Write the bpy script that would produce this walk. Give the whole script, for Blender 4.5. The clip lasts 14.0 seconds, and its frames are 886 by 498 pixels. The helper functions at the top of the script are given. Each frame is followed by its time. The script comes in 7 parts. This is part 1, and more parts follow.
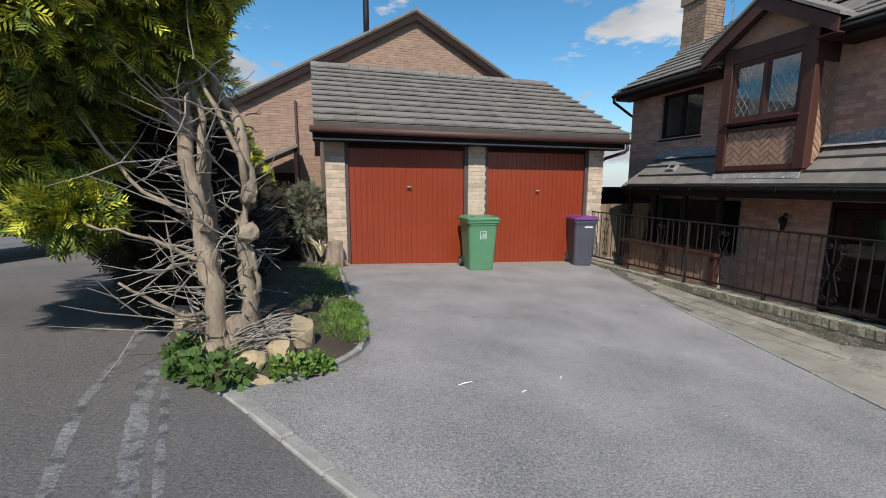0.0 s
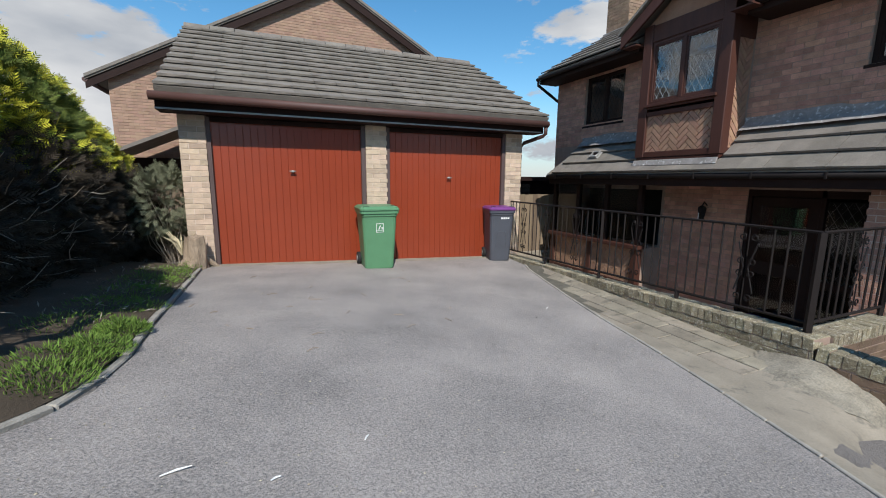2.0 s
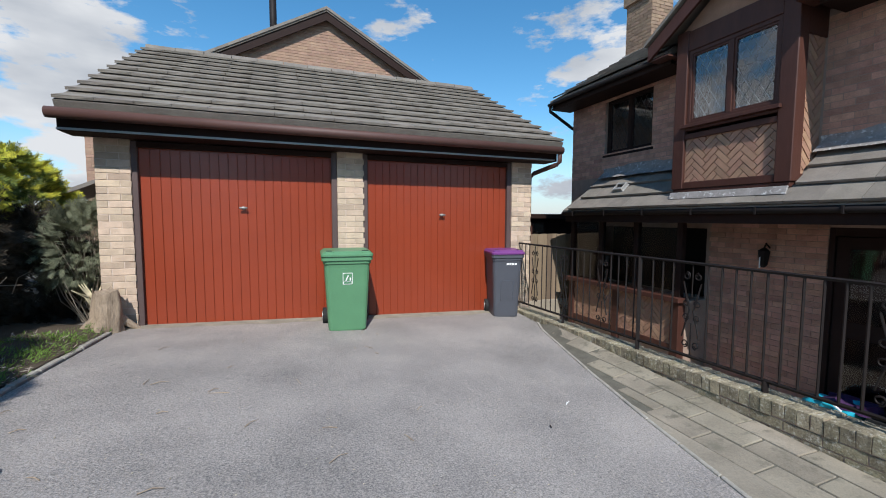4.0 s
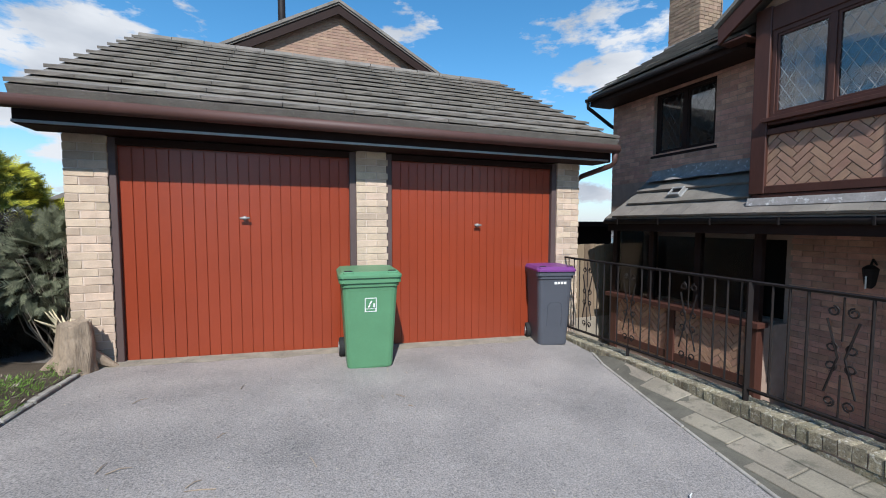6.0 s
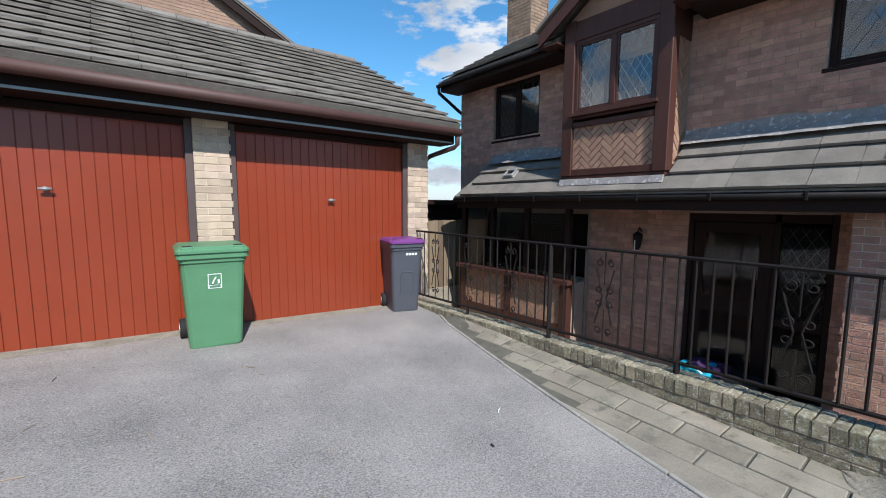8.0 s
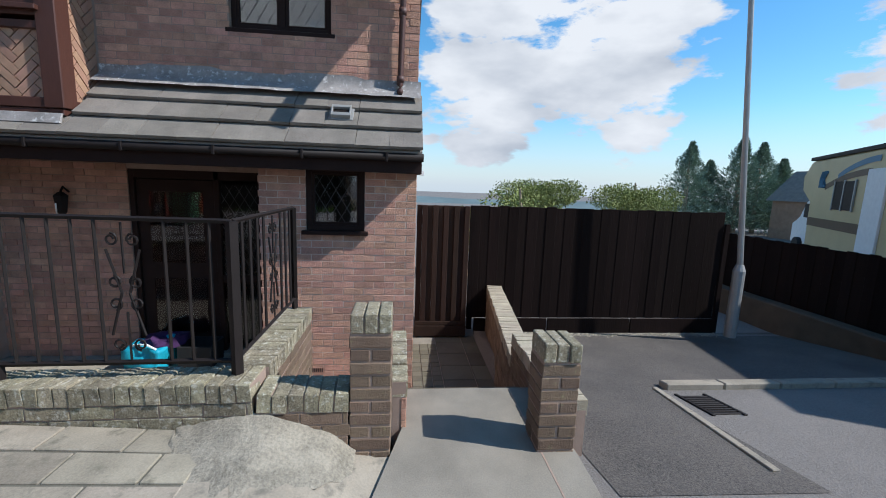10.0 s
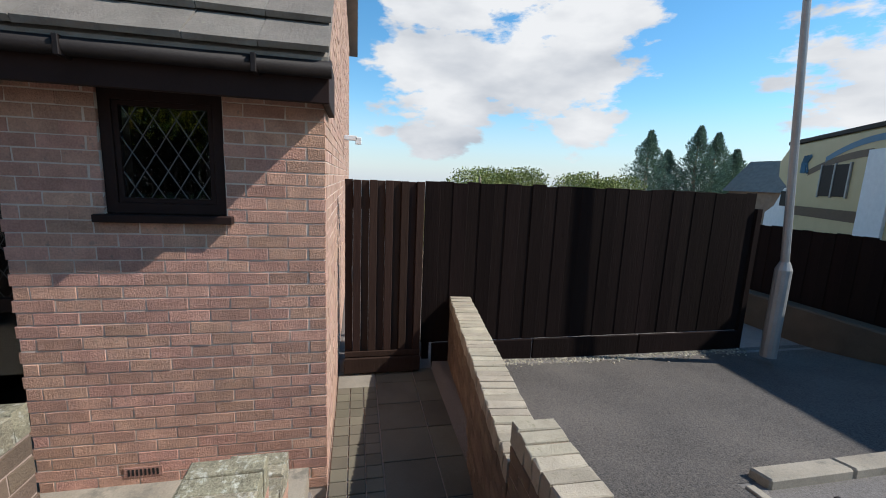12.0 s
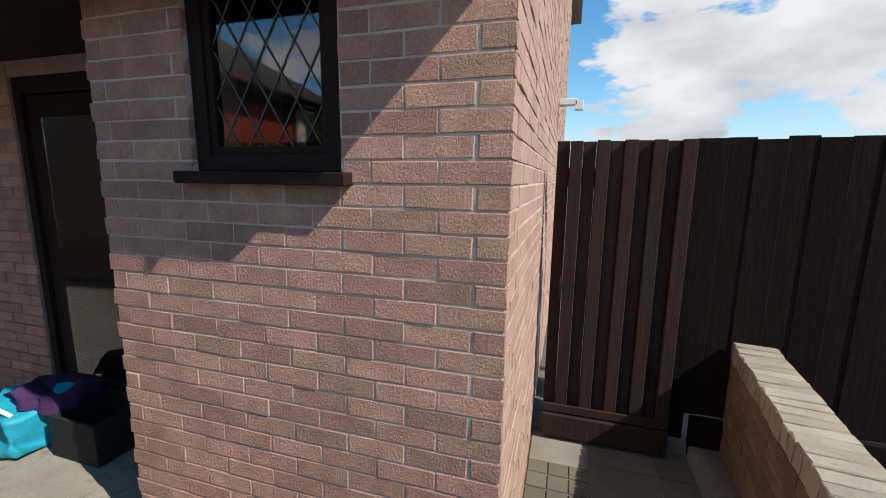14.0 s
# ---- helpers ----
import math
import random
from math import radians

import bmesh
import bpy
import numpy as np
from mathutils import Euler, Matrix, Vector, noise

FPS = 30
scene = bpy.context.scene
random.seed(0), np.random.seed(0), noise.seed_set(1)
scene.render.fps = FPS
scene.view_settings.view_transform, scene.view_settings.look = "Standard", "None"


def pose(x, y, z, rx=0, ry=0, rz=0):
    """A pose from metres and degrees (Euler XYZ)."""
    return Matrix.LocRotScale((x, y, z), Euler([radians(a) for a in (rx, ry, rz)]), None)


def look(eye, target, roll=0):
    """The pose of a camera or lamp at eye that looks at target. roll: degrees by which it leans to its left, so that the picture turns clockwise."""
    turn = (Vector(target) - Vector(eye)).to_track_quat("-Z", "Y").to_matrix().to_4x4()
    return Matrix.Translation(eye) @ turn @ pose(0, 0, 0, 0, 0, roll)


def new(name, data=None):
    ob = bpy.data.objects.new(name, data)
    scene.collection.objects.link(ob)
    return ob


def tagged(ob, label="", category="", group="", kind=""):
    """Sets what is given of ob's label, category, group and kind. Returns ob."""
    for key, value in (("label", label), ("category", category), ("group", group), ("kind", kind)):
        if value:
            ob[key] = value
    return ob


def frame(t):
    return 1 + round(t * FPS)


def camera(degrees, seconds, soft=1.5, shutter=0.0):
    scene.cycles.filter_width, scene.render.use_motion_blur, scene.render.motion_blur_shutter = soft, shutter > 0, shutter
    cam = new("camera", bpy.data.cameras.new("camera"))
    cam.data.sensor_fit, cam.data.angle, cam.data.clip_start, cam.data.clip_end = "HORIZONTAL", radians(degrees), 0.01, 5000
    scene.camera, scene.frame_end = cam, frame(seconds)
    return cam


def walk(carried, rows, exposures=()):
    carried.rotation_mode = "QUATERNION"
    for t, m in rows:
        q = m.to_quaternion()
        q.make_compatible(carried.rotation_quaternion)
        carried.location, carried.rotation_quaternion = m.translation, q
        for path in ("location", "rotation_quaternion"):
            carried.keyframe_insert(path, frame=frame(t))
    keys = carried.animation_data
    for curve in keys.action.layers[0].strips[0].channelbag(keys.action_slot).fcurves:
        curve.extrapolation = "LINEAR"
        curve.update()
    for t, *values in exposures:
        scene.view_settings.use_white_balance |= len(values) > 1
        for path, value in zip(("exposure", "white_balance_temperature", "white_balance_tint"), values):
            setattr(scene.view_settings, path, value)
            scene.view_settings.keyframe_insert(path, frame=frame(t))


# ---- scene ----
cam = camera(94.3, 14.0, soft=1.0)
PATH = [
    (0, (1.128, 1.266, 1.396), (1.71, 3.155, 1.089), 0.2),
    (0.5, (1.398, 1.295, 1.351), (2.073, 3.151, 1.038), -0.0),
    (1, (1.725, 1.411, 1.321), (2.448, 3.253, 1.035), 0.1),
    (1.5, (2.02, 1.598, 1.31), (2.776, 3.428, 1.022), 0.3),
    (2, (2.295, 1.856, 1.255), (3.085, 3.664, 0.923), 0.5),
    (2.5, (2.55, 2.133, 1.254), (3.342, 3.929, 0.87), 0.5),
    (3, (2.785, 2.402, 1.279), (3.585, 4.198, 0.908), 0.5),
    (3.5, (2.985, 2.676, 1.263), (3.742, 4.512, 1.024), 0.2),
    (4, (3.179, 2.991, 1.241), (3.902, 4.85, 1.093), 0.2),
    (4.2, (3.2, 3.109, 1.254), (3.927, 4.965, 1.097), 0.3),
    (6.3, (3.156, 3.988, 1.311), (3.847, 5.861, 1.189), 0.1),
    (6.5, (3.15, 3.992, 1.311), (3.852, 5.86, 1.172), -0.0),
    (7, (3.161, 3.969, 1.323), (3.911, 5.817, 1.178), 0.0),
    (7.5, (3.208, 3.878, 1.273), (4.03, 5.697, 1.139), -0.1),
    (8, (3.185, 3.626, 1.239), (4.426, 5.18, 1.026), 0.3),
    (8.2, (3.128, 3.526, 1.269), (4.584, 4.864, 0.972), 1.2),
    (8.4, (3.105, 3.403, 1.28), (4.742, 4.511, 0.972), 1.0),
    (8.5, (3.114, 3.355, 1.282), (4.805, 4.378, 0.974), 0.9),
    (9, (3.351, 3.134, 1.234), (5.271, 3.62, 0.959), 1.0),
    (9.1, (3.423, 3.082, 1.238), (5.363, 3.492, 0.975), 0.9),
    (9.2, (3.492, 3.035, 1.231), (5.46, 3.295, 0.991), 1.2),
    (11.3, (5.424, 2.509, 0.813), (7.359, 2.118, 0.491), 2.4),
    (11.5, (5.602, 2.486, 0.793), (7.531, 2.065, 0.474), 2.4),
    (12, (6.088, 2.414, 0.822), (8.016, 2.003, 0.488), 2.4),
    (12.5, (6.477, 2.371, 0.818), (8.42, 2.024, 0.495), 2.5),
    (13, (6.859, 2.324, 0.792), (8.814, 2.074, 0.45), 2.1),
    (13.5, (7.163, 2.334, 0.759), (9.118, 2.607, 0.438), 0.9),
    (14, (7.474, 2.438, 0.54), (9.36, 3.011, 0.205), 0.7),
]
walk(cam, [(t, look(eye, target, roll)) for t, eye, target, roll in PATH],
     [(0.0, 0.15, 6450, 10), (3.0, 0.23, 6350, 10), (6.5, 0.42, 6080, 10), (8.0, 0.44, 6100, 10), (9.0, 0.42, 5950, 10), (11.5, 0.45, 6300, 10), (14.0, 0.45, 6450, 10)])

# ---- light ----
TO_SUN = Vector((-0.285, -0.99, 1.0)).normalized()
world = bpy.data.worlds.new("world")
scene.world = world
world.use_nodes = True
wn, wl = world.node_tree.nodes, world.node_tree.links
wn.clear()
sky = wn.new("ShaderNodeTexSky")
sky.sky_type, sky.sun_disc = "NISHITA", False
sky.sun_elevation = math.asin(TO_SUN.z)
sky.sun_rotation = math.atan2(TO_SUN.x, TO_SUN.y)
sky.air_density, sky.dust_density, sky.ozone_density = 1.1, 0.1, 4.0
wco = wn.new("ShaderNodeTexCoord")
wmap = wn.new("ShaderNodeMapping")
wmap.inputs["Scale"].default_value = (1.0, 1.0, 2.6)
wmap.inputs["Location"].default_value = (0.35, 0.1, 0.2)
wl.new(wco.outputs["Generated"], wmap.inputs["Vector"])
cn = wn.new("ShaderNodeTexNoise")
cn.inputs["Scale"].default_value, cn.inputs["Detail"].default_value, cn.inputs["Roughness"].default_value = 4.2, 12.0, 0.60
wl.new(wmap.outputs["Vector"], cn.inputs["Vector"])
cr = wn.new("ShaderNodeValToRGB")
cr.color_ramp.elements[0].position, cr.color_ramp.elements[1].position = 0.60, 0.665
csum = cn.outputs["Fac"]
# The last cloud is out of view, added to brighten window reflections.
CLOUDS = (((0.90, -0.31, 0.31), 0.94, 0.16), ((0.86, -0.47, 0.235), 0.980, 0.13), ((0.965, -0.16, 0.20), 0.98, 0.115), ((0.55, -0.80, 0.235), 0.978, 0.15),
          ((0.87, -0.49, 0.105), 0.9975, 0.12), ((0.97, -0.20, 0.09), 0.993, 0.13), ((-0.28, 0.925, 0.25), 0.965, 0.18), ((0.62, 0.715, 0.305), 0.985, 0.19), ((0.51, 0.765, 0.39), 0.997, 0.10), ((-0.93, 0.28, 0.34), 0.86, 0.17))
for way, reach, gain in CLOUDS:
    dot = wn.new("ShaderNodeVectorMath")
    dot.operation = "DOT_PRODUCT"
    dot.inputs[1].default_value = Vector(way).normalized()
    wl.new(wco.outputs["Generated"], dot.inputs[0])
    near = wn.new("ShaderNodeMapRange")
    near.inputs["From Min"].default_value, near.inputs["From Max"].default_value = reach, 1.0
    near.inputs["To Min"].default_value, near.inputs["To Max"].default_value = 0.0, gain
    wl.new(dot.outputs["Value"], near.inputs["Value"])
    add = wn.new("ShaderNodeMath")
    wl.new(csum, add.inputs[0])
    wl.new(near.outputs["Result"], add.inputs[1])
    csum = add.outputs["Value"]
wl.new(csum, cr.inputs["Fac"])
cmix = wn.new("ShaderNodeMix")
cmix.data_type = "RGBA"
cgrey = wn.new("ShaderNodeTexNoise")
cgrey.inputs["Scale"].default_value, cgrey.inputs["Detail"].default_value = 3.1, 6.0
wl.new(wmap.outputs["Vector"], cgrey.inputs["Vector"])
ctone = wn.new("ShaderNodeValToRGB")
ctone.color_ramp.elements[0].position, ctone.color_ramp.elements[1].position = 0.38, 0.62
ctone.color_ramp.elements[0].color, ctone.color_ramp.elements[1].color = (0.56, 0.60, 0.66, 1), (0.95, 0.96, 0.97, 1)
wl.new(cgrey.outputs["Fac"], ctone.inputs["Fac"])
cgain = wn.new("ShaderNodeVectorMath")
cgain.operation = "SCALE"
cgain.inputs["Scale"].default_value = 8.4
wl.new(ctone.outputs["Color"], cgain.inputs[0])
wl.new(cgain.outputs["Vector"], cmix.inputs["B"])
wl.new(cr.outputs["Color"], cmix.inputs["Factor"])
wsat = wn.new("ShaderNodeHueSaturation")
wsat.inputs["Hue"].default_value = 0.49
wsat.inputs["Saturation"].default_value, wsat.inputs["Value"].default_value = 1.22, 1.6
wl.new(sky.outputs["Color"], wsat.inputs["Color"])
wsep = wn.new("ShaderNodeSeparateXYZ")
wl.new(wco.outputs["Generated"], wsep.inputs["Vector"])
whz = wn.new("ShaderNodeMapRange")
whz.inputs["From Min"].default_value, whz.inputs["From Max"].default_value = 0.0, 0.17
whz.inputs["To Min"].default_value, whz.inputs["To Max"].default_value = 0.8, 0.0
wl.new(wsep.outputs["Z"], whz.inputs["Value"])
whaze = wn.new("ShaderNodeMix")
whaze.data_type = "RGBA"
whaze.inputs["B"].default_value = (5.0, 6.2, 7.4, 1)
wl.new(whz.outputs["Result"], whaze.inputs["Factor"])
wl.new(wsat.outputs["Color"], whaze.inputs["A"])
wl.new(whaze.outputs["Result"], cmix.inputs["A"])
wbg = wn.new("ShaderNodeBackground")
wbg.inputs["Strength"].default_value = 0.08
wout = wn.new("ShaderNodeOutputWorld")
wl.new(cmix.outputs["Result"], wbg.inputs["Color"])
wl.new(wbg.outputs["Background"], wout.inputs["Surface"])
sun = new("sun", bpy.data.lights.new("sun", "SUN"))
sun.data.energy, sun.data.angle, sun.data.color = 4.4, radians(0.5), (1.0, 0.96, 0.90)
sun.matrix_world = look((0, 0, 20), Vector((0, 0, 20)) - TO_SUN)


# ---- materials ----
def mat(name, colour, rough=0.8, metal=0.0, var=0.25, scale=6.0, grain=60.0, bump=0.25, dark=None, spread=0.0, stretch=(1, 1, 1), spec=0.3, stain=None, stain_at=0.55, speck=1.0):
    """A surface with stains at a large scale, grain at a small one, relief, and a shift of its own for each piece."""
    m = bpy.data.materials.new(name)
    m.use_nodes = True
    n, l = m.node_tree.nodes, m.node_tree.links
    b = n["Principled BSDF"]
    b.inputs["Roughness"].default_value, b.inputs["Metallic"].default_value = rough, metal
    b.inputs["Specular IOR Level"].default_value = spec
    geo = n.new("ShaderNodeNewGeometry")
    mp = n.new("ShaderNodeMapping")
    mp.inputs["Scale"].default_value = stretch
    l.new(geo.outputs["Position"], mp.inputs["Vector"])
    big = n.new("ShaderNodeTexNoise")
    big.inputs["Scale"].default_value, big.inputs["Detail"].default_value = scale, 5
    fine = n.new("ShaderNodeTexNoise")
    fine.inputs["Scale"].default_value, fine.inputs["Detail"].default_value = grain, 6
    fine.inputs["Roughness"].default_value = 0.7
    for t in (big, fine):
        l.new(mp.outputs["Vector"], t.inputs["Vector"])
    d = dark or tuple(c * 0.55 for c in colour)
    ramp = n.new("ShaderNodeMix")
    ramp.data_type = "RGBA"
    ramp.inputs["A"].default_value, ramp.inputs["B"].default_value = (*d, 1), (*[min(1, c * 1.25) for c in colour], 1)
    add = n.new("ShaderNodeMath")
    add.operation = "MULTIPLY_ADD"
    l.new(big.outputs["Fac"], add.inputs[0])
    add.inputs[1].default_value, add.inputs[2].default_value = var * 4, 0.6 - var * 2
    add2 = n.new("ShaderNodeMath")
    add2.operation, add2.use_clamp = "MULTIPLY_ADD", True
    l.new(fine.outputs["Fac"], add2.inputs[0])
    add2.inputs[1].default_value = var * 3 * speck
    sub = n.new("ShaderNodeMath")
    sub.operation = "SUBTRACT"
    l.new(add.outputs[0], sub.inputs[0])
    sub.inputs[1].default_value = var * 1.5 * speck
    l.new(sub.outputs[0], add2.inputs[2])
    l.new(add2.outputs[0], ramp.inputs["Factor"])
    col = ramp.outputs["Result"]
    if stain:
        sn = n.new("ShaderNodeTexNoise")
        sn.inputs["Scale"].default_value, sn.inputs["Detail"].default_value = scale * 2.7, 8
        sn.inputs["Roughness"].default_value = 0.65
        l.new(mp.outputs["Vector"], sn.inputs["Vector"])
        sr = n.new("ShaderNodeValToRGB")
        sr.color_ramp.elements[0].position, sr.color_ramp.elements[1].position = stain_at, stain_at + 0.12
        l.new(sn.outputs["Fac"], sr.inputs["Fac"])
        sm = n.new("ShaderNodeMix")
        sm.data_type = "RGBA"
        l.new(sr.outputs["Color"], sm.inputs["Factor"])
        l.new(col, sm.inputs["A"])
        sm.inputs["B"].default_value = (*stain, 1)
        col = sm.outputs["Result"]
    if spread:
        info = n.new("ShaderNodeObjectInfo")
        both = n.new("ShaderNodeMath")
        both.operation = "ADD"
        l.new(info.outputs["Random"], both.inputs[0])
        l.new(geo.outputs["Random Per Island"], both.inputs[1])
        wrap = n.new("ShaderNodeMath")
        wrap.operation = "FRACT"
        l.new(both.outputs[0], wrap.inputs[0])
        val = n.new("ShaderNodeMapRange")
        val.inputs["To Min"].default_value, val.inputs["To Max"].default_value = 1 - spread, 1 + spread
        l.new(wrap.outputs[0], val.inputs["Value"])
        hsv = n.new("ShaderNodeHueSaturation")
        l.new(val.outputs["Result"], hsv.inputs["Value"])
        hue = n.new("ShaderNodeMapRange")
        hue.inputs["To Min"].default_value, hue.inputs["To Max"].default_value = 0.492, 0.508
        scr = n.new("ShaderNodeMath")
        scr.operation = "MULTIPLY"
        l.new(wrap.outputs[0], scr.inputs[0])
        scr.inputs[1].default_value = 7.13
        fr = n.new("ShaderNodeMath")
        fr.operation = "FRACT"
        l.new(scr.outputs[0], fr.inputs[0])
        l.new(fr.outputs[0], hue.inputs["Value"])
        l.new(hue.outputs["Result"], hsv.inputs["Hue"])
        l.new(col, hsv.inputs["Color"])
        col = hsv.outputs["Color"]
    l.new(col, b.inputs["Base Color"])
    if bump:
        bp = n.new("ShaderNodeBump")
        bp.inputs["Strength"].default_value, bp.inputs["Distance"].default_value = bump, 0.01
        l.new(fine.outputs["Fac"], bp.inputs["Height"])
        l.new(bp.outputs["Normal"], b.inputs["Normal"])
    return m


TARMAC = mat("drive_tarmac", (0.345, 0.312, 0.285), 0.9, var=0.24, scale=1.3, grain=95, bump=0.7, dark=(0.10, 0.098, 0.097), speck=4.0)
ROAD = mat("road_tarmac", (0.18, 0.163, 0.148), 0.9, var=0.25, scale=0.9, grain=75, bump=1.0, speck=3.5)
CONCRETE = mat("concrete", (0.30, 0.262, 0.205), 0.9, var=0.34, scale=2.5, grain=80, bump=0.3, stain=(0.17, 0.155, 0.125), stain_at=0.56)
SLAB = mat("slab_concrete", (0.275, 0.24, 0.185), 0.9, var=0.4, scale=3, grain=90, bump=0.3, spread=0.12, stain=(0.16, 0.145, 0.11), stain_at=0.55)
DARK_TARMAC = mat("new_tarmac", (0.118, 0.103, 0.09), 0.9, var=0.3, scale=1.2, grain=75, bump=1.0, speck=4.0, dark=(0.04, 0.038, 0.037))
# Path shade between the walls is put into this darker paving colour.
PATH = mat("damp_paving", (0.135, 0.118, 0.085), 0.9, var=0.25, scale=3, grain=80, bump=0.4, spread=0.15)
PALE_SLAB = mat("pale_concrete", (0.235, 0.21, 0.17), 0.9, var=0.34, scale=3, grain=110, bump=0.25)
BRICK = mat("brown_brick", (0.49, 0.275, 0.195), 0.9, var=0.24, scale=9, grain=90, bump=1.0, spread=0.19, dark=(0.24, 0.135, 0.105), speck=1.8, stain=(0.29, 0.205, 0.16), stain_at=0.60)
SIDE_BRICK = mat("side_brick", (0.42, 0.27, 0.20), 0.9, var=0.15, scale=6, grain=90, bump=0.4, spread=0.12)
BUFF = mat("buff_brick", (0.52, 0.405, 0.30), 0.9, var=0.2, scale=10, grain=90, bump=0.5, spread=0.2)
MOSSY = mat("mossy_brick", (0.30, 0.262, 0.175), 0.95, var=0.36, scale=13, grain=90, bump=1.0, spread=0.22, dark=(0.10, 0.085, 0.06), speck=2.0, stain=(0.52, 0.49, 0.40), stain_at=0.54)
MORTAR = mat("mortar", (0.60, 0.49, 0.40), 0.95, var=0.15, scale=8, grain=120, bump=0.3)
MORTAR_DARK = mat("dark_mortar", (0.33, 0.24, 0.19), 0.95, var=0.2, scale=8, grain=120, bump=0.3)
ORANGE_WALL = mat("orange_brick", (0.34, 0.22, 0.155), 0.9, var=0.2, scale=5, grain=60, bump=0.3, spread=0.1)
TILE = mat("grey_roof_tile", (0.205, 0.182, 0.155), 0.9, var=0.25, scale=5, grain=60, bump=0.7, spread=0.10, stain=(0.24, 0.225, 0.18), stain_at=0.6)
TIMBER = mat("brown_timber", (0.024, 0.0125, 0.010), 0.65, var=0.2, scale=5, grain=60, bump=0.15, spec=0.15)
BAY_TIMBER = mat("bay_timber", (0.072, 0.029, 0.021), 0.5, var=0.25, scale=6, grain=40, bump=0.2, stretch=(1, 1, 0.2))
FRAME_GREY = mat("frame_paint", (0.10, 0.07, 0.065), 0.5, var=0.15, scale=5, grain=40, bump=0.1)
GUTTER = mat("brown_plastic", (0.085, 0.04, 0.032), 0.6, var=0.15, scale=4, grain=40, bump=0.05, spec=0.5)
BLACK = mat("black_iron", (0.016, 0.012, 0.011), 0.6, var=0.2, scale=8, grain=80, bump=0.2, spec=0.2)
RED = mat("red_door_paint", (0.255, 0.043, 0.017), 0.28, var=0.1, scale=2.5, grain=30, bump=0.04, spec=0.5)
GATE_WOOD = mat("gate_wood", (0.042, 0.025, 0.019), 0.9, spec=0.1, var=0.3, scale=3, grain=30, bump=0.5, stretch=(1, 1, 0.12), spread=0.25)
# Fence stain darkened further to hold shade; the gate's sunlit boards stay lighter.
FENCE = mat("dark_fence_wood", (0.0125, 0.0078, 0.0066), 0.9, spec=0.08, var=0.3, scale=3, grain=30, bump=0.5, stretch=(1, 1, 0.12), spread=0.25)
PALE_FENCE = mat("weathered_fence_wood", (0.20, 0.15, 0.10), 0.85, var=0.3, scale=3, grain=30, bump=0.5, stretch=(1, 1, 0.12), spread=0.2)
GREEN_BIN = mat("green_plastic", (0.10, 0.245, 0.125), 0.45, var=0.1, scale=5, grain=60, bump=0.08, spec=0.45)
GREY_BIN = mat("grey_plastic", (0.075, 0.08, 0.095), 0.45, var=0.1, scale=5, grain=60, bump=0.08, spec=0.45)
PURPLE = mat("purple_plastic", (0.17, 0.045, 0.2), 0.45, var=0.1, scale=5, grain=60, bump=0.08, spec=0.45)
RUBBER = mat("rubber", (0.02, 0.02, 0.02), 0.8, var=0.1)
WHITE = mat("white_paint", (0.75, 0.75, 0.73), 0.6, var=0.08, scale=9)
LEAD = mat("lead_flashing", (0.27, 0.25, 0.235), 0.85, var=0.35, scale=6, grain=40, bump=0.4, stain=(0.6, 0.59, 0.57), stain_at=0.56)
STONE = mat("rockery_stone", (0.42, 0.32, 0.19), 0.9, var=0.3, scale=6, grain=60, bump=0.8, stain=(0.12, 0.1, 0.08), stain_at=0.6)
BARK = mat("pale_bark", (0.36, 0.28, 0.2), 0.95, var=0.35, scale=9, grain=60, bump=1.0, stretch=(1, 1, 0.3), dark=(0.12, 0.09, 0.065))
SOIL = mat("soil", (0.085, 0.065, 0.045), 0.95, var=0.3, scale=4, grain=60, bump=0.8)
GRASS = mat("grass", (0.12, 0.20, 0.035), 0.8, var=0.3, scale=5, grain=60, bump=0.3, spread=0.3)
# Crown light is painted: dark base foliage, brighter colour for sunlit tips.
CONIFER = mat("conifer_leaf", (0.115, 0.15, 0.028), 0.75, var=0.3, scale=2.0, grain=12, bump=0, spread=0.35)
SUNLIT_GOLD = mat("golden_conifer_leaf", (0.48, 0.47, 0.045), 0.7, var=0.3, scale=3.0, grain=14, bump=0, spread=0.3)
# Shade under the conifers is put into this dark leaf colour.
SHADE_LEAF = mat("dead_conifer_leaf", (0.05, 0.04, 0.028), 0.9, var=0.3, scale=3, grain=14, bump=0, spread=0.35)
LEAF = mat("leaf", (0.075, 0.13, 0.03), 0.7, var=0.3, scale=3, grain=15, bump=0, spread=0.3)
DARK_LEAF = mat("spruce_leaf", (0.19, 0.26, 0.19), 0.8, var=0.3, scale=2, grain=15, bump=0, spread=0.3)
TWIG = mat("dead_twig", (0.3, 0.26, 0.21), 0.9, var=0.3, scale=20, grain=80, bump=0)
STEEL = mat("galvanised_steel", (0.33, 0.33, 0.32), 0.5, metal=0.4, var=0.15, scale=6, grain=60, bump=0.1)
CREAM = mat("cream_panel", (0.50, 0.40, 0.22), 0.45, var=0.1, scale=2, grain=30, bump=0)
BLUE = mat("blue_plastic", (0.02, 0.33, 0.45), 0.5, var=0.2, scale=12, grain=40, bump=0.3)
# Near-black colour stands in for missing light inside rooms and slots.
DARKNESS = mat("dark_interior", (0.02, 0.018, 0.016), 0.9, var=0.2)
CURTAIN = mat("curtain", (0.45, 0.41, 0.36), 0.9, var=0.15, scale=4, grain=30, stretch=(1, 6, 0.3))


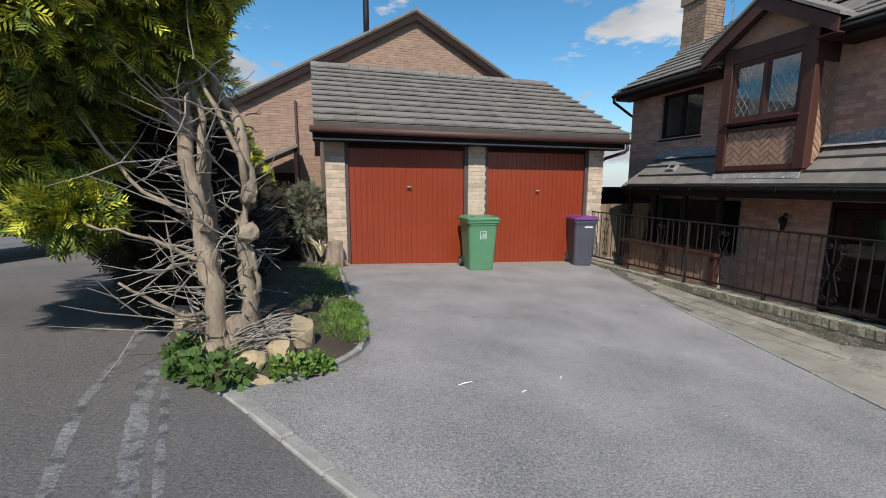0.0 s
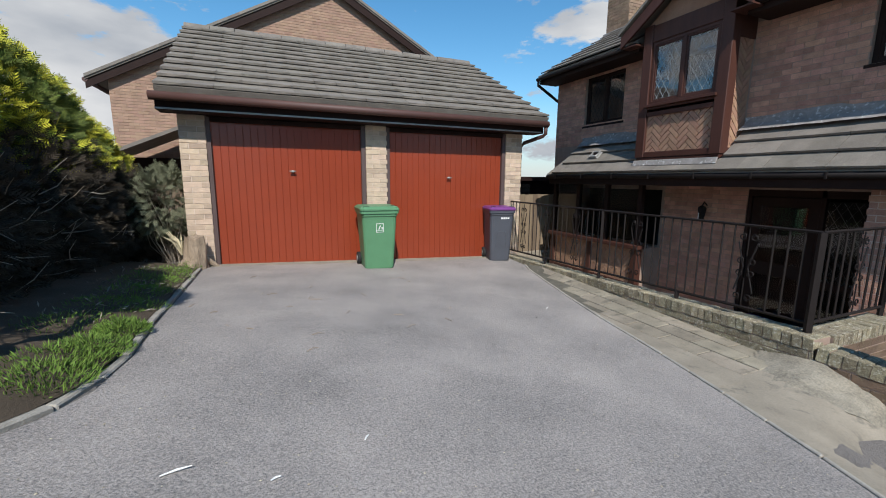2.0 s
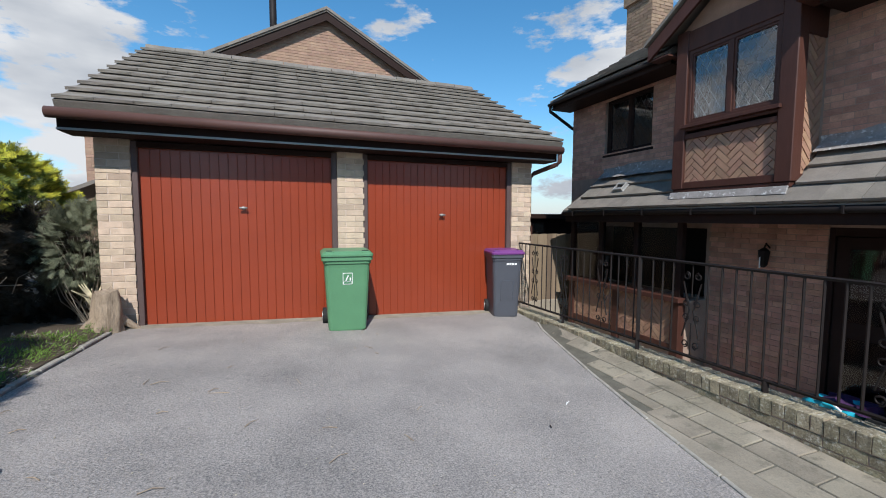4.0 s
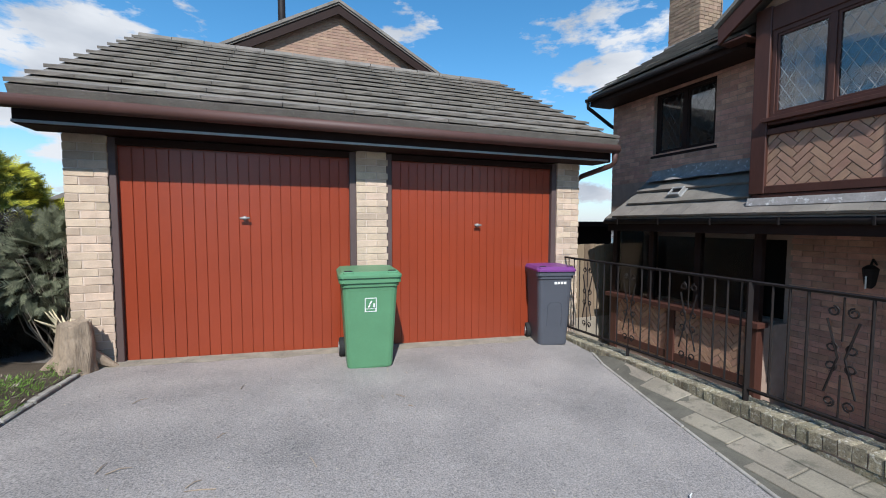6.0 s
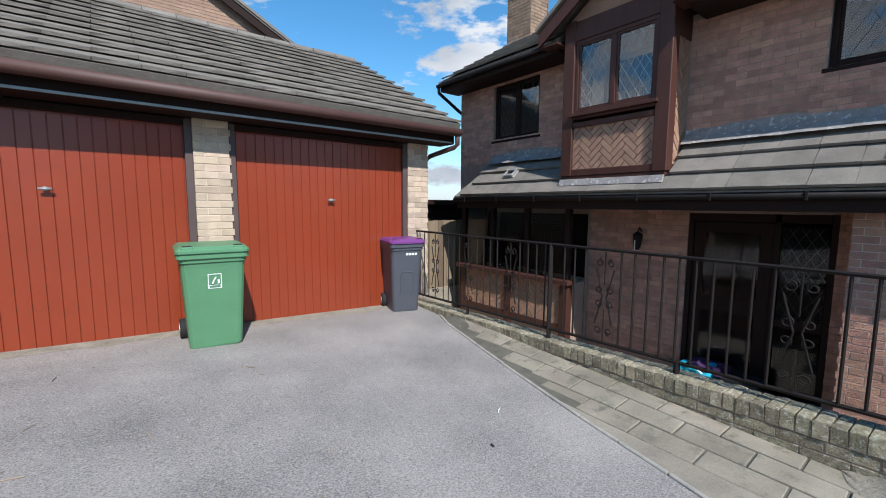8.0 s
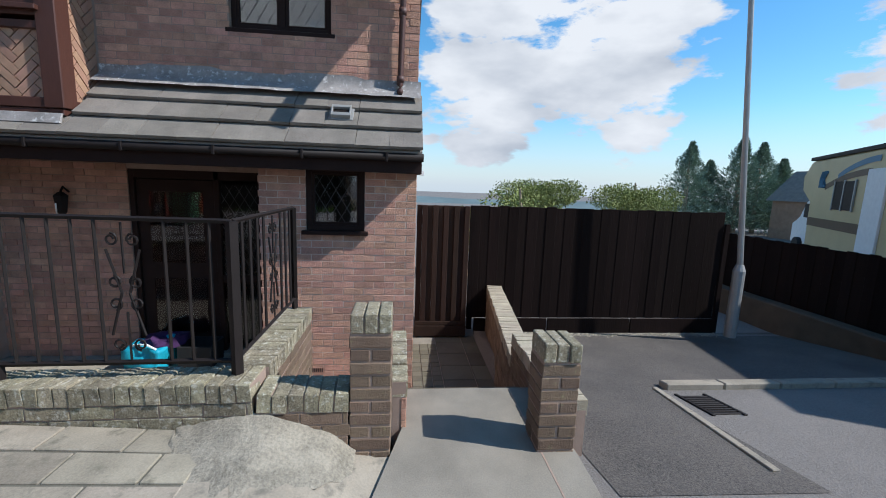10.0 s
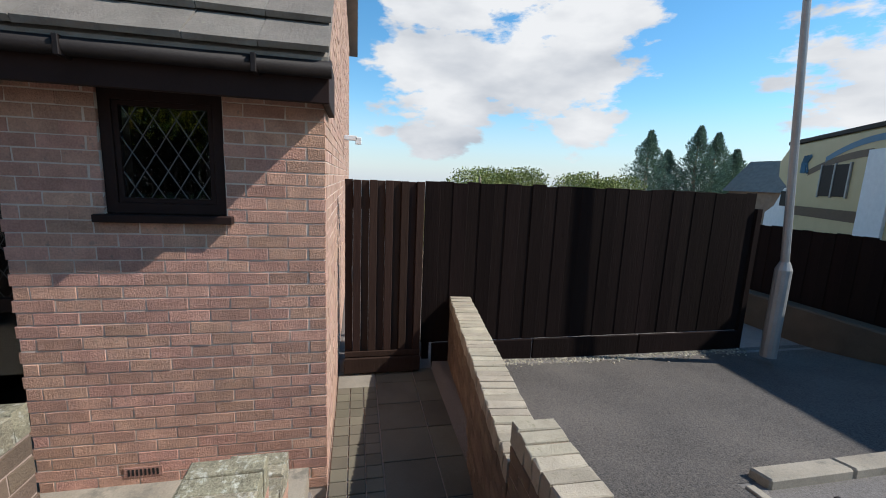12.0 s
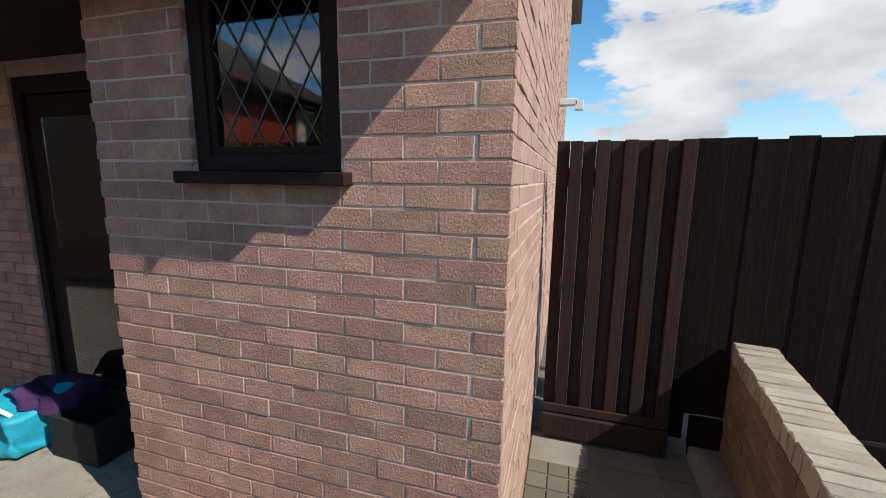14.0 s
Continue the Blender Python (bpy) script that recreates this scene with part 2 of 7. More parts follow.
def glass(name, tint=(0.9, 0.93, 0.95), ior=1.85):
    m = bpy.data.materials.new(name)
    m.use_nodes = True
    b = m.node_tree.nodes["Principled BSDF"]
    b.inputs["Base Color"].default_value = (*tint, 1)
    b.inputs["Roughness"].default_value, b.inputs["IOR"].default_value = 0.02, ior
    b.inputs["Transmission Weight"].default_value = 1.0
    return m


GLASS = glass("window_glass")
GLASS_LOW = glass("porch_glass", ior=1.4)


# ---- building blocks ----
def bm_box(bm, x0, x1, y0, y1, z0, z1, m=None):
    """Adds a box; returns its corners."""
    v = [bm.verts.new(Vector(p)) for p in ((x0, y0, z0), (x1, y0, z0), (x1, y1, z0), (x0, y1, z0), (x0, y0, z1), (x1, y0, z1), (x1, y1, z1), (x0, y1, z1))]
    for f in ((3, 2, 1, 0), (4, 5, 6, 7), (0, 1, 5, 4), (1, 2, 6, 5), (2, 3, 7, 6), (3, 0, 4, 7)):
        bm.faces.new([v[i] for i in f])
    if m is not None:
        for p in v:
            p.co = m @ p.co
    return v


def link_mesh(name, bm, material, bevel=0.0, smooth=False):
    if bevel:
        bmesh.ops.bevel(bm, geom=list(bm.edges), offset=bevel, segments=1, affect="EDGES", clamp_overlap=True)
    bmesh.ops.recalc_face_normals(bm, faces=list(bm.faces))
    me = bpy.data.meshes.new(name)
    bm.to_mesh(me)
    bm.free()
    if smooth:
        for p in me.polygons:
            p.use_smooth = True
    me.materials.append(material)
    return new(name, me)


def part(name, bm, material, parent=None, label="", bevel=0.0, smooth=False):
    """One mesh under a thing or a part."""
    ob = link_mesh(name, bm, material, bevel, smooth)
    if parent is not None:
        ob.parent = parent
    if label:
        ob["label"] = label
    return ob


def box_part(name, x0, x1, y0, y1, z0, z1, material, parent=None, label="", bevel=0.004, m=None):
    bm = bmesh.new()
    bm_box(bm, x0, x1, y0, y1, z0, z1, m)
    return part(name, bm, material, parent, label, bevel)


def thing(name, label, category, kind="", group="", at=None):
    ob = new(name)
    ob.empty_display_size = 0.1
    if at is not None:
        ob.matrix_basis = at
    return tagged(ob, label, category, group, kind)


def sheet(name, rows, material, parent=None, label=""):
    """A grid of points, row by row."""
    bm = bmesh.new()
    vs = [[bm.verts.new(p) for p in r] for r in rows]
    for a, b in zip(vs, vs[1:]):
        for i in range(len(a) - 1):
            bm.faces.new((a[i], a[i + 1], b[i + 1], b[i]))
    ob = part(name, bm, material, parent, label, smooth=True)
    return ob


def tube(bm, pts, r, sides=6):
    """A round bar along points; r: one radius or one for each point."""
    rs = r if isinstance(r, (list, tuple)) else [r] * len(pts)
    pts = [Vector(p) for p in pts]
    rings = []
    for i, p in enumerate(pts):
        d = (pts[min(i + 1, len(pts) - 1)] - pts[max(i - 1, 0)])
        d = d.normalized() if d.length > 1e-6 else Vector((0, 0, 1))
        u = d.cross(Vector((0.31, 0.17, 0.93)) if abs(d.z) < 0.9 else Vector((1, 0.1, 0))).normalized()
        w = d.cross(u)
        rings.append([bm.verts.new(p + rs[i] * (math.cos(2 * math.pi * k / sides) * u + math.sin(2 * math.pi * k / sides) * w)) for k in range(sides)])
    for a, b in zip(rings, rings[1:]):
        for k in range(sides):
            bm.faces.new((a[k], a[(k + 1) % sides], b[(k + 1) % sides], b[k]))
    bm.faces.new(rings[0])
    bm.faces.new(rings[-1][::-1])


def lerp_table(table, t):
    """Straight steps between (t, value) pairs."""
    for (a, u), (b, v) in zip(table, table[1:]):
        if t <= b:
            k = max(0.0, (t - a) / (b - a))
            return u + k * (v - u)
    return table[-1][1]


def smooth(a, b, t):
    k = min(1.0, max(0.0, (t - a) / (b - a)))
    return k * k * (3 - 2 * k)


def pydata(name, verts, faces, material, parent=None, label="", smooth_faces=False):
    """A mesh from computed vertices and faces."""
    me = bpy.data.meshes.new(name)
    me.from_pydata([tuple(p) for p in verts], [], faces)
    me.update()
    if smooth_faces:
        for p in me.polygons:
            p.use_smooth = True
    me.materials.append(material)
    ob = new(name, me)
    if parent is not None:
        ob.parent = parent
    if label:
        ob["label"] = label
    return ob


PIECES = {}
BOX_FACES = [(3, 2, 1, 0), (4, 5, 6, 7), (0, 1, 5, 4), (1, 2, 6, 5), (2, 3, 7, 6), (3, 0, 4, 7)]


def brick_points(length, height, depth, seed, worn=0.0022):
    """A brick with its face towards -y, worn edges and a slightly uneven face; length along x from 0, z from 0."""
    rnd = random.Random(seed)
    j = lambda s=worn: rnd.uniform(-s, s)
    back = [(0, depth, 0), (length, depth, 0), (length, depth, height), (0, depth, height)]
    rim = [(j(), 0.0035 + j(0.001), j()), (length + j(), 0.0035 + j(0.001), j()), (length + j(), 0.0035 + j(0.001), height + j()), (j(), 0.0035 + j(0.001), height + j())]
    c = 0.0025
    face = [(c + j(), j(0.001), c + j()), (length - c + j(), j(0.001), c + j()), (length - c + j(), j(0.002), height - c + j()), (c + j(), j(0.002), height - c + j())]
    return back + rim + face


BRICK_FACES = [(8, 9, 10, 11), (4, 5, 9, 8), (5, 6, 10, 9), (6, 7, 11, 10), (7, 4, 8, 11), (0, 1, 5, 4), (1, 2, 6, 5), (2, 3, 7, 6), (3, 0, 4, 7)]


def brick_mesh(length, height, depth, material, variant):
    key = (round(length, 3), round(height, 3), round(depth, 3), material.name, variant)
    if key not in PIECES:
        me = bpy.data.meshes.new("brick")
        me.from_pydata(brick_points(length, height, depth, hash(key[:3]) % 1000 + variant * 77), [], BRICK_FACES)
        me.update()
        me.materials.append(material)
        PIECES[key] = me
    return PIECES[key]


def piece(name, me, parent, m):
    ob = new(name, me)
    ob.parent = parent
    ob.matrix_basis = m
    return ob


def bond(u0, u1, z0, z1, holes, header_low=True, zref=None, pitch=0.075, stretch=0.225):
    """Stretcher bond: rows of (u, length, z) with 7 mm joints, cut at the ends and round the openings."""
    out = []
    zref = z0 if zref is None else zref
    k0 = math.floor((z0 - zref) / pitch + 1e-6)
    k1 = math.ceil((z1 - zref) / pitch - 1e-6)
    for k in range(k0, k1):
        z = zref + k * pitch
        start = u0 - (stretch / 2 if (k % 2 == 0) == header_low else 0)
        u = start
        while u < u1 - 0.02:
            a, b = max(u, u0), min(u + stretch - 0.007, u1)
            u += stretch
            spans = [(a, b)]
            for h in holes:
                if h[2] < z + pitch * 0.5 < h[3]:
                    cut = []
                    for p, q in spans:
                        if q <= h[0] or p >= h[1]:
                            cut.append((p, q))
                        else:
                            if p < h[0]:
                                cut.append((p, h[0]))
                            if q > h[1]:
                                cut.append((h[1], q))
                    spans = cut
            out += [(p, q - p, z) for p, q in spans if q - p > 0.025]
    return out


def lay_bricks(parent, m, runs, material, pitch=0.075, parts=True, depth=0.03, label=""):
    """Bricks on a face: m takes (along, out of the wall = -y, up) to the place. parts: each one an object; else one joined mesh."""
    if parts:
        for i, (u, w, z) in enumerate(runs):
            w = round(w * 40) / 40 if w < 0.2 else w
            piece("brick", brick_mesh(w, pitch - 0.007, depth, material, i * 7 % 5), parent, m @ Matrix.Translation((u, random.uniform(-0.0015, 0.0015), z)))
        return None
    verts, faces = [], []
    for i, (u, w, z) in enumerate(runs):
        n = len(verts)
        o = random.uniform(-0.002, 0.002)
        verts += [m @ Vector((x + u, y + o, zz + z)) for x, y, zz in brick_points(w, pitch - 0.007, depth, i)]
        faces += [tuple(n + k for k in f) for f in BRICK_FACES]
    ob = pydata("brickwork", verts, faces, material, parent, label)
    ob["kind"] = "stuff"
    return ob


FACE_WEST = lambda x: Matrix(((0, 1, 0, x), (1, 0, 0, 0), (0, 0, 1, 0), (0, 0, 0, 1)))
FACE_SOUTH = lambda y: Matrix.Translation((0, y, 0))


# ---- ground ----
def lay(x, y):
    """Height of the drive, which falls from the street towards the house."""
    x, y = min(6.9, max(-3.0, x)), min(9.0, max(0.0, y))
    k = min(1.0, max(0.0, (x - 5.0) / 0.6)) * min(1.0, max(0.0, (3.1 - y) / 0.3))
    return 0.694 - 0.182 * x - 0.0735 * y + 0.01667 * x * y - 0.17 * k


def land(x, y):
    """Height of the ground sheet: the drive, the street, the pit in front of the house, the valley."""
    if 6.40 < x < 16 and y > 2.70:
        z = -1.30
    elif 6.95 < x < 10.3 and 1.60 < y <= 2.70:
        z = -1.40
    else:
        z = lay(min(x, 6.0), y) - 0.15 * min(4.2, max(0.0, x - 6.0))
    far = max(abs(x - 4) - 14, abs(y - 3) - 22, 0.0)
    z -= 75 * smooth(0, 400, far) if x > 4 else 3 * smooth(0, 80, far)
    return z - 0.012


def spaced(fine, lo, hi, marks):
    near = [lo + i * fine for i in range(int((hi - lo) / fine) + 1)]
    out = sorted([v for v in near if all(abs(v - m) > 0.09 for m in marks)] + list(marks))
    far = [3, 7, 14, 30, 60, 110, 180, 280, 450, 900, 2200, 4500]
    return [lo - f for f in far[::-1]] + out + [hi + f for f in far]


GX = spaced(0.5, -12, 18, (6.39, 6.41, 6.94, 6.96, 10.29, 10.31, 15.99, 16.01))
GY = spaced(0.5, -12, 22, (1.59, 1.61, 2.69, 2.71))
ground = sheet("ground", [[(x, y, land(x, y)) for x in GX] for y in GY], ROAD)
tagged(ground, "dark grey worn tarmac street and open ground falling to a valley", "ground", kind="structure")

DRIVE_LEFT = [(-3.0, 5.6), (0.5, 2.85), (1.5, 2.05), (2.54, 1.23), (3.12, 0.86), (3.46, 0.66), (3.62, 0.95), (3.79, 1.22), (4.0, 1.38), (4.26, 1.48), (4.8, 1.53), (5.4, 1.50), (8.7, 1.50)]
DRIVE_RIGHT = [(-3.0, 5.8), (1.0, 4.35), (2.0, 4.55), (2.92, 4.95), (3.54, 5.17), (4.27, 5.40), (5.22, 5.64), (6.2, 5.93), (7.0, 6.18), (7.5, 6.33), (7.9, 6.52), (8.7, 6.75)]
WALL_FRONT = [(0.0, 6.36), (2.86, 6.36), (3.50, 6.262), (8.7, 6.52)]
rows = []
for i in range(75):
    y = -1.5 + i * 10.15 / 74
    a, b = lerp_table(DRIVE_LEFT, y), lerp_table(DRIVE_RIGHT, y)
    rows.append([(a + (b - a) * j / 24, y, lay(a + (b - a) * j / 24, y)) for j in range(25)])
drive = tagged(sheet("driveway", rows, TARMAC), "grey weathered tarmac driveway in front of the garage", "driveway", kind="structure")



def kerbside(x, y):
    """Height of the strip beside the drive, which rises to the foot of the railing wall."""
    a, b = lerp_table(DRIVE_RIGHT, y), lerp_table(WALL_FRONT, y)
    k = smooth(0.0, 1.0, (x - a) / max(0.2, b - a)) if b > a else 0.0
    return lay(x, y) + 0.085 * k * smooth(3.05, 3.5, y)


rows = []
for i in range(40):
    y = -1.5 + i * 5.17 / 39
    a = lerp_table(DRIVE_RIGHT, y)
    b = max(a + 0.1, lerp_table(WALL_FRONT, y) if y > 2.9 else 6.28 if y > 2.70 else 5.75)
    rows.append([(a + (b - a) * j / 10, y, max(kerbside(a + (b - a) * j / 10, y) + 0.004, -0.43 if y > 2.7 else -9)) for j in range(11)])
tagged(sheet("concrete_apron", rows, CONCRETE), "rough stained concrete apron beside the drive", "pavement", kind="structure")

# ---- garage ----
GF = 8.523


def wall_box(name, x0, x1, y0, y1, z0, z1, material, label, category="wall", parent=None):
    bm = bmesh.new()
    bm_box(bm, x0, x1, y0, y1, z0, z1)
    ob = part(name, bm, material, parent)
    return tagged(ob, label, category, kind="structure") if parent is None else ob


garage = thing("garage", "double garage of buff brick with a grey tiled roof", "garage")
for a, b in ((1.30, 1.62), (3.85, 4.19), (6.46, 6.80)):
    box_part("pier", a + 0.006, b - 0.006, GF + 0.006, GF + 0.32, -0.45, 2.14, MORTAR, garage, "buff brick pier", 0)
box_part("side_wall", 1.306, 1.52, GF + 0.32, 14.0, -0.6, 2.35, ORANGE_WALL, garage, "", 0)
box_part("side_wall", 6.58, 6.794, GF + 0.32, 14.0, -0.6, 2.35, ORANGE_WALL, garage, "", 0)
box_part("back_wall", 1.52, 6.58, 13.8, 14.0, -0.6, 2.35, ORANGE_WALL, garage, "", 0)
EAVE, RIDGE = (8.17, 2.36), (11.35, 4.03)
ROOF_X = (1.14, 7.08)


def slope_point(s, up=0.0):
    """A point on the garage's front roof slope; s: metres from the eave."""
    dy, dz = RIDGE[0] - EAVE[0], RIDGE[1] - EAVE[1]
    n = math.hypot(dy, dz)
    return EAVE[0] + dy / n * s - dz / n * up, EAVE[1] + dz / n * s + dy / n * up


SLOPE = math.hypot(RIDGE[0] - EAVE[0], RIDGE[1] - EAVE[1])
bm = bmesh.new()
pts = [(EAVE[0] + 0.02, EAVE[1] - 0.03), (RIDGE[0], RIDGE[1] - 0.03), (14.5, EAVE[1] - 0.03), (14.5, EAVE[1] - 0.12), (RIDGE[0], RIDGE[1] - 0.14), (EAVE[0] + 0.06, EAVE[1] - 0.12)]
ends = [[bm.verts.new((x, y, z)) for y, z in pts] for x in (ROOF_X[0] + 0.02, ROOF_X[1] - 0.02)]
bm.faces.new(ends[0]), bm.faces.new(ends[1][::-1])
for i in range(6):
    bm.faces.new((ends[0][i], ends[1][i], ends[1][(i + 1) % 6], ends[0][(i + 1) % 6]))
roof = part("roof", bm, TILE, garage, "grey concrete tiled roof")
for x in (1.31, 6.6):
    bm = bmesh.new()
    tri = [(GF + 0.2, 2.3), (14.0, 2.3), (RIDGE[0], RIDGE[1] - 0.16)]
    e = [[bm.verts.new((xx, y, z)) for y, z in tri] for xx in (x, x + 0.19)]
    bm.faces.new(e[0]), bm.faces.new(e[1][::-1])
    for i in range(3):
        bm.faces.new((e[0][i], e[1][i], e[1][(i + 1) % 3], e[0][(i + 1) % 3]))
    part("gable", bm, ORANGE_WALL, garage)
box_part("fascia", 1.12, 7.05, 8.22, 8.25, 2.10, 2.31, TIMBER, garage, "dark brown fascia board", 0.004)
# Pale strip stands in for the highlight along the fascia's lower edge.
box_part("drip_trim", 1.12, 7.0, 8.204, 8.219, 2.105, 2.128, STEEL, garage, "pale grey strip painting the fascia edge's highlight", 0.002)
box_part("soffit", 1.12, 7.05, 8.25, GF + 0.03, 2.10, 2.125, TIMBER, garage, "", 0.002)
bm = bmesh.new()
tube(bm, [(1.08, 8.12, 2.25), (7.07, 8.12, 2.25)], 0.055, 12)
tube(bm, [(7.03, 8.13, 2.22), (7.04, 8.14, 2.09), (7.02, 8.19, 2.05), (6.88, 8.58, 1.95), (6.86, 8.66, 1.88), (6.86, 8.66, 0.1)], 0.034, 8)
part("gutter", bm, GUTTER, garage, "brown plastic gutter and downpipe", smooth=True)

for a, b, z0 in ((1.62, 3.85, -0.10), (4.19, 6.46, -0.26)):
    box_part("door_frame", a, a + 0.06, GF + 0.02, GF + 0.12, z0 - 0.1, 2.09, FRAME_GREY, garage)
    box_part("door_frame", b - 0.07, b, GF + 0.02, GF + 0.12, z0 - 0.1, 2.09, FRAME_GREY, garage)
    box_part("door_frame", a + 0.06, b - 0.07, GF + 0.02, GF + 0.12, 2.025, 2.09, TIMBER, garage)
    door = box_part("garage_door", a + 0.06, b - 0.07, GF + 0.075, GF + 0.10, z0, 2.025, RED, garage, "red painted ribbed up-and-over steel door", 0)
    n = 21
    w = (b - a - 0.15) / n
    for i in range(n):
        x = a + 0.07 + i * w
        box_part("rib", x + 0.002, x + w - 0.002, GF + 0.066, GF + 0.0745, z0 + 0.03, 2.01, RED, door, "", 0.003)
    bm = bmesh.new()
    c = (a + b) / 2
    hz = 1.36 if a < 2 else 1.29
    tube(bm, [(c, GF + 0.06, hz), (c, GF + 0.02, hz)], 0.022, 10)
    tube(bm, [(c - 0.045, GF + 0.015, hz), (c + 0.045, GF + 0.015, hz)], 0.012, 8)
    part("door_handle", bm, STEEL, door, "small metal door handle", smooth=True)

# ---- house ----
UX, WX = 9.02, 8.68
house = thing("house", "two-storey brown brick house with a lean-to roof and bay", "house")


def pierced(name, axis, at, thick, u0, u1, z0, z1, holes, material, parent, label=""):
    """A wall slab with openings that go through it. axis x: the wall lies at x = at and runs along y."""
    us = sorted({u0, u1, *[h[0] for h in holes], *[h[1] for h in holes]})
    zs = sorted({z0, z1, *[h[2] for h in holes], *[h[3] for h in holes]})
    bm = bmesh.new()
    for a, b in zip(us, us[1:]):
        for c, d in zip(zs, zs[1:]):
            mu, mz = (a + b) / 2, (c + d) / 2
            if any(h[0] < mu < h[1] and h[2] < mz < h[3] for h in holes):
                continue
            if axis == "x":
                bm_box(bm, at, at + thick, a, b, c, d)
            else:
                bm_box(bm, a, b, at, at + thick, c, d)
    bmesh.ops.remove_doubles(bm, verts=list(bm.verts), dist=1e-5)
    bm.normal_update()
    inner = [f for f in bm.faces if abs(f.normal.x if axis == "x" else f.normal.y) < 0.5 and all(len(e.link_faces) > 2 for e in f.edges)]
    bmesh.ops.delete(bm, geom=inner, context="FACES_ONLY")
    return part(name, bm, material, parent, label)


WIN1, WIN2, WIN3 = (8.30, 9.40, 2.47, 3.50), (3.553, 4.61, 2.66, 3.50), (3.155, 3.775, 0.53, 1.24)
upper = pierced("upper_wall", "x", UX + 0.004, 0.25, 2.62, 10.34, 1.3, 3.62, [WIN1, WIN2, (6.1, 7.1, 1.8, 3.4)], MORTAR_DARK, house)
front = pierced("front_wall", "x", WX + 0.0034, 0.25, 2.608, 4.25, -1.4, 1.40, [WIN3], MORTAR, house)
box_part("side_wall", WX + 0.25, 16.0, 2.606, 2.80, -1.4, 1.9, MORTAR, house, "", 0)
box_part("side_wall", UX + 0.26, 16.0, 2.606, 2.80, 1.9, 3.62, MORTAR, house, "", 0)
box_part("back_wall", 15.8, 16.0, 2.8, 10.2, -1.4, 3.62, ORANGE_WALL, house, "", 0)
box_part("side_wall", UX + 0.26, 15.8, 10.12, 10.34, -1.4, 3.62, MORTAR_DARK, house, "", 0)
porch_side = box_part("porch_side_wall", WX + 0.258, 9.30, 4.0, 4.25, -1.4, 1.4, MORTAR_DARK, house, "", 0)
DOOR = (4.42, 5.92, -1.12, 1.15)
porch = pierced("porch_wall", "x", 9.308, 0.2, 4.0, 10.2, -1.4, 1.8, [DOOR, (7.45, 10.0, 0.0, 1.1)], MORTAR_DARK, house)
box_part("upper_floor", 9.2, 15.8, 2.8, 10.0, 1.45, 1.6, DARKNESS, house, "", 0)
box_part("lean_to_ceiling", 8.46, 9.3, 2.61, 9.74, 1.24, 1.26, TIMBER, house, "dark stained soffit boards", 0)
# roof of the house
bm = bmesh.new()
for y0, y1, x0 in ((2.42, 5.76, 8.50), (5.76, 7.60, 9.2), (7.60, 10.46, 8.50)):
    z0 = 3.49 + (x0 - 8.12) * 0.575
    prof = [(x0, z0), (12.4, 5.95), (16.4, 3.62), (16.4, 3.52), (12.4, 5.83), (x0, z0 - 0.10)]
    e = [[bm.verts.new((x, y, z)) for x, z in prof] for y in (y0, y1)]
    bm.faces.new(e[0]), bm.faces.new(e[1][::-1])
    for i in range(6):
        bm.faces.new((e[0][i], e[1][i], e[1][(i + 1) % 6], e[0][(i + 1) % 6]))
main_roof = part("main_roof", bm, TILE, house, "grey concrete tiled main roof")
for y in (2.66, 10.02):
    bm = bmesh.new()
    e = [[bm.verts.new((x, yy, z)) for x, z in ((9.03, 3.6), (15.9, 3.6), (12.4, 5.82))] for yy in (y, y + 0.18)]
    bm.faces.new(e[0]), bm.faces.new(e[1][::-1])
    for i in range(3):
        bm.faces.new((e[0][i], e[1][i], e[1][(i + 1) % 3], e[0][(i + 1) % 3]))
    part("gable", bm, SIDE_BRICK, house)
for y0, y1 in ((2.45, 5.78), (7.58, 10.44)):
    box_part("eaves_board", 8.54, 8.57, y0, y1, 3.52, 3.67, TIMBER, house)
    box_part("eaves_soffit", 8.57, 9.02, y0, y1, 3.52, 3.54, TIMBER, house)
# lean-to roof
LEAN0, LEAN1 = (8.39, 1.41), (9.03, 2.05)
bm = bmesh.new()
top = [(LEAN0[0], 2.56, LEAN0[1]), (LEAN0[0], 9.80, LEAN0[1]), (LEAN1[0], 9.40, LEAN1[1]), (LEAN1[0], 2.56, LEAN1[1])]
v = [bm.verts.new(p) for p in top] + [bm.verts.new((x, y, z - 0.05)) for x, y, z in top]
for f in ((0, 1, 2, 3), (7, 6, 5, 4), (0, 4, 5, 1), (1, 5, 6, 2), (2, 6, 7, 3), (3, 7, 4, 0)):
    bm.faces.new([v[i] for i in f])
lean = part("lean_to_roof", bm, TILE, house, "lean-to roof of large grey concrete tiles")
box_part("lean_to_fascia", 8.44, 8.47, 2.56, 9.78, 1.19, 1.37, TIMBER, house)
box_part("lean_to_end", 8.47, 9.0, 2.562, 2.60, 1.19, 1.45, TIMBER, house)
box_part("lean_to_end", 8.47, 9.3, 9.74, 9.78, 1.19, 1.42, TIMBER, house)
bm = bmesh.new()
tube(bm, [(8.40, 2.545, 1.35), (8.40, 9.80, 1.35)], 0.042, 12)
part("lean_to_gutter", bm, BLACK, house, "black plastic gutter", smooth=True)
for i in range(9):
    box_part("gutter_bracket", 8.35, 8.45, 2.9 + i * 0.82, 2.925 + i * 0.82, 1.30, 1.39, BLACK, house, "", 0.003)
BX, B0, B1 = 8.33, 5.84, 7.32
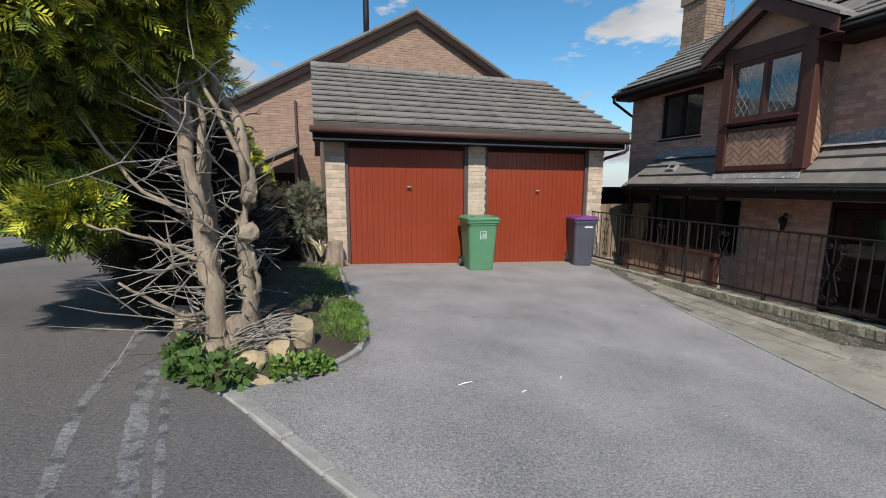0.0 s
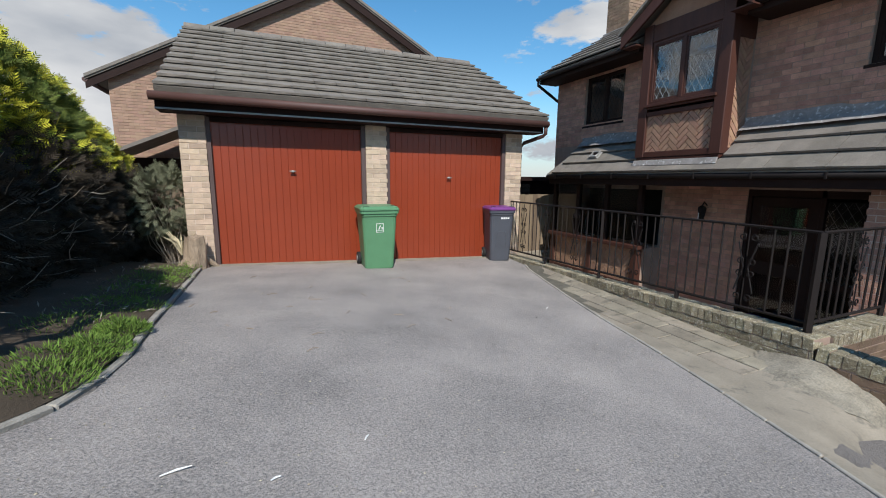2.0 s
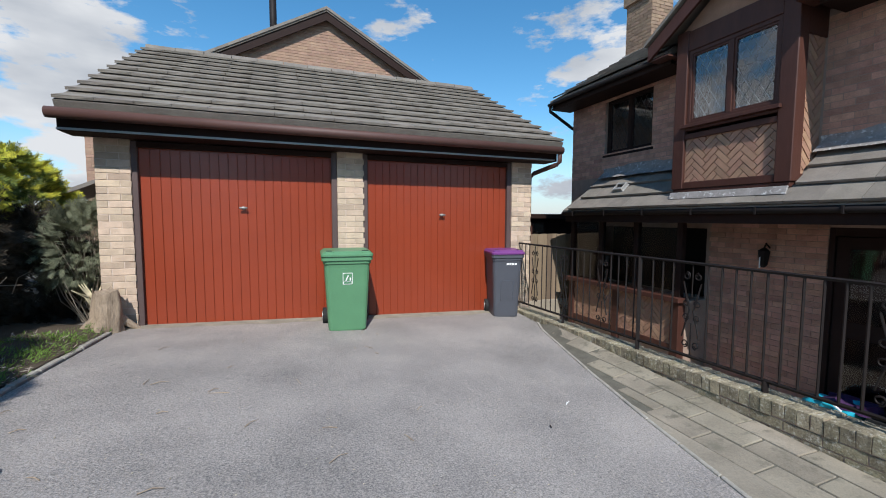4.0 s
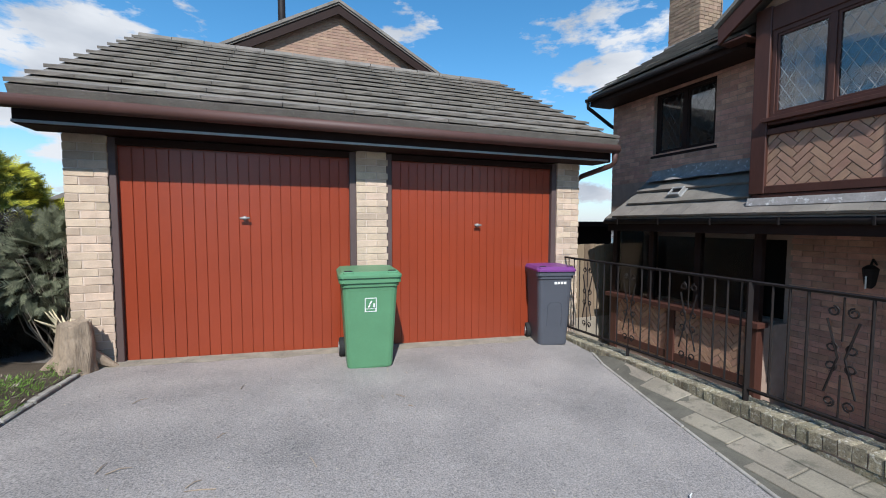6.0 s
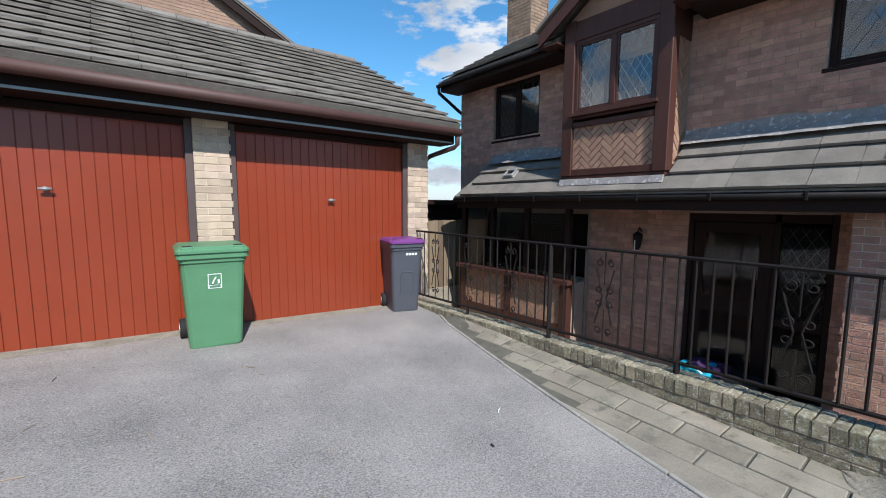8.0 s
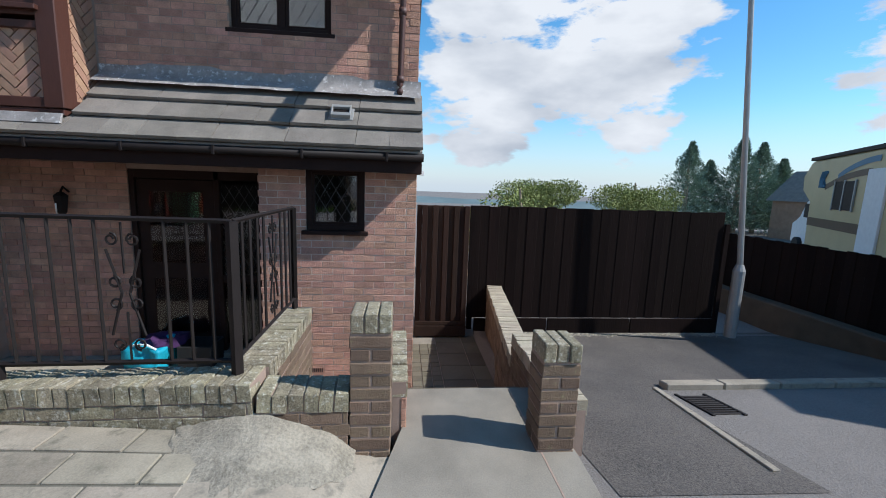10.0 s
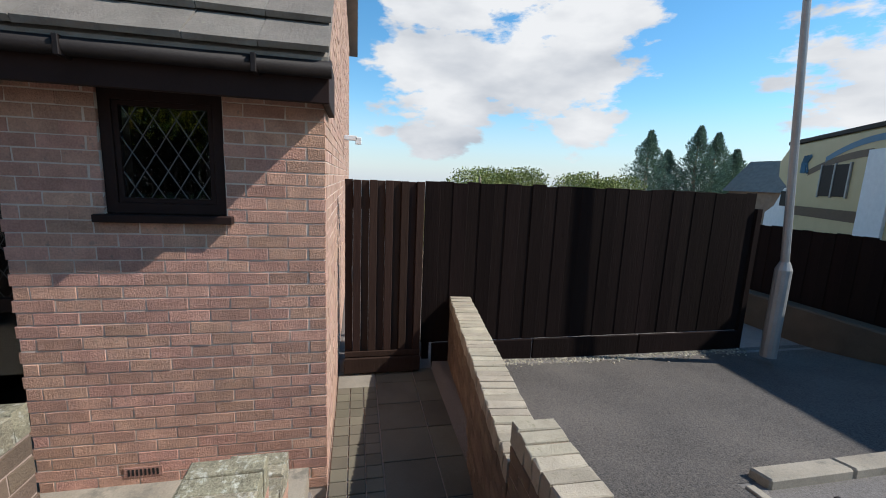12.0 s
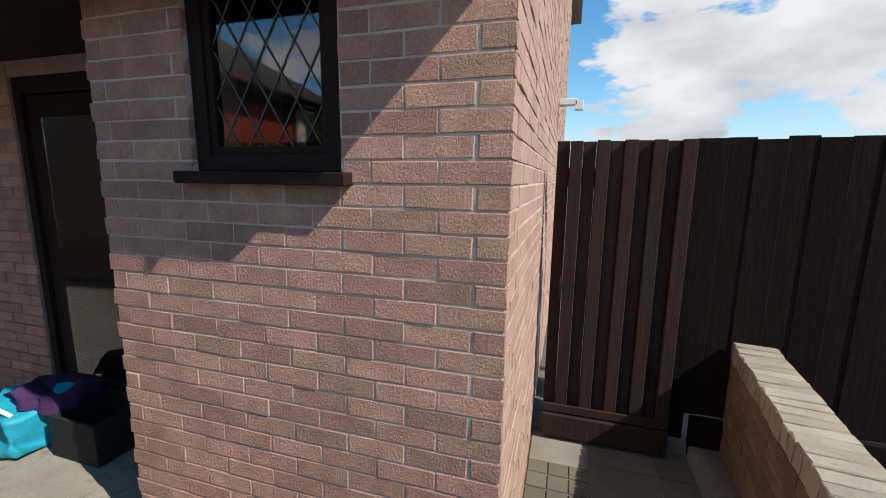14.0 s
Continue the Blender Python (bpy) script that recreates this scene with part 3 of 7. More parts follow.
# downpipes, gutters, flashing, roof vents
bm = bmesh.new()
tube(bm, [(8.50, 2.70, 3.60), (8.52, 2.71, 3.50), (8.62, 2.73, 3.42), (8.92, 2.77, 3.22), (8.955, 2.78, 3.14), (8.955, 2.80, 2.16), (8.94, 2.80, 2.10), (8.88, 2.80, 2.07)], 0.034, 10)
tube(bm, [(8.955, 2.785, 2.95), (8.955, 2.785, 2.88)], 0.042, 10)
tube(bm, [(8.955, 2.798, 2.25), (8.955, 2.798, 2.19)], 0.042, 10)
part("downpipe", bm, GUTTER, house, "brown plastic downpipe", smooth=True)
for y0, y1 in ((2.38, 5.76), (7.60, 10.48)):
    bm = bmesh.new()
    tube(bm, [(8.49, y0, 3.63), (8.49, y1, 3.63)], 0.038, 12)
    part("eaves_gutter", bm, BLACK, house, "black plastic eaves gutter", smooth=True)
bm = bmesh.new()
tube(bm, [(8.49, 10.43, 3.60), (8.50, 10.44, 3.50), (9.05, 10.43, 3.20), (9.20, 10.41, 3.12), (9.22, 10.41, 0.4)], 0.034, 10)
part("downpipe", bm, BLACK, house, "black plastic downpipe", smooth=True)
rnd = random.Random(5)
for y0, y1 in ((2.57, 5.92), (7.45, 9.38)):
    n = int((y1 - y0) / 0.12)
    rows = []
    for j in range(5):
        row = []
        for i in range(n + 1):
            y = y0 + (y1 - y0) * i / n
            if j < 2:
                row.append((UX - 0.012 - rnd.uniform(0, 0.006), y, 2.21 - 0.08 * j + rnd.uniform(-0.004, 0.008) + (0.03 if (i // 6) % 2 else 0.0)))
            else:
                k = (j - 1) / 3
                row.append((UX - 0.012 - 0.15 * k, y, 2.13 - 0.12 * k + rnd.uniform(0, 0.012)))
        rows.append(row)
    sheet("flashing", rows, LEAD, house, "weathered lead flashing with pale stains")
for y in (3.40, 8.62):
    bm = bmesh.new()
    m = Matrix.Translation((8.70, y, 1.785)) @ Matrix.Rotation(radians(-43), 4, "Y")
    bm_box(bm, -0.10, 0.10, -0.125, 0.125, -0.012, 0.004, m)
    for u, w in ((-0.09, 0.05), (0.05, 0.04)):
        bm_box(bm, u, u + w, -0.085, 0.085, 0.004, 0.05, m)
    for w in (-0.10, 0.085):
        bm_box(bm, -0.09, 0.09, w, w + 0.015, 0.004, 0.052, m)
    vent = part("roof_vent", bm, STEEL, house, "pale weathered roof vent", 0.003)
    bm = bmesh.new()
    bm_box(bm, -0.04, 0.05, -0.085, 0.085, 0.002, 0.02, m)
    part("vent_slot", bm, BLACK, vent)
bm = bmesh.new()
bm_box(bm, 8.475, 8.50, 5.93, 7.44, 1.53, 1.625)
for q in bm.verts:
    if q.co.z < 1.6:
        q.co.x -= 0.035
part("apron_flashing", bm, LEAD, house, "pale lead apron under the bay", 0.004)

# tiles of the lean-to roof
LS = math.hypot(LEAN1[0] - LEAN0[0], LEAN1[1] - LEAN0[1])
LDIR = Vector((LEAN1[0] - LEAN0[0], 0, LEAN1[1] - LEAN0[1])) / LS
LNORM = Vector((-LDIR.z, 0, LDIR.x))


def tile_mesh(w, l, thick, key):
    if key not in PIECES:
        me = bpy.data.meshes.new("tile")
        r = random.Random(len(PIECES))
        pts = []
        for z in (0.0, thick):
            for x, y in ((0, 0), (w * 0.5, 0), (w, 0), (w, l), (w * 0.5, l), (0, l)):
                pts.append((x + r.uniform(-0.002, 0.002), y + r.uniform(-0.004, 0.004) * (y == 0), z + r.uniform(-0.0015, 0.0015)))
        me.from_pydata(pts, [], [(5, 4, 3, 2, 1, 0), (6, 7, 8, 9, 10, 11), (0, 1, 7, 6), (1, 2, 8, 7), (2, 3, 9, 8), (3, 4, 10, 9), (4, 5, 11, 10), (5, 0, 6, 11)])
        me.update()
        me.materials.append(TILE)
        PIECES[key] = me
    return PIECES[key]


def tile_row(parent, start, along, up, normal, count, width, length, lift, tilt, thick=0.022, key="t"):
    """A course of tiles: each one tilted so that its lower edge lies proud of the course below."""
    for i in range(count):
        up2 = (up - normal * tilt).normalized()
        nrm = along.cross(up2)
        m = Matrix((along, up2, nrm)).transposed().to_4x4()
        p = start + along * (i * width) + normal * (lift + random.uniform(-0.0025, 0.0025))
        m.translation = p
        piece("tile", tile_mesh(width - 0.004, length, thick, (key, i % 4)), parent, m @ pose(0, 0, 0, random.uniform(-0.3, 0.3), 0, random.uniform(-0.25, 0.25)))


for c in range(3):
    start = Vector((LEAN0[0] - 0.01, 0, LEAN0[1])) + LDIR * (0.295 * c)
    y1 = 9.80 - 0.15 * c
    for y0, n in ((2.555, int((y1 - 2.555) / 0.335)),) if c == 0 else ((2.555, 10), (7.47, int((y1 - 7.47) / 0.335))):
        tile_row(lean, start + Vector((0, y0, 0)), Vector((0, 1, 0)), LDIR, LNORM, n, 0.335, 0.36, 0.052, 0.15, 0.032, "lean")

# tiles of the garage roof
GDIR = Vector((0, RIDGE[0] - EAVE[0], RIDGE[1] - EAVE[1])).normalized()
GNORM = Vector((0, -GDIR.z, GDIR.y))
for c in range(11):
    tile_row(roof, Vector((ROOF_X[0], EAVE[0] - 0.03, EAVE[1] - 0.03)) + GDIR * (0.326 * c), Vector((1, 0, 0)), GDIR, GNORM, 18, (ROOF_X[1] - ROOF_X[0]) / 18, 0.40, 0.066, 0.175, 0.032, "garage")
bm = bmesh.new()
e = [[bm.verts.new(Vector((x, EAVE[0], EAVE[1])) + GDIR * s + GNORM * n) for s, n in ((-0.05, -0.06), (3.3, -0.02), (3.3, 0.036), (-0.05, 0.036))] for x in (ROOF_X[0] + 0.004, ROOF_X[1] - 0.004)]
bm.faces.new(e[0]), bm.faces.new(e[1][::-1])
for i in range(4):
    bm.faces.new((e[0][i], e[1][i], e[1][(i + 1) % 4], e[0][(i + 1) % 4]))
part("verge_mortar", bm, TILE, roof, "mortar bedding under the verge tiles")
for i in range(14):
    x = ROOF_X[0] + i * (ROOF_X[1] - ROOF_X[0]) / 14
    bm = bmesh.new()
    w = (ROOF_X[1] - ROOF_X[0]) / 14 - 0.01
    tube(bm, [(x, RIDGE[0], RIDGE[1] - 0.02), (x + w, RIDGE[0], RIDGE[1] - 0.02 + random.uniform(-0.006, 0.006))], 0.10, 10)
    part("ridge_tile", bm, TILE, roof, smooth=False)

# courses of the main roof
MDIR, MN = Vector((4.28, 0, 2.46)).normalized(), Vector((-2.46, 0, 4.28)).normalized()
verts, faces = [], []
for c in range(13):
    for i in range(25):
        y0, y1 = 2.42 + i * 0.328, 2.42 + (i + 1) * 0.328 - 0.006
        if y1 > 10.5 or (5.5 < y0 < 7.62 and c < 5):
            continue
        a = Vector((8.47, 0, 3.70)) + MDIR * (0.33 * c) + MN * (0.05 + rnd.uniform(0, 0.006))
        b = a + MDIR * 0.34 - MN * 0.03
        n = len(verts)
        for q in (a - MN * 0.024, b - MN * 0.024, a, b):
            verts += [(q.x, y0, q.z), (q.x, y1, q.z)]
        faces += [tuple(n + k for k in f) for f in ((4, 5, 7, 6), (0, 4, 6, 2), (1, 3, 7, 5), (0, 1, 5, 4), (2, 6, 7, 3))]
pydata("tiling", verts, faces, TILE, main_roof)["kind"] = "stuff"

# chimney
STACK = mat("chimney_brick", (0.27, 0.19, 0.13), 0.9, var=0.25, scale=8, grain=90, bump=0.6, spread=0.2)
stack = thing("chimney", "brown brick chimney stack with corbelled top and lead flashing", "chimney")
box_part("stack", 10.7, 11.30, 9.95, 10.65, 4.6, 6.1, MORTAR_DARK, stack, "", 0)
lay_bricks(stack, FACE_WEST(10.69), bond(9.95, 10.65, 4.7, 6.1, []), STACK, parts=False)
lay_bricks(stack, FACE_SOUTH(9.94), bond(10.7, 11.30, 4.7, 6.1, []), STACK, parts=False)
box_part("corbel", 10.64, 11.36, 9.89, 10.71, 6.1, 6.32, STACK, stack)
box_part("cap", 10.66, 11.34, 9.91, 10.69, 6.32, 6.45, CONCRETE, stack)
box_part("apron_flashing", 10.64, 11.36, 9.89, 10.71, 4.75, 5.0, LEAD, stack, "pale lead flashing")
bm = bmesh.new()
for k in range(3):
    tube(bm, [(11.2, 9.7, 5.9 + 0.1 * k), (11.0, 9.1, 6.0 + 0.1 * k)], 0.008, 5)
tube(bm, [(11.3, 9.72, 5.5), (11.25, 9.6, 6.3)], 0.014, 6)
part("aerial", bm, STEEL, stack, "thin metal aerial")


# windows
def lattice(bm, x, y0, y1, z0, z1, w=0.115, h=0.19, r=0.003):
    """Diamond leading in a pane that faces -x."""
    slope = h / w
    n = int((y1 - y0) / w + (z1 - z0) / h) + 2
    for s in (1, -1):
        for i in range(-n, n + 1):
            yc = (y0 + y1) / 2 + (i + 0.5) * w
            pts = []
            for z in (z0, z1):
                pts.append([yc + s * (z - (z0 + z1) / 2) / slope, z])
            (ya, za), (yb, zb) = pts
            d = yb - ya
            t0, t1 = sorted(((y0 - ya) / d, (y1 - ya) / d))
            t0, t1 = max(0, t0), min(1, t1)
            if t1 - t0 < 0.02:
                continue
            p, q = (x, ya + d * t0, za + (zb - za) * t0), (x, ya + d * t1, za + (zb - za) * t1)
            tube(bm, [p, q], r, 4)


def ring_frame(bm, x0, x1, y0, y1, z0, z1, b):
    """A rectangular frame in one piece."""
    rings = []
    for x in (x0, x1):
        for c in (0, b):
            rings.append([bm.verts.new((x, y, z)) for y, z in ((y0 + c, z0 + c), (y1 - c, z0 + c), (y1 - c, z1 - c), (y0 + c, z1 - c))])
    o0, i0, o1, i1 = rings
    for k in range(4):
        n = (k + 1) % 4
        for p, q in ((o0, i0), (i1, o1), (o1, o0), (i0, i1)):
            bm.faces.new((p[k], p[n], q[n], q[k]))


def window(parent, x, y0, y1, z0, z1, lights=2, frame_mat=TIMBER, leaded=True, sill=True, bar=0.055, curtain=False, lead=None, label="brown timber casement window with diamond leaded panes"):
    """A window in a wall that faces -x: frame, sashes, panes, leading, sill."""
    bm = bmesh.new()
    ring_frame(bm, x, x + 0.07, y0, y1, z0, z1, bar)
    step = (y1 - y0) / lights
    w = part("window", bm, frame_mat, parent, label, 0.003)
    for i in range(1, lights):
        box_part("mullion", x - 0.003, x + 0.07, y0 + i * step - bar * 0.6, y0 + i * step + bar * 0.6, z0 + bar, z1 - bar, frame_mat, w, "", 0.003)
    for i in range(lights):
        a = y0 + i * step + (bar if i == 0 else bar * 0.6)
        b = y0 + (i + 1) * step - (bar if i == lights - 1 else bar * 0.6)
        bm = bmesh.new()
        c = 0.028
        ring_frame(bm, x + 0.012, x + 0.055, a, b, z0 + bar, z1 - bar, c)
        part("sash", bm, frame_mat, w, "", 0.003)
        pane = box_part("pane", x + 0.030, x + 0.036, a + c, b - c, z0 + bar + c, z1 - bar - c, GLASS, w, "clear glass pane", 0)
        if leaded:
            bm = bmesh.new()
            lattice(bm, x + 0.028, a + c, b - c, z0 + bar + c, z1 - bar - c)
            part("leading", bm, lead or LEAD_LINE, w, "diamond leading")["kind"] = "stuff"
    if sill:
        box_part("sill", x - 0.075, x + 0.02, y0 - 0.04, y1 + 0.04, z0 - 0.045, z0 - 0.002, frame_mat, w)
    # Panel behind the glass carries the unlit room's darkness in its colour.
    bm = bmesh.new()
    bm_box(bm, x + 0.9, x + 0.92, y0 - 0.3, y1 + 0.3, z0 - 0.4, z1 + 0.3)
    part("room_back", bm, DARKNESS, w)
    if curtain:
        rows = [[(x + 0.20 + 0.02 * math.sin(i * 1.9), y0 + (y1 - y0) * 0.30 * i / 16, z0 + 0.02 + (z1 - z0) * k) for i in range(17)] for k in (0, 1)]
        sheet("curtain", rows, CURTAIN, w, "pale curtain")
    return w


# Light is put into the lead colour: pale sunlit bay, dark shaded windows.
LEAD_LINE = mat("lead_line", (0.36, 0.37, 0.38), 0.5, var=0.1, bump=0)
SHADED_LEAD = mat("dull_lead", (0.09, 0.09, 0.09), 0.7, var=0.1, bump=0)
window(house, UX + 0.07, *WIN1[:2], *WIN1[2:], lights=2, lead=SHADED_LEAD)
window(house, UX + 0.07, *WIN2[:2], *WIN2[2:], lights=2, lead=SHADED_LEAD)
window(house, WX + 0.025, 3.155, 3.775, 0.56, 1.235, lights=1, bar=0.06, lead=SHADED_LEAD)

# bay: posts, rails, herringbone panels, leaded window, small gable

bay = thing("bay_window", "dark brown timber framed bay with herringbone brick panels", "bay window", at=Matrix.Translation((-0.1056, -0.1122, -0.0409)) @ Matrix.Scale(1.033, 4))
for y in (B0, B1 - 0.17):
    box_part("post", BX, BX + 0.17, y, y + 0.17, 1.66, 3.78, BAY_TIMBER, bay, "", 0.008)
for z, d in ((1.66, 0.09), (2.33, 0.07), (2.44, 0.08), (3.50, 0.26)):
    box_part("rail", BX + 0.012, BX + 0.16, B0 + 0.17, B1 - 0.17, z, z + d, BAY_TIMBER, bay, "", 0.006)
box_part("rail", BX + 0.17, UX + 0.01, B0 + 0.005, B0 + 0.15, 1.66, 1.75, BAY_TIMBER, bay)
box_part("rail", BX + 0.17, UX + 0.01, B0 + 0.005, B0 + 0.15, 3.25, 3.76, BAY_TIMBER, bay)
box_part("rail", UX - 0.06, UX + 0.01, B0 + 0.005, B0 + 0.15, 1.75, 3.25, BAY_TIMBER, bay)
box_part("side_panel", BX + 0.17, UX + 0.01, B1 - 0.15, B1 - 0.01, 1.66, 3.76, BAY_TIMBER, bay)
box_part("floor", BX + 0.02, UX, B0 + 0.02, B1 - 0.02, 1.60, 1.655, BAY_TIMBER, bay)
window(bay, BX + 0.03, B0 + 0.17, B1 - 0.17, 2.52, 3.50, lights=2, frame_mat=BAY_TIMBER, sill=True, bar=0.05)


def clip_to(poly, box):
    """The part of a flat polygon inside a box (u0, u1, v0, v1)."""
    for axis, bound, keep in ((0, box[0], 1), (0, box[1], -1), (1, box[2], 1), (1, box[3], -1)):
        out = []
        for p, q in zip(poly, poly[1:] + poly[:1]):
            a, b = keep * (p[axis] - bound), keep * (q[axis] - bound)
            if a >= 0:
                out.append(p)
            if a * b < 0:
                t = a / (a - b)
                out.append((p[0] + t * (q[0] - p[0]), p[1] + t * (q[1] - p[1])))
        poly = out
        if len(poly) < 3:
            return []
    return poly


def herringbone(parent, m, box, material, w=0.215, h=0.065, gap=0.010):
    """Bricks laid in a zigzag at 45 degrees, cut to the panel, each one an object."""
    W, Hh = w + gap, h + gap
    c = math.sqrt(0.5)
    for i in range(-14, 15):
        for k in range(-26, 27):
            for turned in (False, True):
                ox, oy = k * Hh + i * 2 * W, k * Hh
                if turned:
                    rect = [(ox + W, oy - W + Hh), (ox + W + h, oy - W + Hh), (ox + W + h, oy - W + Hh + w), (ox + W, oy - W + Hh + w)]
                else:
                    rect = [(ox, oy), (ox + w, oy), (ox + w, oy + h), (ox, oy + h)]
                poly = [((x - y) * c + (box[0] + box[1]) / 2, (x + y) * c + (box[2] + box[3]) / 2) for x, y in rect]
                poly = clip_to(poly, box)
                if len(poly) < 3 or abs(sum(p[0] * q[1] - q[0] * p[1] for p, q in zip(poly, poly[1:] + poly[:1]))) < 0.0012:
                    continue
                n = len(poly)
                o = random.uniform(-0.003, 0.003)
                pts = [m @ Vector((u, o - 0.012, v)) for u, v in poly] + [m @ Vector((u, 0.02, v)) for u, v in poly]
                pydata("brick", pts, [tuple(range(n))] + [(j, (j + 1) % n, n + (j + 1) % n, n + j) for j in range(n)], material, parent)


HERRING = mat("herringbone_brick", (0.38, 0.225, 0.15), 0.9, var=0.18, scale=9, grain=80, bump=0.5, spread=0.1)
panel = box_part("panel", BX + 0.06, BX + 0.14, B0 + 0.17, B1 - 0.17, 1.75, 2.33, MORTAR_DARK, bay, "herringbone brick panel", 0)
herringbone(panel, FACE_WEST(BX + 0.055), (B0 + 0.17, B1 - 0.17, 1.75, 2.33), HERRING)
panel = box_part("panel", BX + 0.17, UX - 0.06, B0 + 0.04, B0 + 0.12, 1.75, 3.25, MORTAR_DARK, bay, "herringbone brick panel", 0)
herringbone(panel, FACE_SOUTH(B0 + 0.035), (BX + 0.17, UX - 0.06, 1.75, 3.25), HERRING)
# gable of the bay
GA, GL, GR, GZ = 6.58, 5.52, 7.64, 4.42
bm = bmesh.new()
e = [[bm.verts.new((x, y, z)) for y, z in ((B0, 3.76), (B1, 3.76), (GA, 4.28))] for x in (BX + 0.05, BX + 0.16)]
bm.faces.new(e[0]), bm.faces.new(e[1][::-1])
for i in range(3):
    bm.faces.new((e[0][i], e[1][i], e[1][(i + 1) % 3], e[0][(i + 1) % 3]))
gp = part("gable_panel", bm, HERRING, bay, "brick gable panel")
for s, yl in ((-1, GL), (1, GR)):
    bm = bmesh.new()
    q = [(GA, GZ - 0.02), (yl, 3.70), (yl, 3.50), (GA, GZ - 0.24)]
    e = [[bm.verts.new((x, y, z)) for y, z in q] for x in (8.14, 8.18)]
    bm.faces.new(e[0]), bm.faces.new(e[1][::-1])
    for i in range(4):
        bm.faces.new((e[0][i], e[1][i], e[1][(i + 1) % 4], e[0][(i + 1) % 4]))
    part("bargeboard", bm, BAY_TIMBER, bay, "dark brown bargeboard")
    bm = bmesh.new()
    q = [(GA, GZ + 0.05), (yl + s * 0.03, 3.76), (yl + s * 0.03, 3.71), (GA, GZ)]
    e = [[bm.verts.new((x, y, z)) for y, z in q] for x in (8.10, 9.9)]
    bm.faces.new(e[0]), bm.faces.new(e[1][::-1])
    for i in range(4):
        bm.faces.new((e[0][i], e[1][i], e[1][(i + 1) % 4], e[0][(i + 1) % 4]))
    part("roof", bm, TILE, bay)
    bm = bmesh.new()
    bm_box(bm, 8.18, 8.5, min(yl, yl + s * -0.3), max(yl, yl + s * -0.3), 3.50, 3.52)
    part("soffit", bm, BAY_TIMBER, bay)

# ground floor: box window with herringbone base, porch wall, front door
low = thing("box_window", "dark timber box window over herringbone brick panels", "bay window")
LX, L0, L1 = 8.68, 7.38, 9.92
box_part("sill", LX - 0.09, LX + 0.12, L0 - 0.06, L1 + 0.05, 0.0, 0.07, BAY_TIMBER, low, "brown painted timber sill")
for y in (L0, (L0 + L1) / 2 - 0.07, L1 - 0.14):
    box_part("post", LX, LX + 0.14, y, y + 0.14, -1.12, 0.0, BAY_TIMBER, low)
for y in (L0, L0 + 0.82, L0 + 1.64, L1 - 0.1):
    box_part("mullion", LX + 0.01, LX + 0.10, y, y + 0.09, 0.07, 1.24, TIMBER, low)
box_part("rail", LX + 0.015, LX + 0.13, L0 + 0.14, L1 - 0.14, -0.80, -0.68, BAY_TIMBER, low)
box_part("side_cheek", LX + 0.14, 9.31, L0 + 0.02, L0 + 0.12, -1.12, 0.0, MORTAR_DARK, low)
box_part("side_cheek", LX + 0.10, 9.31, L1 - 0.12, L1 - 0.02, -1.12, 1.24, TIMBER, low)
for a, b in ((L0 + 0.14, (L0 + L1) / 2 - 0.07), ((L0 + L1) / 2 + 0.07, L1 - 0.14)):
    panel = box_part("panel", LX + 0.05, LX + 0.12, a, b, -0.68, 0.0, MORTAR_DARK, low, "herringbone brick panel", 0)
    herringbone(panel, FACE_WEST(LX + 0.045), (a, b, -0.68, 0.0), HERRING)
    box_part("panel", LX + 0.05, LX + 0.12, a, b, -1.12, -0.80, MORTAR_DARK, low, "", 0)
for i in range(3):
    a = L0 + 0.09 + i * 0.82
    p = box_part("pane", LX + 0.05, LX + 0.056, a, a + 0.73, 0.07, 1.24, GLASS_LOW, low, "clear glass pane", 0)
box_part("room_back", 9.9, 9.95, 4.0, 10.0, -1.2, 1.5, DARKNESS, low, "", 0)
front_door = thing("front_door", "dark glazed front door with side light", "door")
D0, D1, DZ = DOOR[0], DOOR[1], DOOR[2]
for y in (D0, D0 + 0.5, D1 - 0.06):
    box_part("jamb", 9.32, 9.40, y, y + 0.06, DZ, 1.15, TIMBER, front_door)
box_part("head", 9.32, 9.40, D0 + 0.06, D1 - 0.06, 1.05, 1.15, TIMBER, front_door)
box_part("threshold", 9.24, 9.42, D0, D1, DZ - 0.02, DZ + 0.05, CONCRETE, front_door)
leaf = box_part("leaf", 9.35, 9.39, D0 + 0.565, D1 - 0.065, DZ + 0.06, 1.04, TIMBER, front_door, "dark stained door leaf")
for z0, z1 in ((-0.85, -0.15), (0.05, 0.9)):
    box_part("pane", 9.342, 9.348, D0 + 0.70, D1 - 0.2, z0, z1, GLASS_LOW, leaf, "", 0)
for z0, z1 in ((-0.95, -0.2), (-0.1, 1.0)):
    box_part("pane", 9.352, 9.358, D0 + 0.07, D0 + 0.49, z0, z1, GLASS_LOW, front_door, "", 0)
box_part("rail", 9.33, 9.39, D0 + 0.06, D0 + 0.50, -0.2, -0.1, TIMBER, front_door)
bm = bmesh.new()
lattice(bm, 9.348, D0 + 0.07, D0 + 0.49, -0.1, 1.0)
part("leading", bm, SHADED_LEAD, front_door)["kind"] = "stuff"
lantern = thing("wall_lantern", "small black wall lantern beside the front door", "wall lamp")
bm = bmesh.new()
tube(bm, [(9.30, 6.55, 0.86), (9.22, 6.55, 0.92), (9.18, 6.55, 0.86)], 0.012, 6)
part("bracket", bm, BLACK, lantern)
bm = bmesh.new()
tube(bm, [(9.18, 6.55, 0.86), (9.18, 6.55, 0.82), (9.18, 6.55, 0.64), (9.18, 6.55, 0.60)], [0.03, 0.075, 0.05, 0.02], 6)
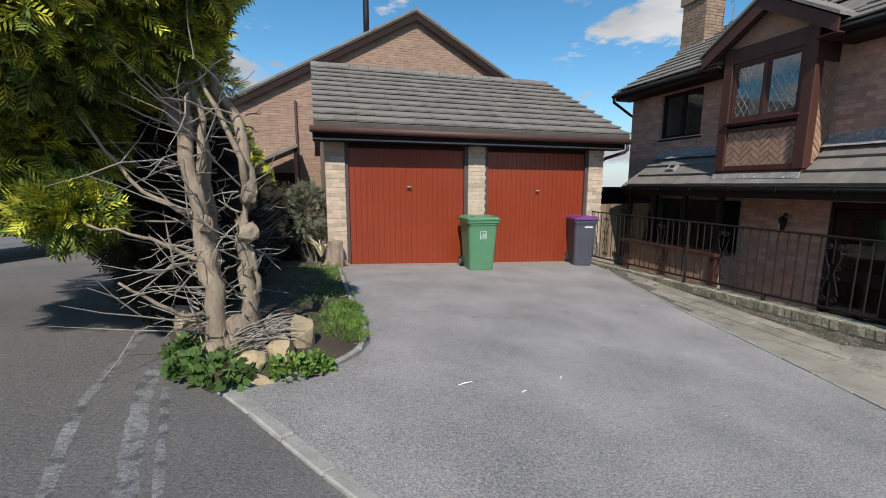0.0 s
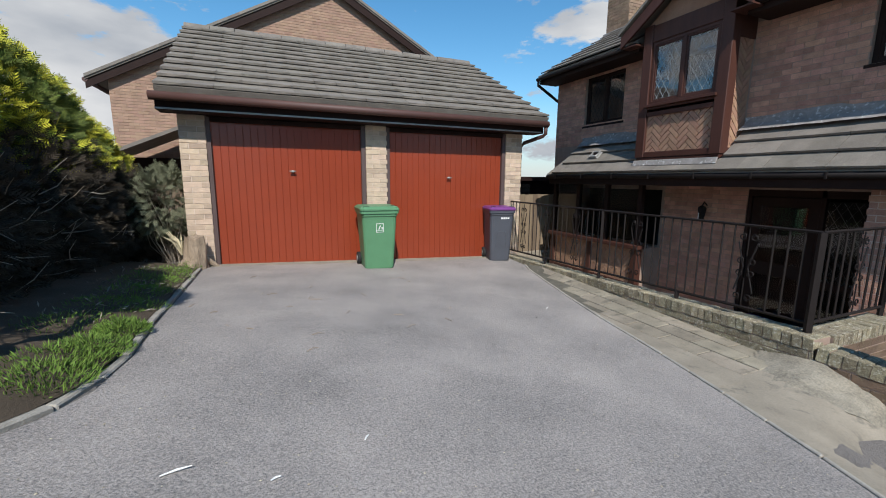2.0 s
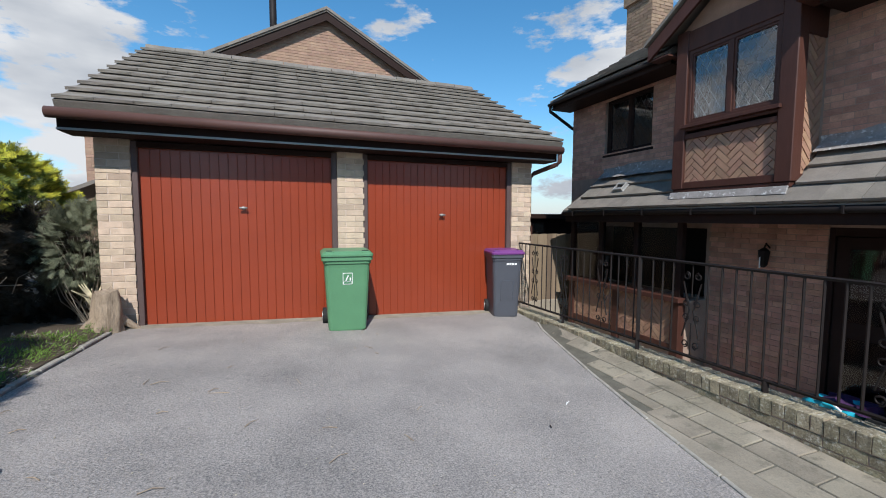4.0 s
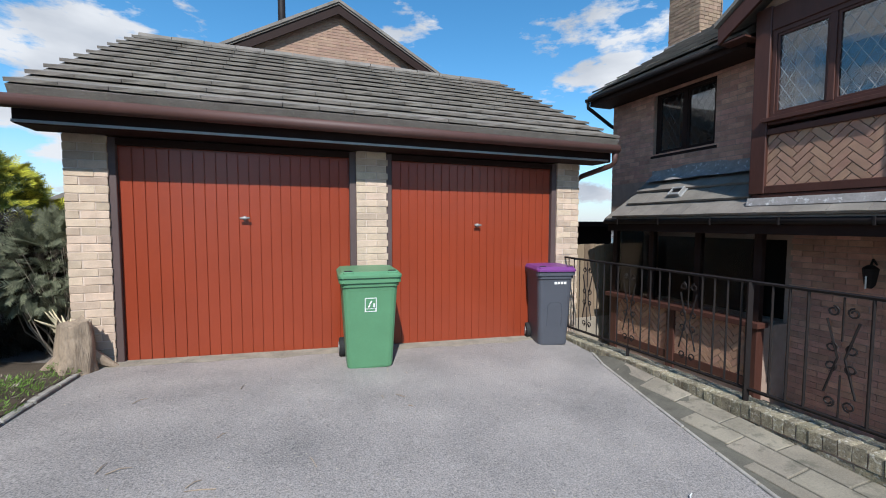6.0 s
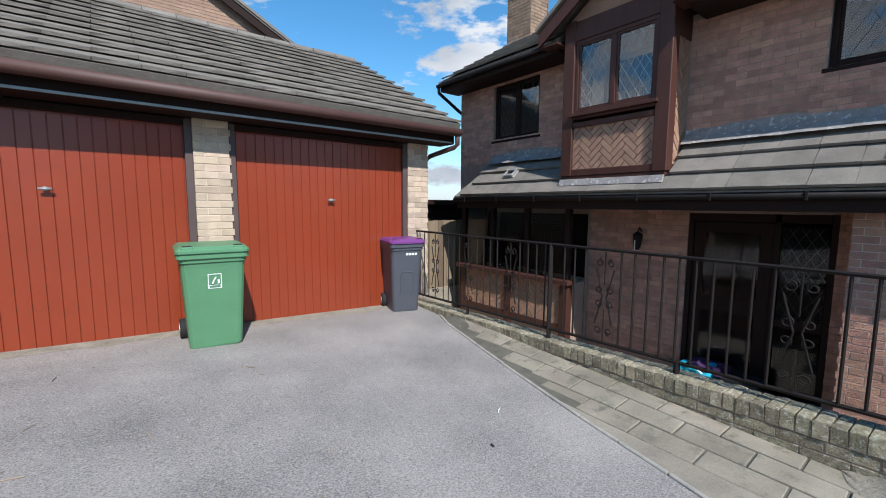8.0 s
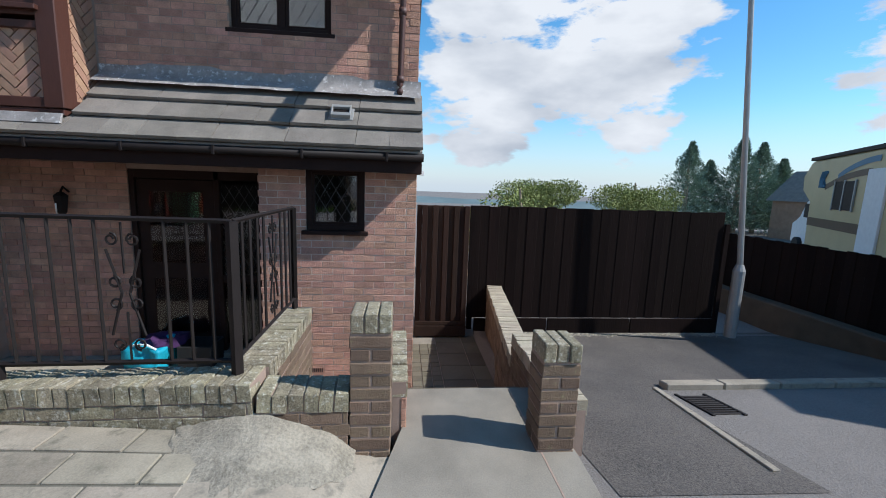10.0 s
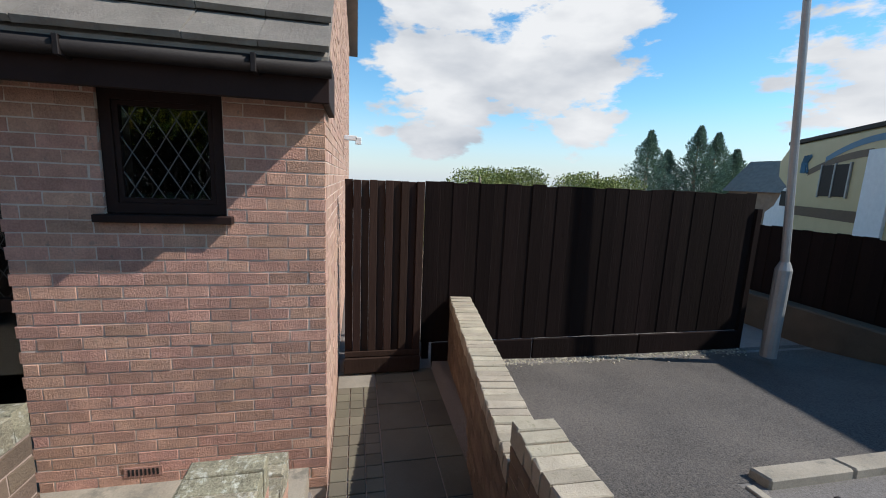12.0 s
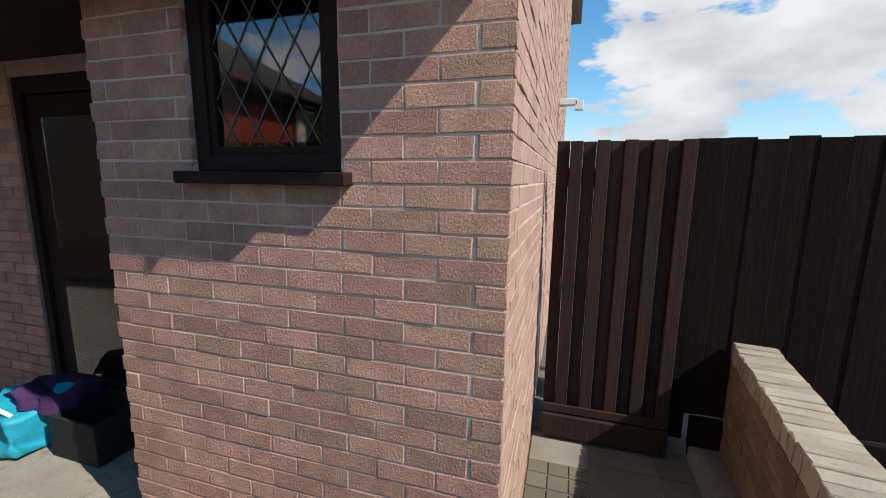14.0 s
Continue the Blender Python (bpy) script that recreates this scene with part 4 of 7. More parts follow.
part("lamp_body", bm, BLACK, lantern)
bm = bmesh.new()
tube(bm, [(9.10, 6.55, 0.74), (9.10, 6.55, 0.60)], 0.008, 6)
part("tag", bm, WHITE, lantern, "pale hanging tag")

# brickwork of the house
lay_bricks(upper, FACE_WEST(UX), bond(2.60, 10.34, 2.05, 3.55, [WIN1, WIN2, (5.92, 7.45, 1.0, 4.0)], zref=2.05), BRICK, parts=False)
lay_bricks(porch, FACE_WEST(9.30), bond(5.92, 7.40, -1.12, 1.22, []), BRICK, parts=False)
lay_bricks(porch, FACE_WEST(9.30), bond(4.26, 4.42, -1.12, 1.22, []), BRICK, parts=False)
side_runs = bond(WX + 0.004, 16.0, -1.27, 1.22, [], header_low=False, zref=1.05)
side_runs += bond(UX + 0.004, 16.0, 1.275, 3.60, [], header_low=False, zref=1.05)
south = [o for o in house.children if o.name.startswith("side_wall")][0]
lay_bricks(south, FACE_SOUTH(2.602), side_runs, SIDE_BRICK, parts=False)
lay_bricks(front, FACE_WEST(WX), bond(2.60, 4.26, -1.27, 1.24, [(3.155, 3.775, 0.53, 1.3)], zref=1.05), BRICK, parts=True)
# light and pipes on the side of the house
alarm = thing("side_light", "small white security light on the side wall", "light")
box_part("housing", 12.0, 12.12, 2.42, 2.595, 1.30, 1.36, WHITE, alarm)
box_part("lamp_head", 12.0, 12.10, 2.36, 2.44, 1.25, 1.34, WHITE, alarm)
bm = bmesh.new()
e = [[bm.verts.new((x, y, z)) for x, z in ((8.08, 3.38), (12.4, 5.86), (12.4, 5.64), (8.08, 3.16))] for y in (2.36, 2.40)]
bm.faces.new(e[0]), bm.faces.new(e[1][::-1])
for i in range(4):
    bm.faces.new((e[0][i], e[1][i], e[1][(i + 1) % 4], e[0][(i + 1) % 4]))
part("bargeboard", bm, TIMBER, house, "dark brown bargeboard")

# ---- terrace, low walls, path ----
terrace = box_part("terrace_floor", 6.45, 9.31, 2.72, 10.4, -1.28, -1.12, CONCRETE, None, "", 0)
tagged(terrace, "grey concrete floor of the sunken terrace", "floor", kind="structure")


def slab_wall(name, a, b, thick, z0, za, zb, material, label, drop=0.012):
    """A straight low wall from a to b, its core; the face lies on its right hand when looking from a to b. Returns the core and the frame of its face."""
    a, b = Vector((*a, 0)), Vector((*b, 0))
    along = (b - a).normalized()
    inward = Vector((-along.y, along.x, 0))
    L = (b - a).length
    m = Matrix((along, inward, Vector((0, 0, 1)))).transposed().to_4x4()
    m.translation = a
    bm = bmesh.new()
    v = bm_box(bm, 0.004, L - 0.004, 0.004, thick - 0.004, z0, 0)
    for p in v:
        if p.co.z > -1e-6:
            p.co.z = za + (zb - za) * p.co.x / L - drop
        p.co = m @ p.co
    ob = part(name, bm, material)
    return tagged(ob, label, "wall", kind="structure"), m, L


def coping(parent, m, L, thick, za, zb, material, pitch=0.0765, height=0.105, name="coping_brick"):
    """Bricks on edge across the top of a wall."""
    n = max(1, round(L / pitch))
    step = L / n
    rise = math.atan2(zb - za, L)
    for i in range(n):
        key = ("cope", round(step, 3), round(thick, 3), height, i % 5, material.name)
        if key not in PIECES:
            r = random.Random(i % 5 + 3)
            j = lambda: r.uniform(-0.004, 0.004)
            w = step - 0.007
            pts = []
            for z, c in ((0, 0), (height - 0.006, 0), (height, 0.006)):
                pts += [(c + j(), -0.004 + c + j(), z + j()), (w - c + j(), -0.004 + c + j(), z + j()), (w - c + j(), thick + 0.004 - c + j(), z + j()), (c + j(), thick + 0.004 - c + j(), z + j())]
            fs = []
            for o in (0, 4):
                fs += [(o + k, o + (k + 1) % 4, o + 4 + (k + 1) % 4, o + 4 + k) for k in range(4)]
            me = bpy.data.meshes.new(name)
            me.from_pydata(pts, [], fs + [(8, 9, 10, 11)])
            me.update()
            me.materials.append(material)
            PIECES[key] = me
        z = za + (zb - za) * (i + 0.5) / n - height
        piece(name, PIECES[key], parent, m @ Matrix.Translation((i * step + 0.005, 0, z + random.uniform(-0.004, 0.004))) @ pose(0, 0, 0, random.uniform(-0.5, 0.5), -math.degrees(rise), random.uniform(-0.4, 0.4)))


def wall_bricks(parent, m, L, z0, z1, material, flip=0.0):
    lay_bricks(parent, m, bond(0, L, z0, z1, [], zref=z1), material, parts=True)


WALLM = MOSSY
tw, m, L = slab_wall("retaining_wall_1", (6.53, 8.72), (6.262, 3.52), 0.22, -1.3, -0.17, 0.03, MORTAR_DARK, "low mossy brick retaining wall under the iron railing")
m2 = m @ pose(0, 0, 0, 0, -math.degrees(math.atan2(0.2, L)), 0)
coping(tw, m, L, 0.22, -0.17, 0.03, WALLM)
lay_bricks(tw, m2, bond(0, L, -0.5, -0.275, [], zref=-0.275), WALLM, parts=True)
tw, m, L = slab_wall("retaining_wall_2", (6.262, 3.50), (6.29, 3.02), 0.22, -1.4, -0.03, -0.05, MORTAR_DARK, "low mossy brick wall between railing and pillar")
coping(tw, m, L, 0.22, -0.03, -0.05, WALLM)
lay_bricks(tw, m, bond(0, L, -0.6, -0.15, [], zref=-0.15), BRICK_OLD := mat("old_brown_brick", (0.18, 0.125, 0.085), 0.95, var=0.28, scale=7, grain=90, bump=0.9, spread=0.22, dark=(0.10, 0.07, 0.05), stain=(0.24, 0.21, 0.12), stain_at=0.6), parts=True)
tw, m, L = slab_wall("retaining_wall_3", (6.50, 3.50), (7.62, 3.50), 0.22, -1.4, 0.02, 0.02, MORTAR_DARK, "mossy brick return wall under the railing")
coping(tw, m, L, 0.22, 0.02, 0.02, WALLM)
lay_bricks(tw, m, bond(0, L, -1.1, -0.09, [], zref=-0.09), BRICK_OLD, parts=False)
tw, m, L = slab_wall("path_wall_1", (6.53, 2.70), (7.40, 2.70), 0.22, -1.4, -0.10, -0.10, MORTAR_DARK, "stepped mossy brick wall beside the path")
coping(tw, m, L, 0.22, -0.10, -0.10, WALLM)
lay_bricks(tw, m, bond(0, L, -1.2, -0.21, [], zref=-0.21), BRICK, parts=True)
tw, m, L = slab_wall("path_wall_2", (7.41, 2.70), (7.78, 2.70), 0.22, -1.4, -0.36, -0.36, MORTAR_DARK, "lower end of the stepped brick wall beside the path")
coping(tw, m, L, 0.22, -0.36, -0.36, WALLM)
lay_bricks(tw, m, bond(0, L, -1.2, -0.47, [], zref=-0.47), BRICK, parts=True)
COPE = mat("pale_coping_brick", (0.39, 0.335, 0.25), 0.95, var=0.2, scale=8, grain=90, bump=0.8, spread=0.15, stain=(0.22, 0.2, 0.12), stain_at=0.6)
tw, m, L = slab_wall("path_wall_3", (7.65, 1.735), (6.48, 1.75), 0.19, -1.4, -0.22, -0.22, MORTAR_DARK, "brick wall with pale coping beside the path")
coping(tw, m, L, 0.19, -0.22, -0.22, COPE)
lay_bricks(tw, m, bond(0, L, -1.3, -0.33, [], zref=-0.33), BRICK_OLD, parts=False)
tw, m, L = slab_wall("path_wall_4", (10.32, 1.41), (7.67, 1.73), 0.22, -1.5, -0.44, -0.44, MORTAR_DARK, "long brick wall with pale coping beside the path")
coping(tw, m, L, 0.22, -0.44, -0.44, COPE)
lay_bricks(tw, m, bond(0, L, -1.4, -0.55, [], zref=-0.55), BRICK_OLD, parts=False)


def pillar(x0, x1, y0, y1, z0, z1, label):
    """A square brick pillar with three bricks on edge for its top."""
    p = thing("brick_pillar", label, "pillar")
    box_part("core", x0 + 0.005, x1 - 0.005, y0 + 0.005, y1 - 0.005, z0, z1 - 0.014, MORTAR_DARK, p, "", 0)
    n = int((z1 - 0.115 - z0) / 0.075)
    for k in range(n):
        z = z1 - 0.115 - (k + 1) * 0.075
        if k % 2:
            rows = [(x0, x1, y0, (y0 + y1) / 2 - 0.005), (x0, x1, (y0 + y1) / 2 + 0.005, y1)]
        else:
            xm = (x0 + x1) / 2
            rows = [(x0, xm - 0.005, y0, y1), (xm + 0.005, x1, y0, y1)]
        for a0, a1, b0, b1 in rows:
            j = lambda: random.uniform(-0.003, 0.003)
            box_part("brick", a0 + j(), a1 + j(), b0 + j(), b1 + j(), z, z + 0.065, BRICK_OLD, p, "", 0.005)
    w = (y1 - y0) / 3
    for k in range(3):
        j = lambda: random.uniform(-0.004, 0.004)
        box_part("coping_brick", x0 - 0.006 + j(), x1 + 0.006 + j(), y0 + k * w + 0.002, y0 + (k + 1) * w - 0.004, z1 - 0.11, z1 + j(), MOSSY, p, "mossy brick on edge", 0.006)
    return p


pillar(6.29, 6.515, 2.79, 3.015, -0.60, 0.40, "mossy brick gate pillar beside the path")
pillar(6.25, 6.47, 1.735, 1.955, -0.75, 0.245, "brick gate pillar with three coping bricks")

slab = thing("path_slab", "pale concrete landing slab between the brick pillars", "slab")
bm = bmesh.new()
v = [bm.verts.new((x, y, z)) for z in (-0.52, -0.41) for x, y in ((5.73, 2.93), (5.74, 1.74), (6.22, 1.72), (7.02, 1.735), (7.02, 2.69), (6.52, 2.72))]
bm.faces.new(v[:6][::-1]), bm.faces.new(v[6:])
for i in range(6):
    bm.faces.new((v[i], v[(i + 1) % 6], v[6 + (i + 1) % 6], v[6 + i]))
part("slab", bm, PALE_SLAB, slab, "", 0.006)
box_part("joint_board", 5.75, 7.0, 1.92, 1.93, -0.412, -0.4085, MORTAR_DARK, slab, "", 0)
steps = thing("garden_steps", "concrete steps down to the side gate", "steps")
for i in range(4):
    box_part("step", 7.02 + i * 0.25, 7.34 + i * 0.25, 1.735, 2.695, -1.4, -0.57 - i * 0.17, PATH, steps, "", 0.008)
path = box_part("garden_path", 8.0, 10.36, 1.35, 2.6, -1.42, -1.262, MORTAR_DARK, None, "", 0)
tagged(path, "narrow paved path along the side of the house to the gate", "path", kind="structure")
for i in range(16):
    for k in range(3):
        x, y = 8.03 + i * 0.13, 2.22 + k * 0.125
        if x < 9.95:
            box_part("paver", x, x + 0.122, y, y + 0.118, -1.30, -1.252 + random.uniform(-0.002, 0.002), PATH, path, "", 0.003)
for i in range(6):
    for k in range(2):
        box_part("paver", 8.03 + i * 0.4, 8.42 + i * 0.4, 1.42 + k * 0.4, 1.81 + k * 0.4, -1.30, -1.252 + random.uniform(-0.002, 0.002), PATH, path, "", 0.003)
box_part("paver", 9.96, 10.34, 2.22, 2.59, -1.30, -1.25, PALE_SLAB, path, "", 0.003)

# paving strip below the railing
MOSS_JOINT = mat("mossy_joint", (0.13, 0.12, 0.095), 0.95, var=0.3, scale=9, grain=80, bump=0.4)
PALE_EDGE = mat("pale_edging", (0.36, 0.335, 0.29), 0.9, var=0.3, scale=12, grain=90, bump=0.5)
haunch = []
for i in range(24):
    y = 3.585 + i * 2.3 / 23
    a = lerp_table(DRIVE_RIGHT, y)
    b = max(a + 0.03, lerp_table(WALL_FRONT, y) - 0.64)
    haunch.append([(a + (b - a) * j / 5, y, kerbside(a + (b - a) * j / 5, y) + 0.009) for j in range(6)])
tagged(sheet("concrete_haunch", haunch, CONCRETE), "smooth stained concrete haunch beside the paving flags", "pavement", kind="structure")
patch = []
for i in range(22):
    y = 2.98 + i * 0.94 / 21
    b = lerp_table(WALL_FRONT, y) + 0.01
    a = b - 0.50 * math.sin(math.pi * (0.12 + 0.88 * i / 21)) ** 0.6 * (0.85 + 0.3 * random.random())
    patch.append([(a + (b - a) * j / 9, y, kerbside(a + (b - a) * j / 9, y) + 0.003 + 0.10 * (j / 9) ** 1.6 * math.sin(math.pi * (0.1 + 0.88 * i / 21)) + (0.014 * random.random() if j else 0)) for j in range(10)])
ROUGH = mat("rough_mortar", (0.29, 0.26, 0.205), 0.95, var=0.4, scale=7, grain=60, bump=0.9, dark=(0.16, 0.145, 0.115), speck=2.0)
tagged(sheet("mortar_fillet", patch, ROUGH), "rough crumbling mortar fillet at the foot of the wall", "pavement", kind="structure")
strip = []
for i in range(30):
    y = 3.655 + i * 4.86 / 29
    a, b = lerp_table(DRIVE_RIGHT, y), lerp_table(WALL_FRONT, y)
    a = max(a, b - 0.66)
    strip.append([(a + (b - a) * j / 6, y, kerbside(a + (b - a) * j / 6, y) + 0.003) for j in range(7)])
strip = tagged(sheet("paved_strip", strip, MOSS_JOINT), "strip of grey concrete paving flags below the railing wall", "pavement", kind="structure")
for r in range(3):
    for i in range(13):
        y = 3.66 + i * 0.40 - (0.2 if r % 2 and i else 0)
        x1 = lerp_table(WALL_FRONT, y + 0.1) - 0.015 - r * 0.212
        x0 = x1 - 0.198
        edge = max(lerp_table(DRIVE_RIGHT, y), lerp_table(DRIVE_RIGHT, y + 0.38)) + 0.045
        if x1 - edge < 0.07:
            continue
        x0 = max(x0, edge)
        bm = bmesh.new()
        for p in bm_box(bm, x0, x1, y, y + (0.185 if r % 2 and not i else 0.388), -0.03, 0.012 + random.uniform(-0.003, 0.003)):
            p.co.z += kerbside(p.co.x, p.co.y)
            p.co.x += (p.co.y - y) * 0.05
        part("paving_flag", bm, SLAB, strip, "", 0.004)
for i in range(22):
    y0 = 1.2 + i * 0.33
    y1 = y0 + 0.322
    a, b = lerp_table(DRIVE_RIGHT, y0), lerp_table(DRIVE_RIGHT, y1)
    if y1 > 8.4:
        break
    bm = bmesh.new()
    for p in bm_box(bm, 0, 1, 0, 1, -0.05, 0.013 + random.uniform(-0.002, 0.002)):
        yy = y0 + (y1 - y0) * p.co.y
        xx = a + (b - a) * p.co.y + p.co.x * 0.032 - 0.006
        p.co = Vector((xx, yy, lay(xx, yy) + p.co.z))
    ob = part("edging_stone", bm, PALE_EDGE, strip, "", 0.006)


# ---- railing ----
rail = thing("iron_railing", "black wrought iron railing with scroll panels on the low wall", "railing")
RA, RB = Vector((6.61, 8.66)), Vector((6.385, 3.63))


def rail_at(t, z):
    return (RA.x + (RB.x - RA.x) * t, RA.y + (RB.y - RA.y) * t, z)


def wall_top(t):
    return -0.165 + 0.195 * t


def bar(a, b, w, name, parent, label=""):
    """A square iron bar."""
    bm = bmesh.new()
    tube(bm, [a, b], w * 0.707, 4)
    return part(name, bm, BLACK, parent, label)


TOPZ = 0.865


def scrolls(parent, at, along, z0, z1):
    """A panel of two mirrored lyre bars with curled ends."""
    c = (z0 + z1) / 2
    h = (z1 - z0) / 2
    bm = bmesh.new()
    for s in (-1, 1):
        for v in (-1, 1):
            tube(bm, [at + along * (s * 0.02) + Vector((0, 0, c)), at + along * (s * 0.085) + Vector((0, 0, c + v * h * 0.62))], 0.007, 5)
            for cz, cu, r, turns in ((c + v * h * 0.76, 0.055, 0.034, 1.25), (c + v * h * 0.16, 0.055, 0.034, 1.25)):
                pts = []
                for k in range(15):
                    a = k / 14 * turns * 2 * math.pi + (math.pi / 2)
                    rr = r * (1 - 0.55 * k / 14)
                    pts.append(at + along * (s * (cu + rr * math.cos(a))) + Vector((0, 0, cz + v * rr * math.sin(a))))
                tube(bm, pts, 0.006, 5)
    tube(bm, [at + Vector((0, 0, z0)), at + Vector((0, 0, c - 0.28 * h))], 0.006, 5)
    tube(bm, [at + Vector((0, 0, z1)), at + Vector((0, 0, c + 0.28 * h))], 0.006, 5)
    part("scroll_panel", bm, BLACK, parent, "curled wrought iron scrollwork")


bar(rail_at(0, TOPZ), rail_at(1, TOPZ), 0.019, "top_rail", rail)
bar(rail_at(0, -0.06), rail_at(1, 0.105), 0.020, "bottom_rail", rail)
RAIL_L = (RB - RA).length
ALONG = Vector((*(RB - RA), 0)).normalized()
POSTS = [0.0, 0.513, 1.0]
for t in (0.262, 0.755):
    bar(rail_at(t, wall_top(t) - 0.01), rail_at(t, -0.06 + 0.165 * t), 0.034, "foot", rail)
for t in POSTS:
    bar(rail_at(t, wall_top(t) - 0.01), rail_at(t, TOPZ), 0.045 if t == 1.0 else 0.034, "post", rail)
SCROLL = [0.122, 0.262, 0.405, 0.630, 0.890]
n = 44
for i in range(1, n):
    t = i / n
    if min(abs(t - p) for p in POSTS) < 0.012 or min(abs(t - s) for s in SCROLL) < 0.026:
        continue
    bar(rail_at(t, -0.06 + 0.165 * t), rail_at(t, TOPZ - 0.006), 0.013, "baluster", rail)
for s in SCROLL:
    scrolls(rail, Vector(rail_at(s, 0)), ALONG, -0.05 + 0.165 * s, TOPZ - 0.02)
side_rail = thing("iron_railing", "black wrought iron return railing on the side wall", "railing")
bar((6.40, 3.63, TOPZ), (7.60, 3.63, TOPZ), 0.019, "top_rail", side_rail)
bar((6.40, 3.63, 0.11), (7.60, 3.63, 0.11), 0.020, "bottom_rail", side_rail)
for i in range(1, 11):
    x = 6.40 + i * 0.12
    if i not in (5, 6):
        bar((x, 3.63, 0.11), (x, 3.63, TOPZ), 0.013 if i < 10 else 0.034, "baluster", side_rail)
scrolls(side_rail, Vector((7.06, 3.63, 0)), Vector((1, 0, 0)), 0.12, TOPZ - 0.02)
bar((7.60, 3.63, 0.02), (7.60, 3.63, TOPZ), 0.034, "post", side_rail)
bar((6.46, 3.66, 0.03), (6.40, 3.64, 0.40), 0.022, "brace", side_rail)


# ---- bins ----
def wheelie_bin(at, body_mat, lid_mat, label, w=0.56, d=0.66, h=1.02):
    b = thing("wheelie_bin", label, "bin", at=at)

    def ring(z, ww, dd, r, y_off=0.0):
        pts = []
        for cx, cy, a0 in ((ww / 2 - r, -dd / 2 + r, -90), (ww / 2 - r, dd / 2 - r, 0), (-ww / 2 + r, dd / 2 - r, 90), (-ww / 2 + r, -dd / 2 + r, 180)):
            for k in range(4):
                a = radians(a0 + k * 30)
                pts.append((cx + r * math.cos(a), cy + r * math.sin(a) + y_off, z))
        return pts

    def loft(name, rings, material, parent, label2=""):
        bm = bmesh.new()
        vs = [[bm.verts.new(p) for p in r] for r in rings]
        for a, c in zip(vs, vs[1:]):
            for k in range(len(a)):
                bm.faces.new((a[k], a[(k + 1) % len(a)], c[(k + 1) % len(a)], c[k]))
        bm.faces.new(vs[0][::-1]), bm.faces.new(vs[-1])
        return part(name, bm, material, parent, label2, 0, False)

    body = loft("body", [ring(0.0, w * 0.76, d * 0.68, 0.05), ring(0.02, w * 0.78, d * 0.70, 0.05), ring(h * 0.80, w * 0.92, d * 0.90, 0.06), ring(h * 0.845, w * 0.93, d * 0.92, 0.06), ring(h * 0.85, w * 0.97, d * 0.96, 0.06), ring(h * 0.90, w * 0.98, d * 0.97, 0.06)], body_mat, b)
    loft("rim", [ring(h * 0.89, w * 1.03, d * 1.02, 0.05), ring(h * 0.94, w * 1.03, d * 1.02, 0.05)], body_mat, b)
    lid = loft("lid", [ring(h * 0.942, w * 1.05, d * 1.04, 0.05, -0.01), ring(h * 0.965, w * 1.05, d * 1.04, 0.05, -0.01), ring(h * 1.0, w * 0.94, d * 0.90, 0.06, -0.01)], lid_mat, b, "moulded plastic lid")
    for s in (-1, 1):
        bm = bmesh.new()
        bm_box(bm, s * w * 0.36 - 0.05, s * w * 0.36 + 0.05, -d * 0.50, -d * 0.38, h * 0.965, h * 1.005)
        part("lid_grip", bm, lid_mat, lid, "", 0.012)
        bm = bmesh.new()
        bm_box(bm, s * w * 0.36 - 0.036, s * w * 0.36 + 0.036, -d * 0.485, -d * 0.41, h * 1.0, h * 1.009)
        part("lid_recess", bm, RUBBER, lid, "", 0.002)
        bm = bmesh.new()
        x = s * (w * 0.44)
        tube(bm, [(x - s * 0.03, d * 0.33, 0.10), (x + s * 0.03, d * 0.33, 0.10)], 0.10, 18)
        wheel = part("wheel", bm, RUBBER, b, "black rubber wheel", 0.008)
        bm = bmesh.new()
        tube(bm, [(x + s * 0.026, d * 0.33, 0.10), (x + s * 0.036, d * 0.33, 0.10)], 0.055, 12)
        part("hub", bm, STEEL, wheel, "grey hub")
    bm = bmesh.new()
    tube(bm, [(-w * 0.38, d * 0.56, h * 0.93), (w * 0.38, d * 0.56, h * 0.93)], 0.016, 8)
    part("handle", bm, body_mat, b)
    return b, body


def front_of(w, d, h, z):
    """The place of the bin's sloping front at height z."""
    return -d * 0.35 - (d * 0.10) * z / (h * 0.80)


gb, gbody = wheelie_bin(pose(3.88, 8.06, lay(3.88, 7.95), 0, 0, -4), GREEN_BIN, GREEN_BIN, "green plastic wheeled bin standing before the garage doors", h=0.945)
for name, x0, x1, z0, z1, mt in (("sticker", -0.055, 0.055, 0.56, 0.695, WHITE), ("sticker_field", -0.048, 0.048, 0.595, 0.688, GREEN_BIN), ("sticker_text", -0.044, 0.044, 0.568, 0.588, GREEN_BIN)):
    bm = bmesh.new()
    o = 0.003 if name == "sticker" else 0.005
    v = [bm.verts.new((x, front_of(0.56, 0.66, 0.945, z) - o, z)) for x, z in ((x0, z0), (x1, z0), (x1, z1), (x0, z1))] + [bm.verts.new((x, front_of(0.56, 0.66, 0.945, z) + 0.004, z)) for x, z in ((x0, z0), (x1, z0), (x1, z1), (x0, z1))]
    for f in ((0, 1, 2, 3), (7, 6, 5, 4), (0, 4, 5, 1), (1, 5, 6, 2), (2, 6, 7, 3), (3, 7, 4, 0)):
        bm.faces.new([v[i] for i in f])
    part(name, bm, mt, gbody, "white printed sticker" if name == "sticker" else "")
bm = bmesh.new()
zf = front_of(0.56, 0.66, 0.945, 0.64) - 0.008
tube(bm, [(-0.02, zf, 0.605), (-0.005, zf, 0.64), (0.01, zf, 0.665)], 0.008, 5)
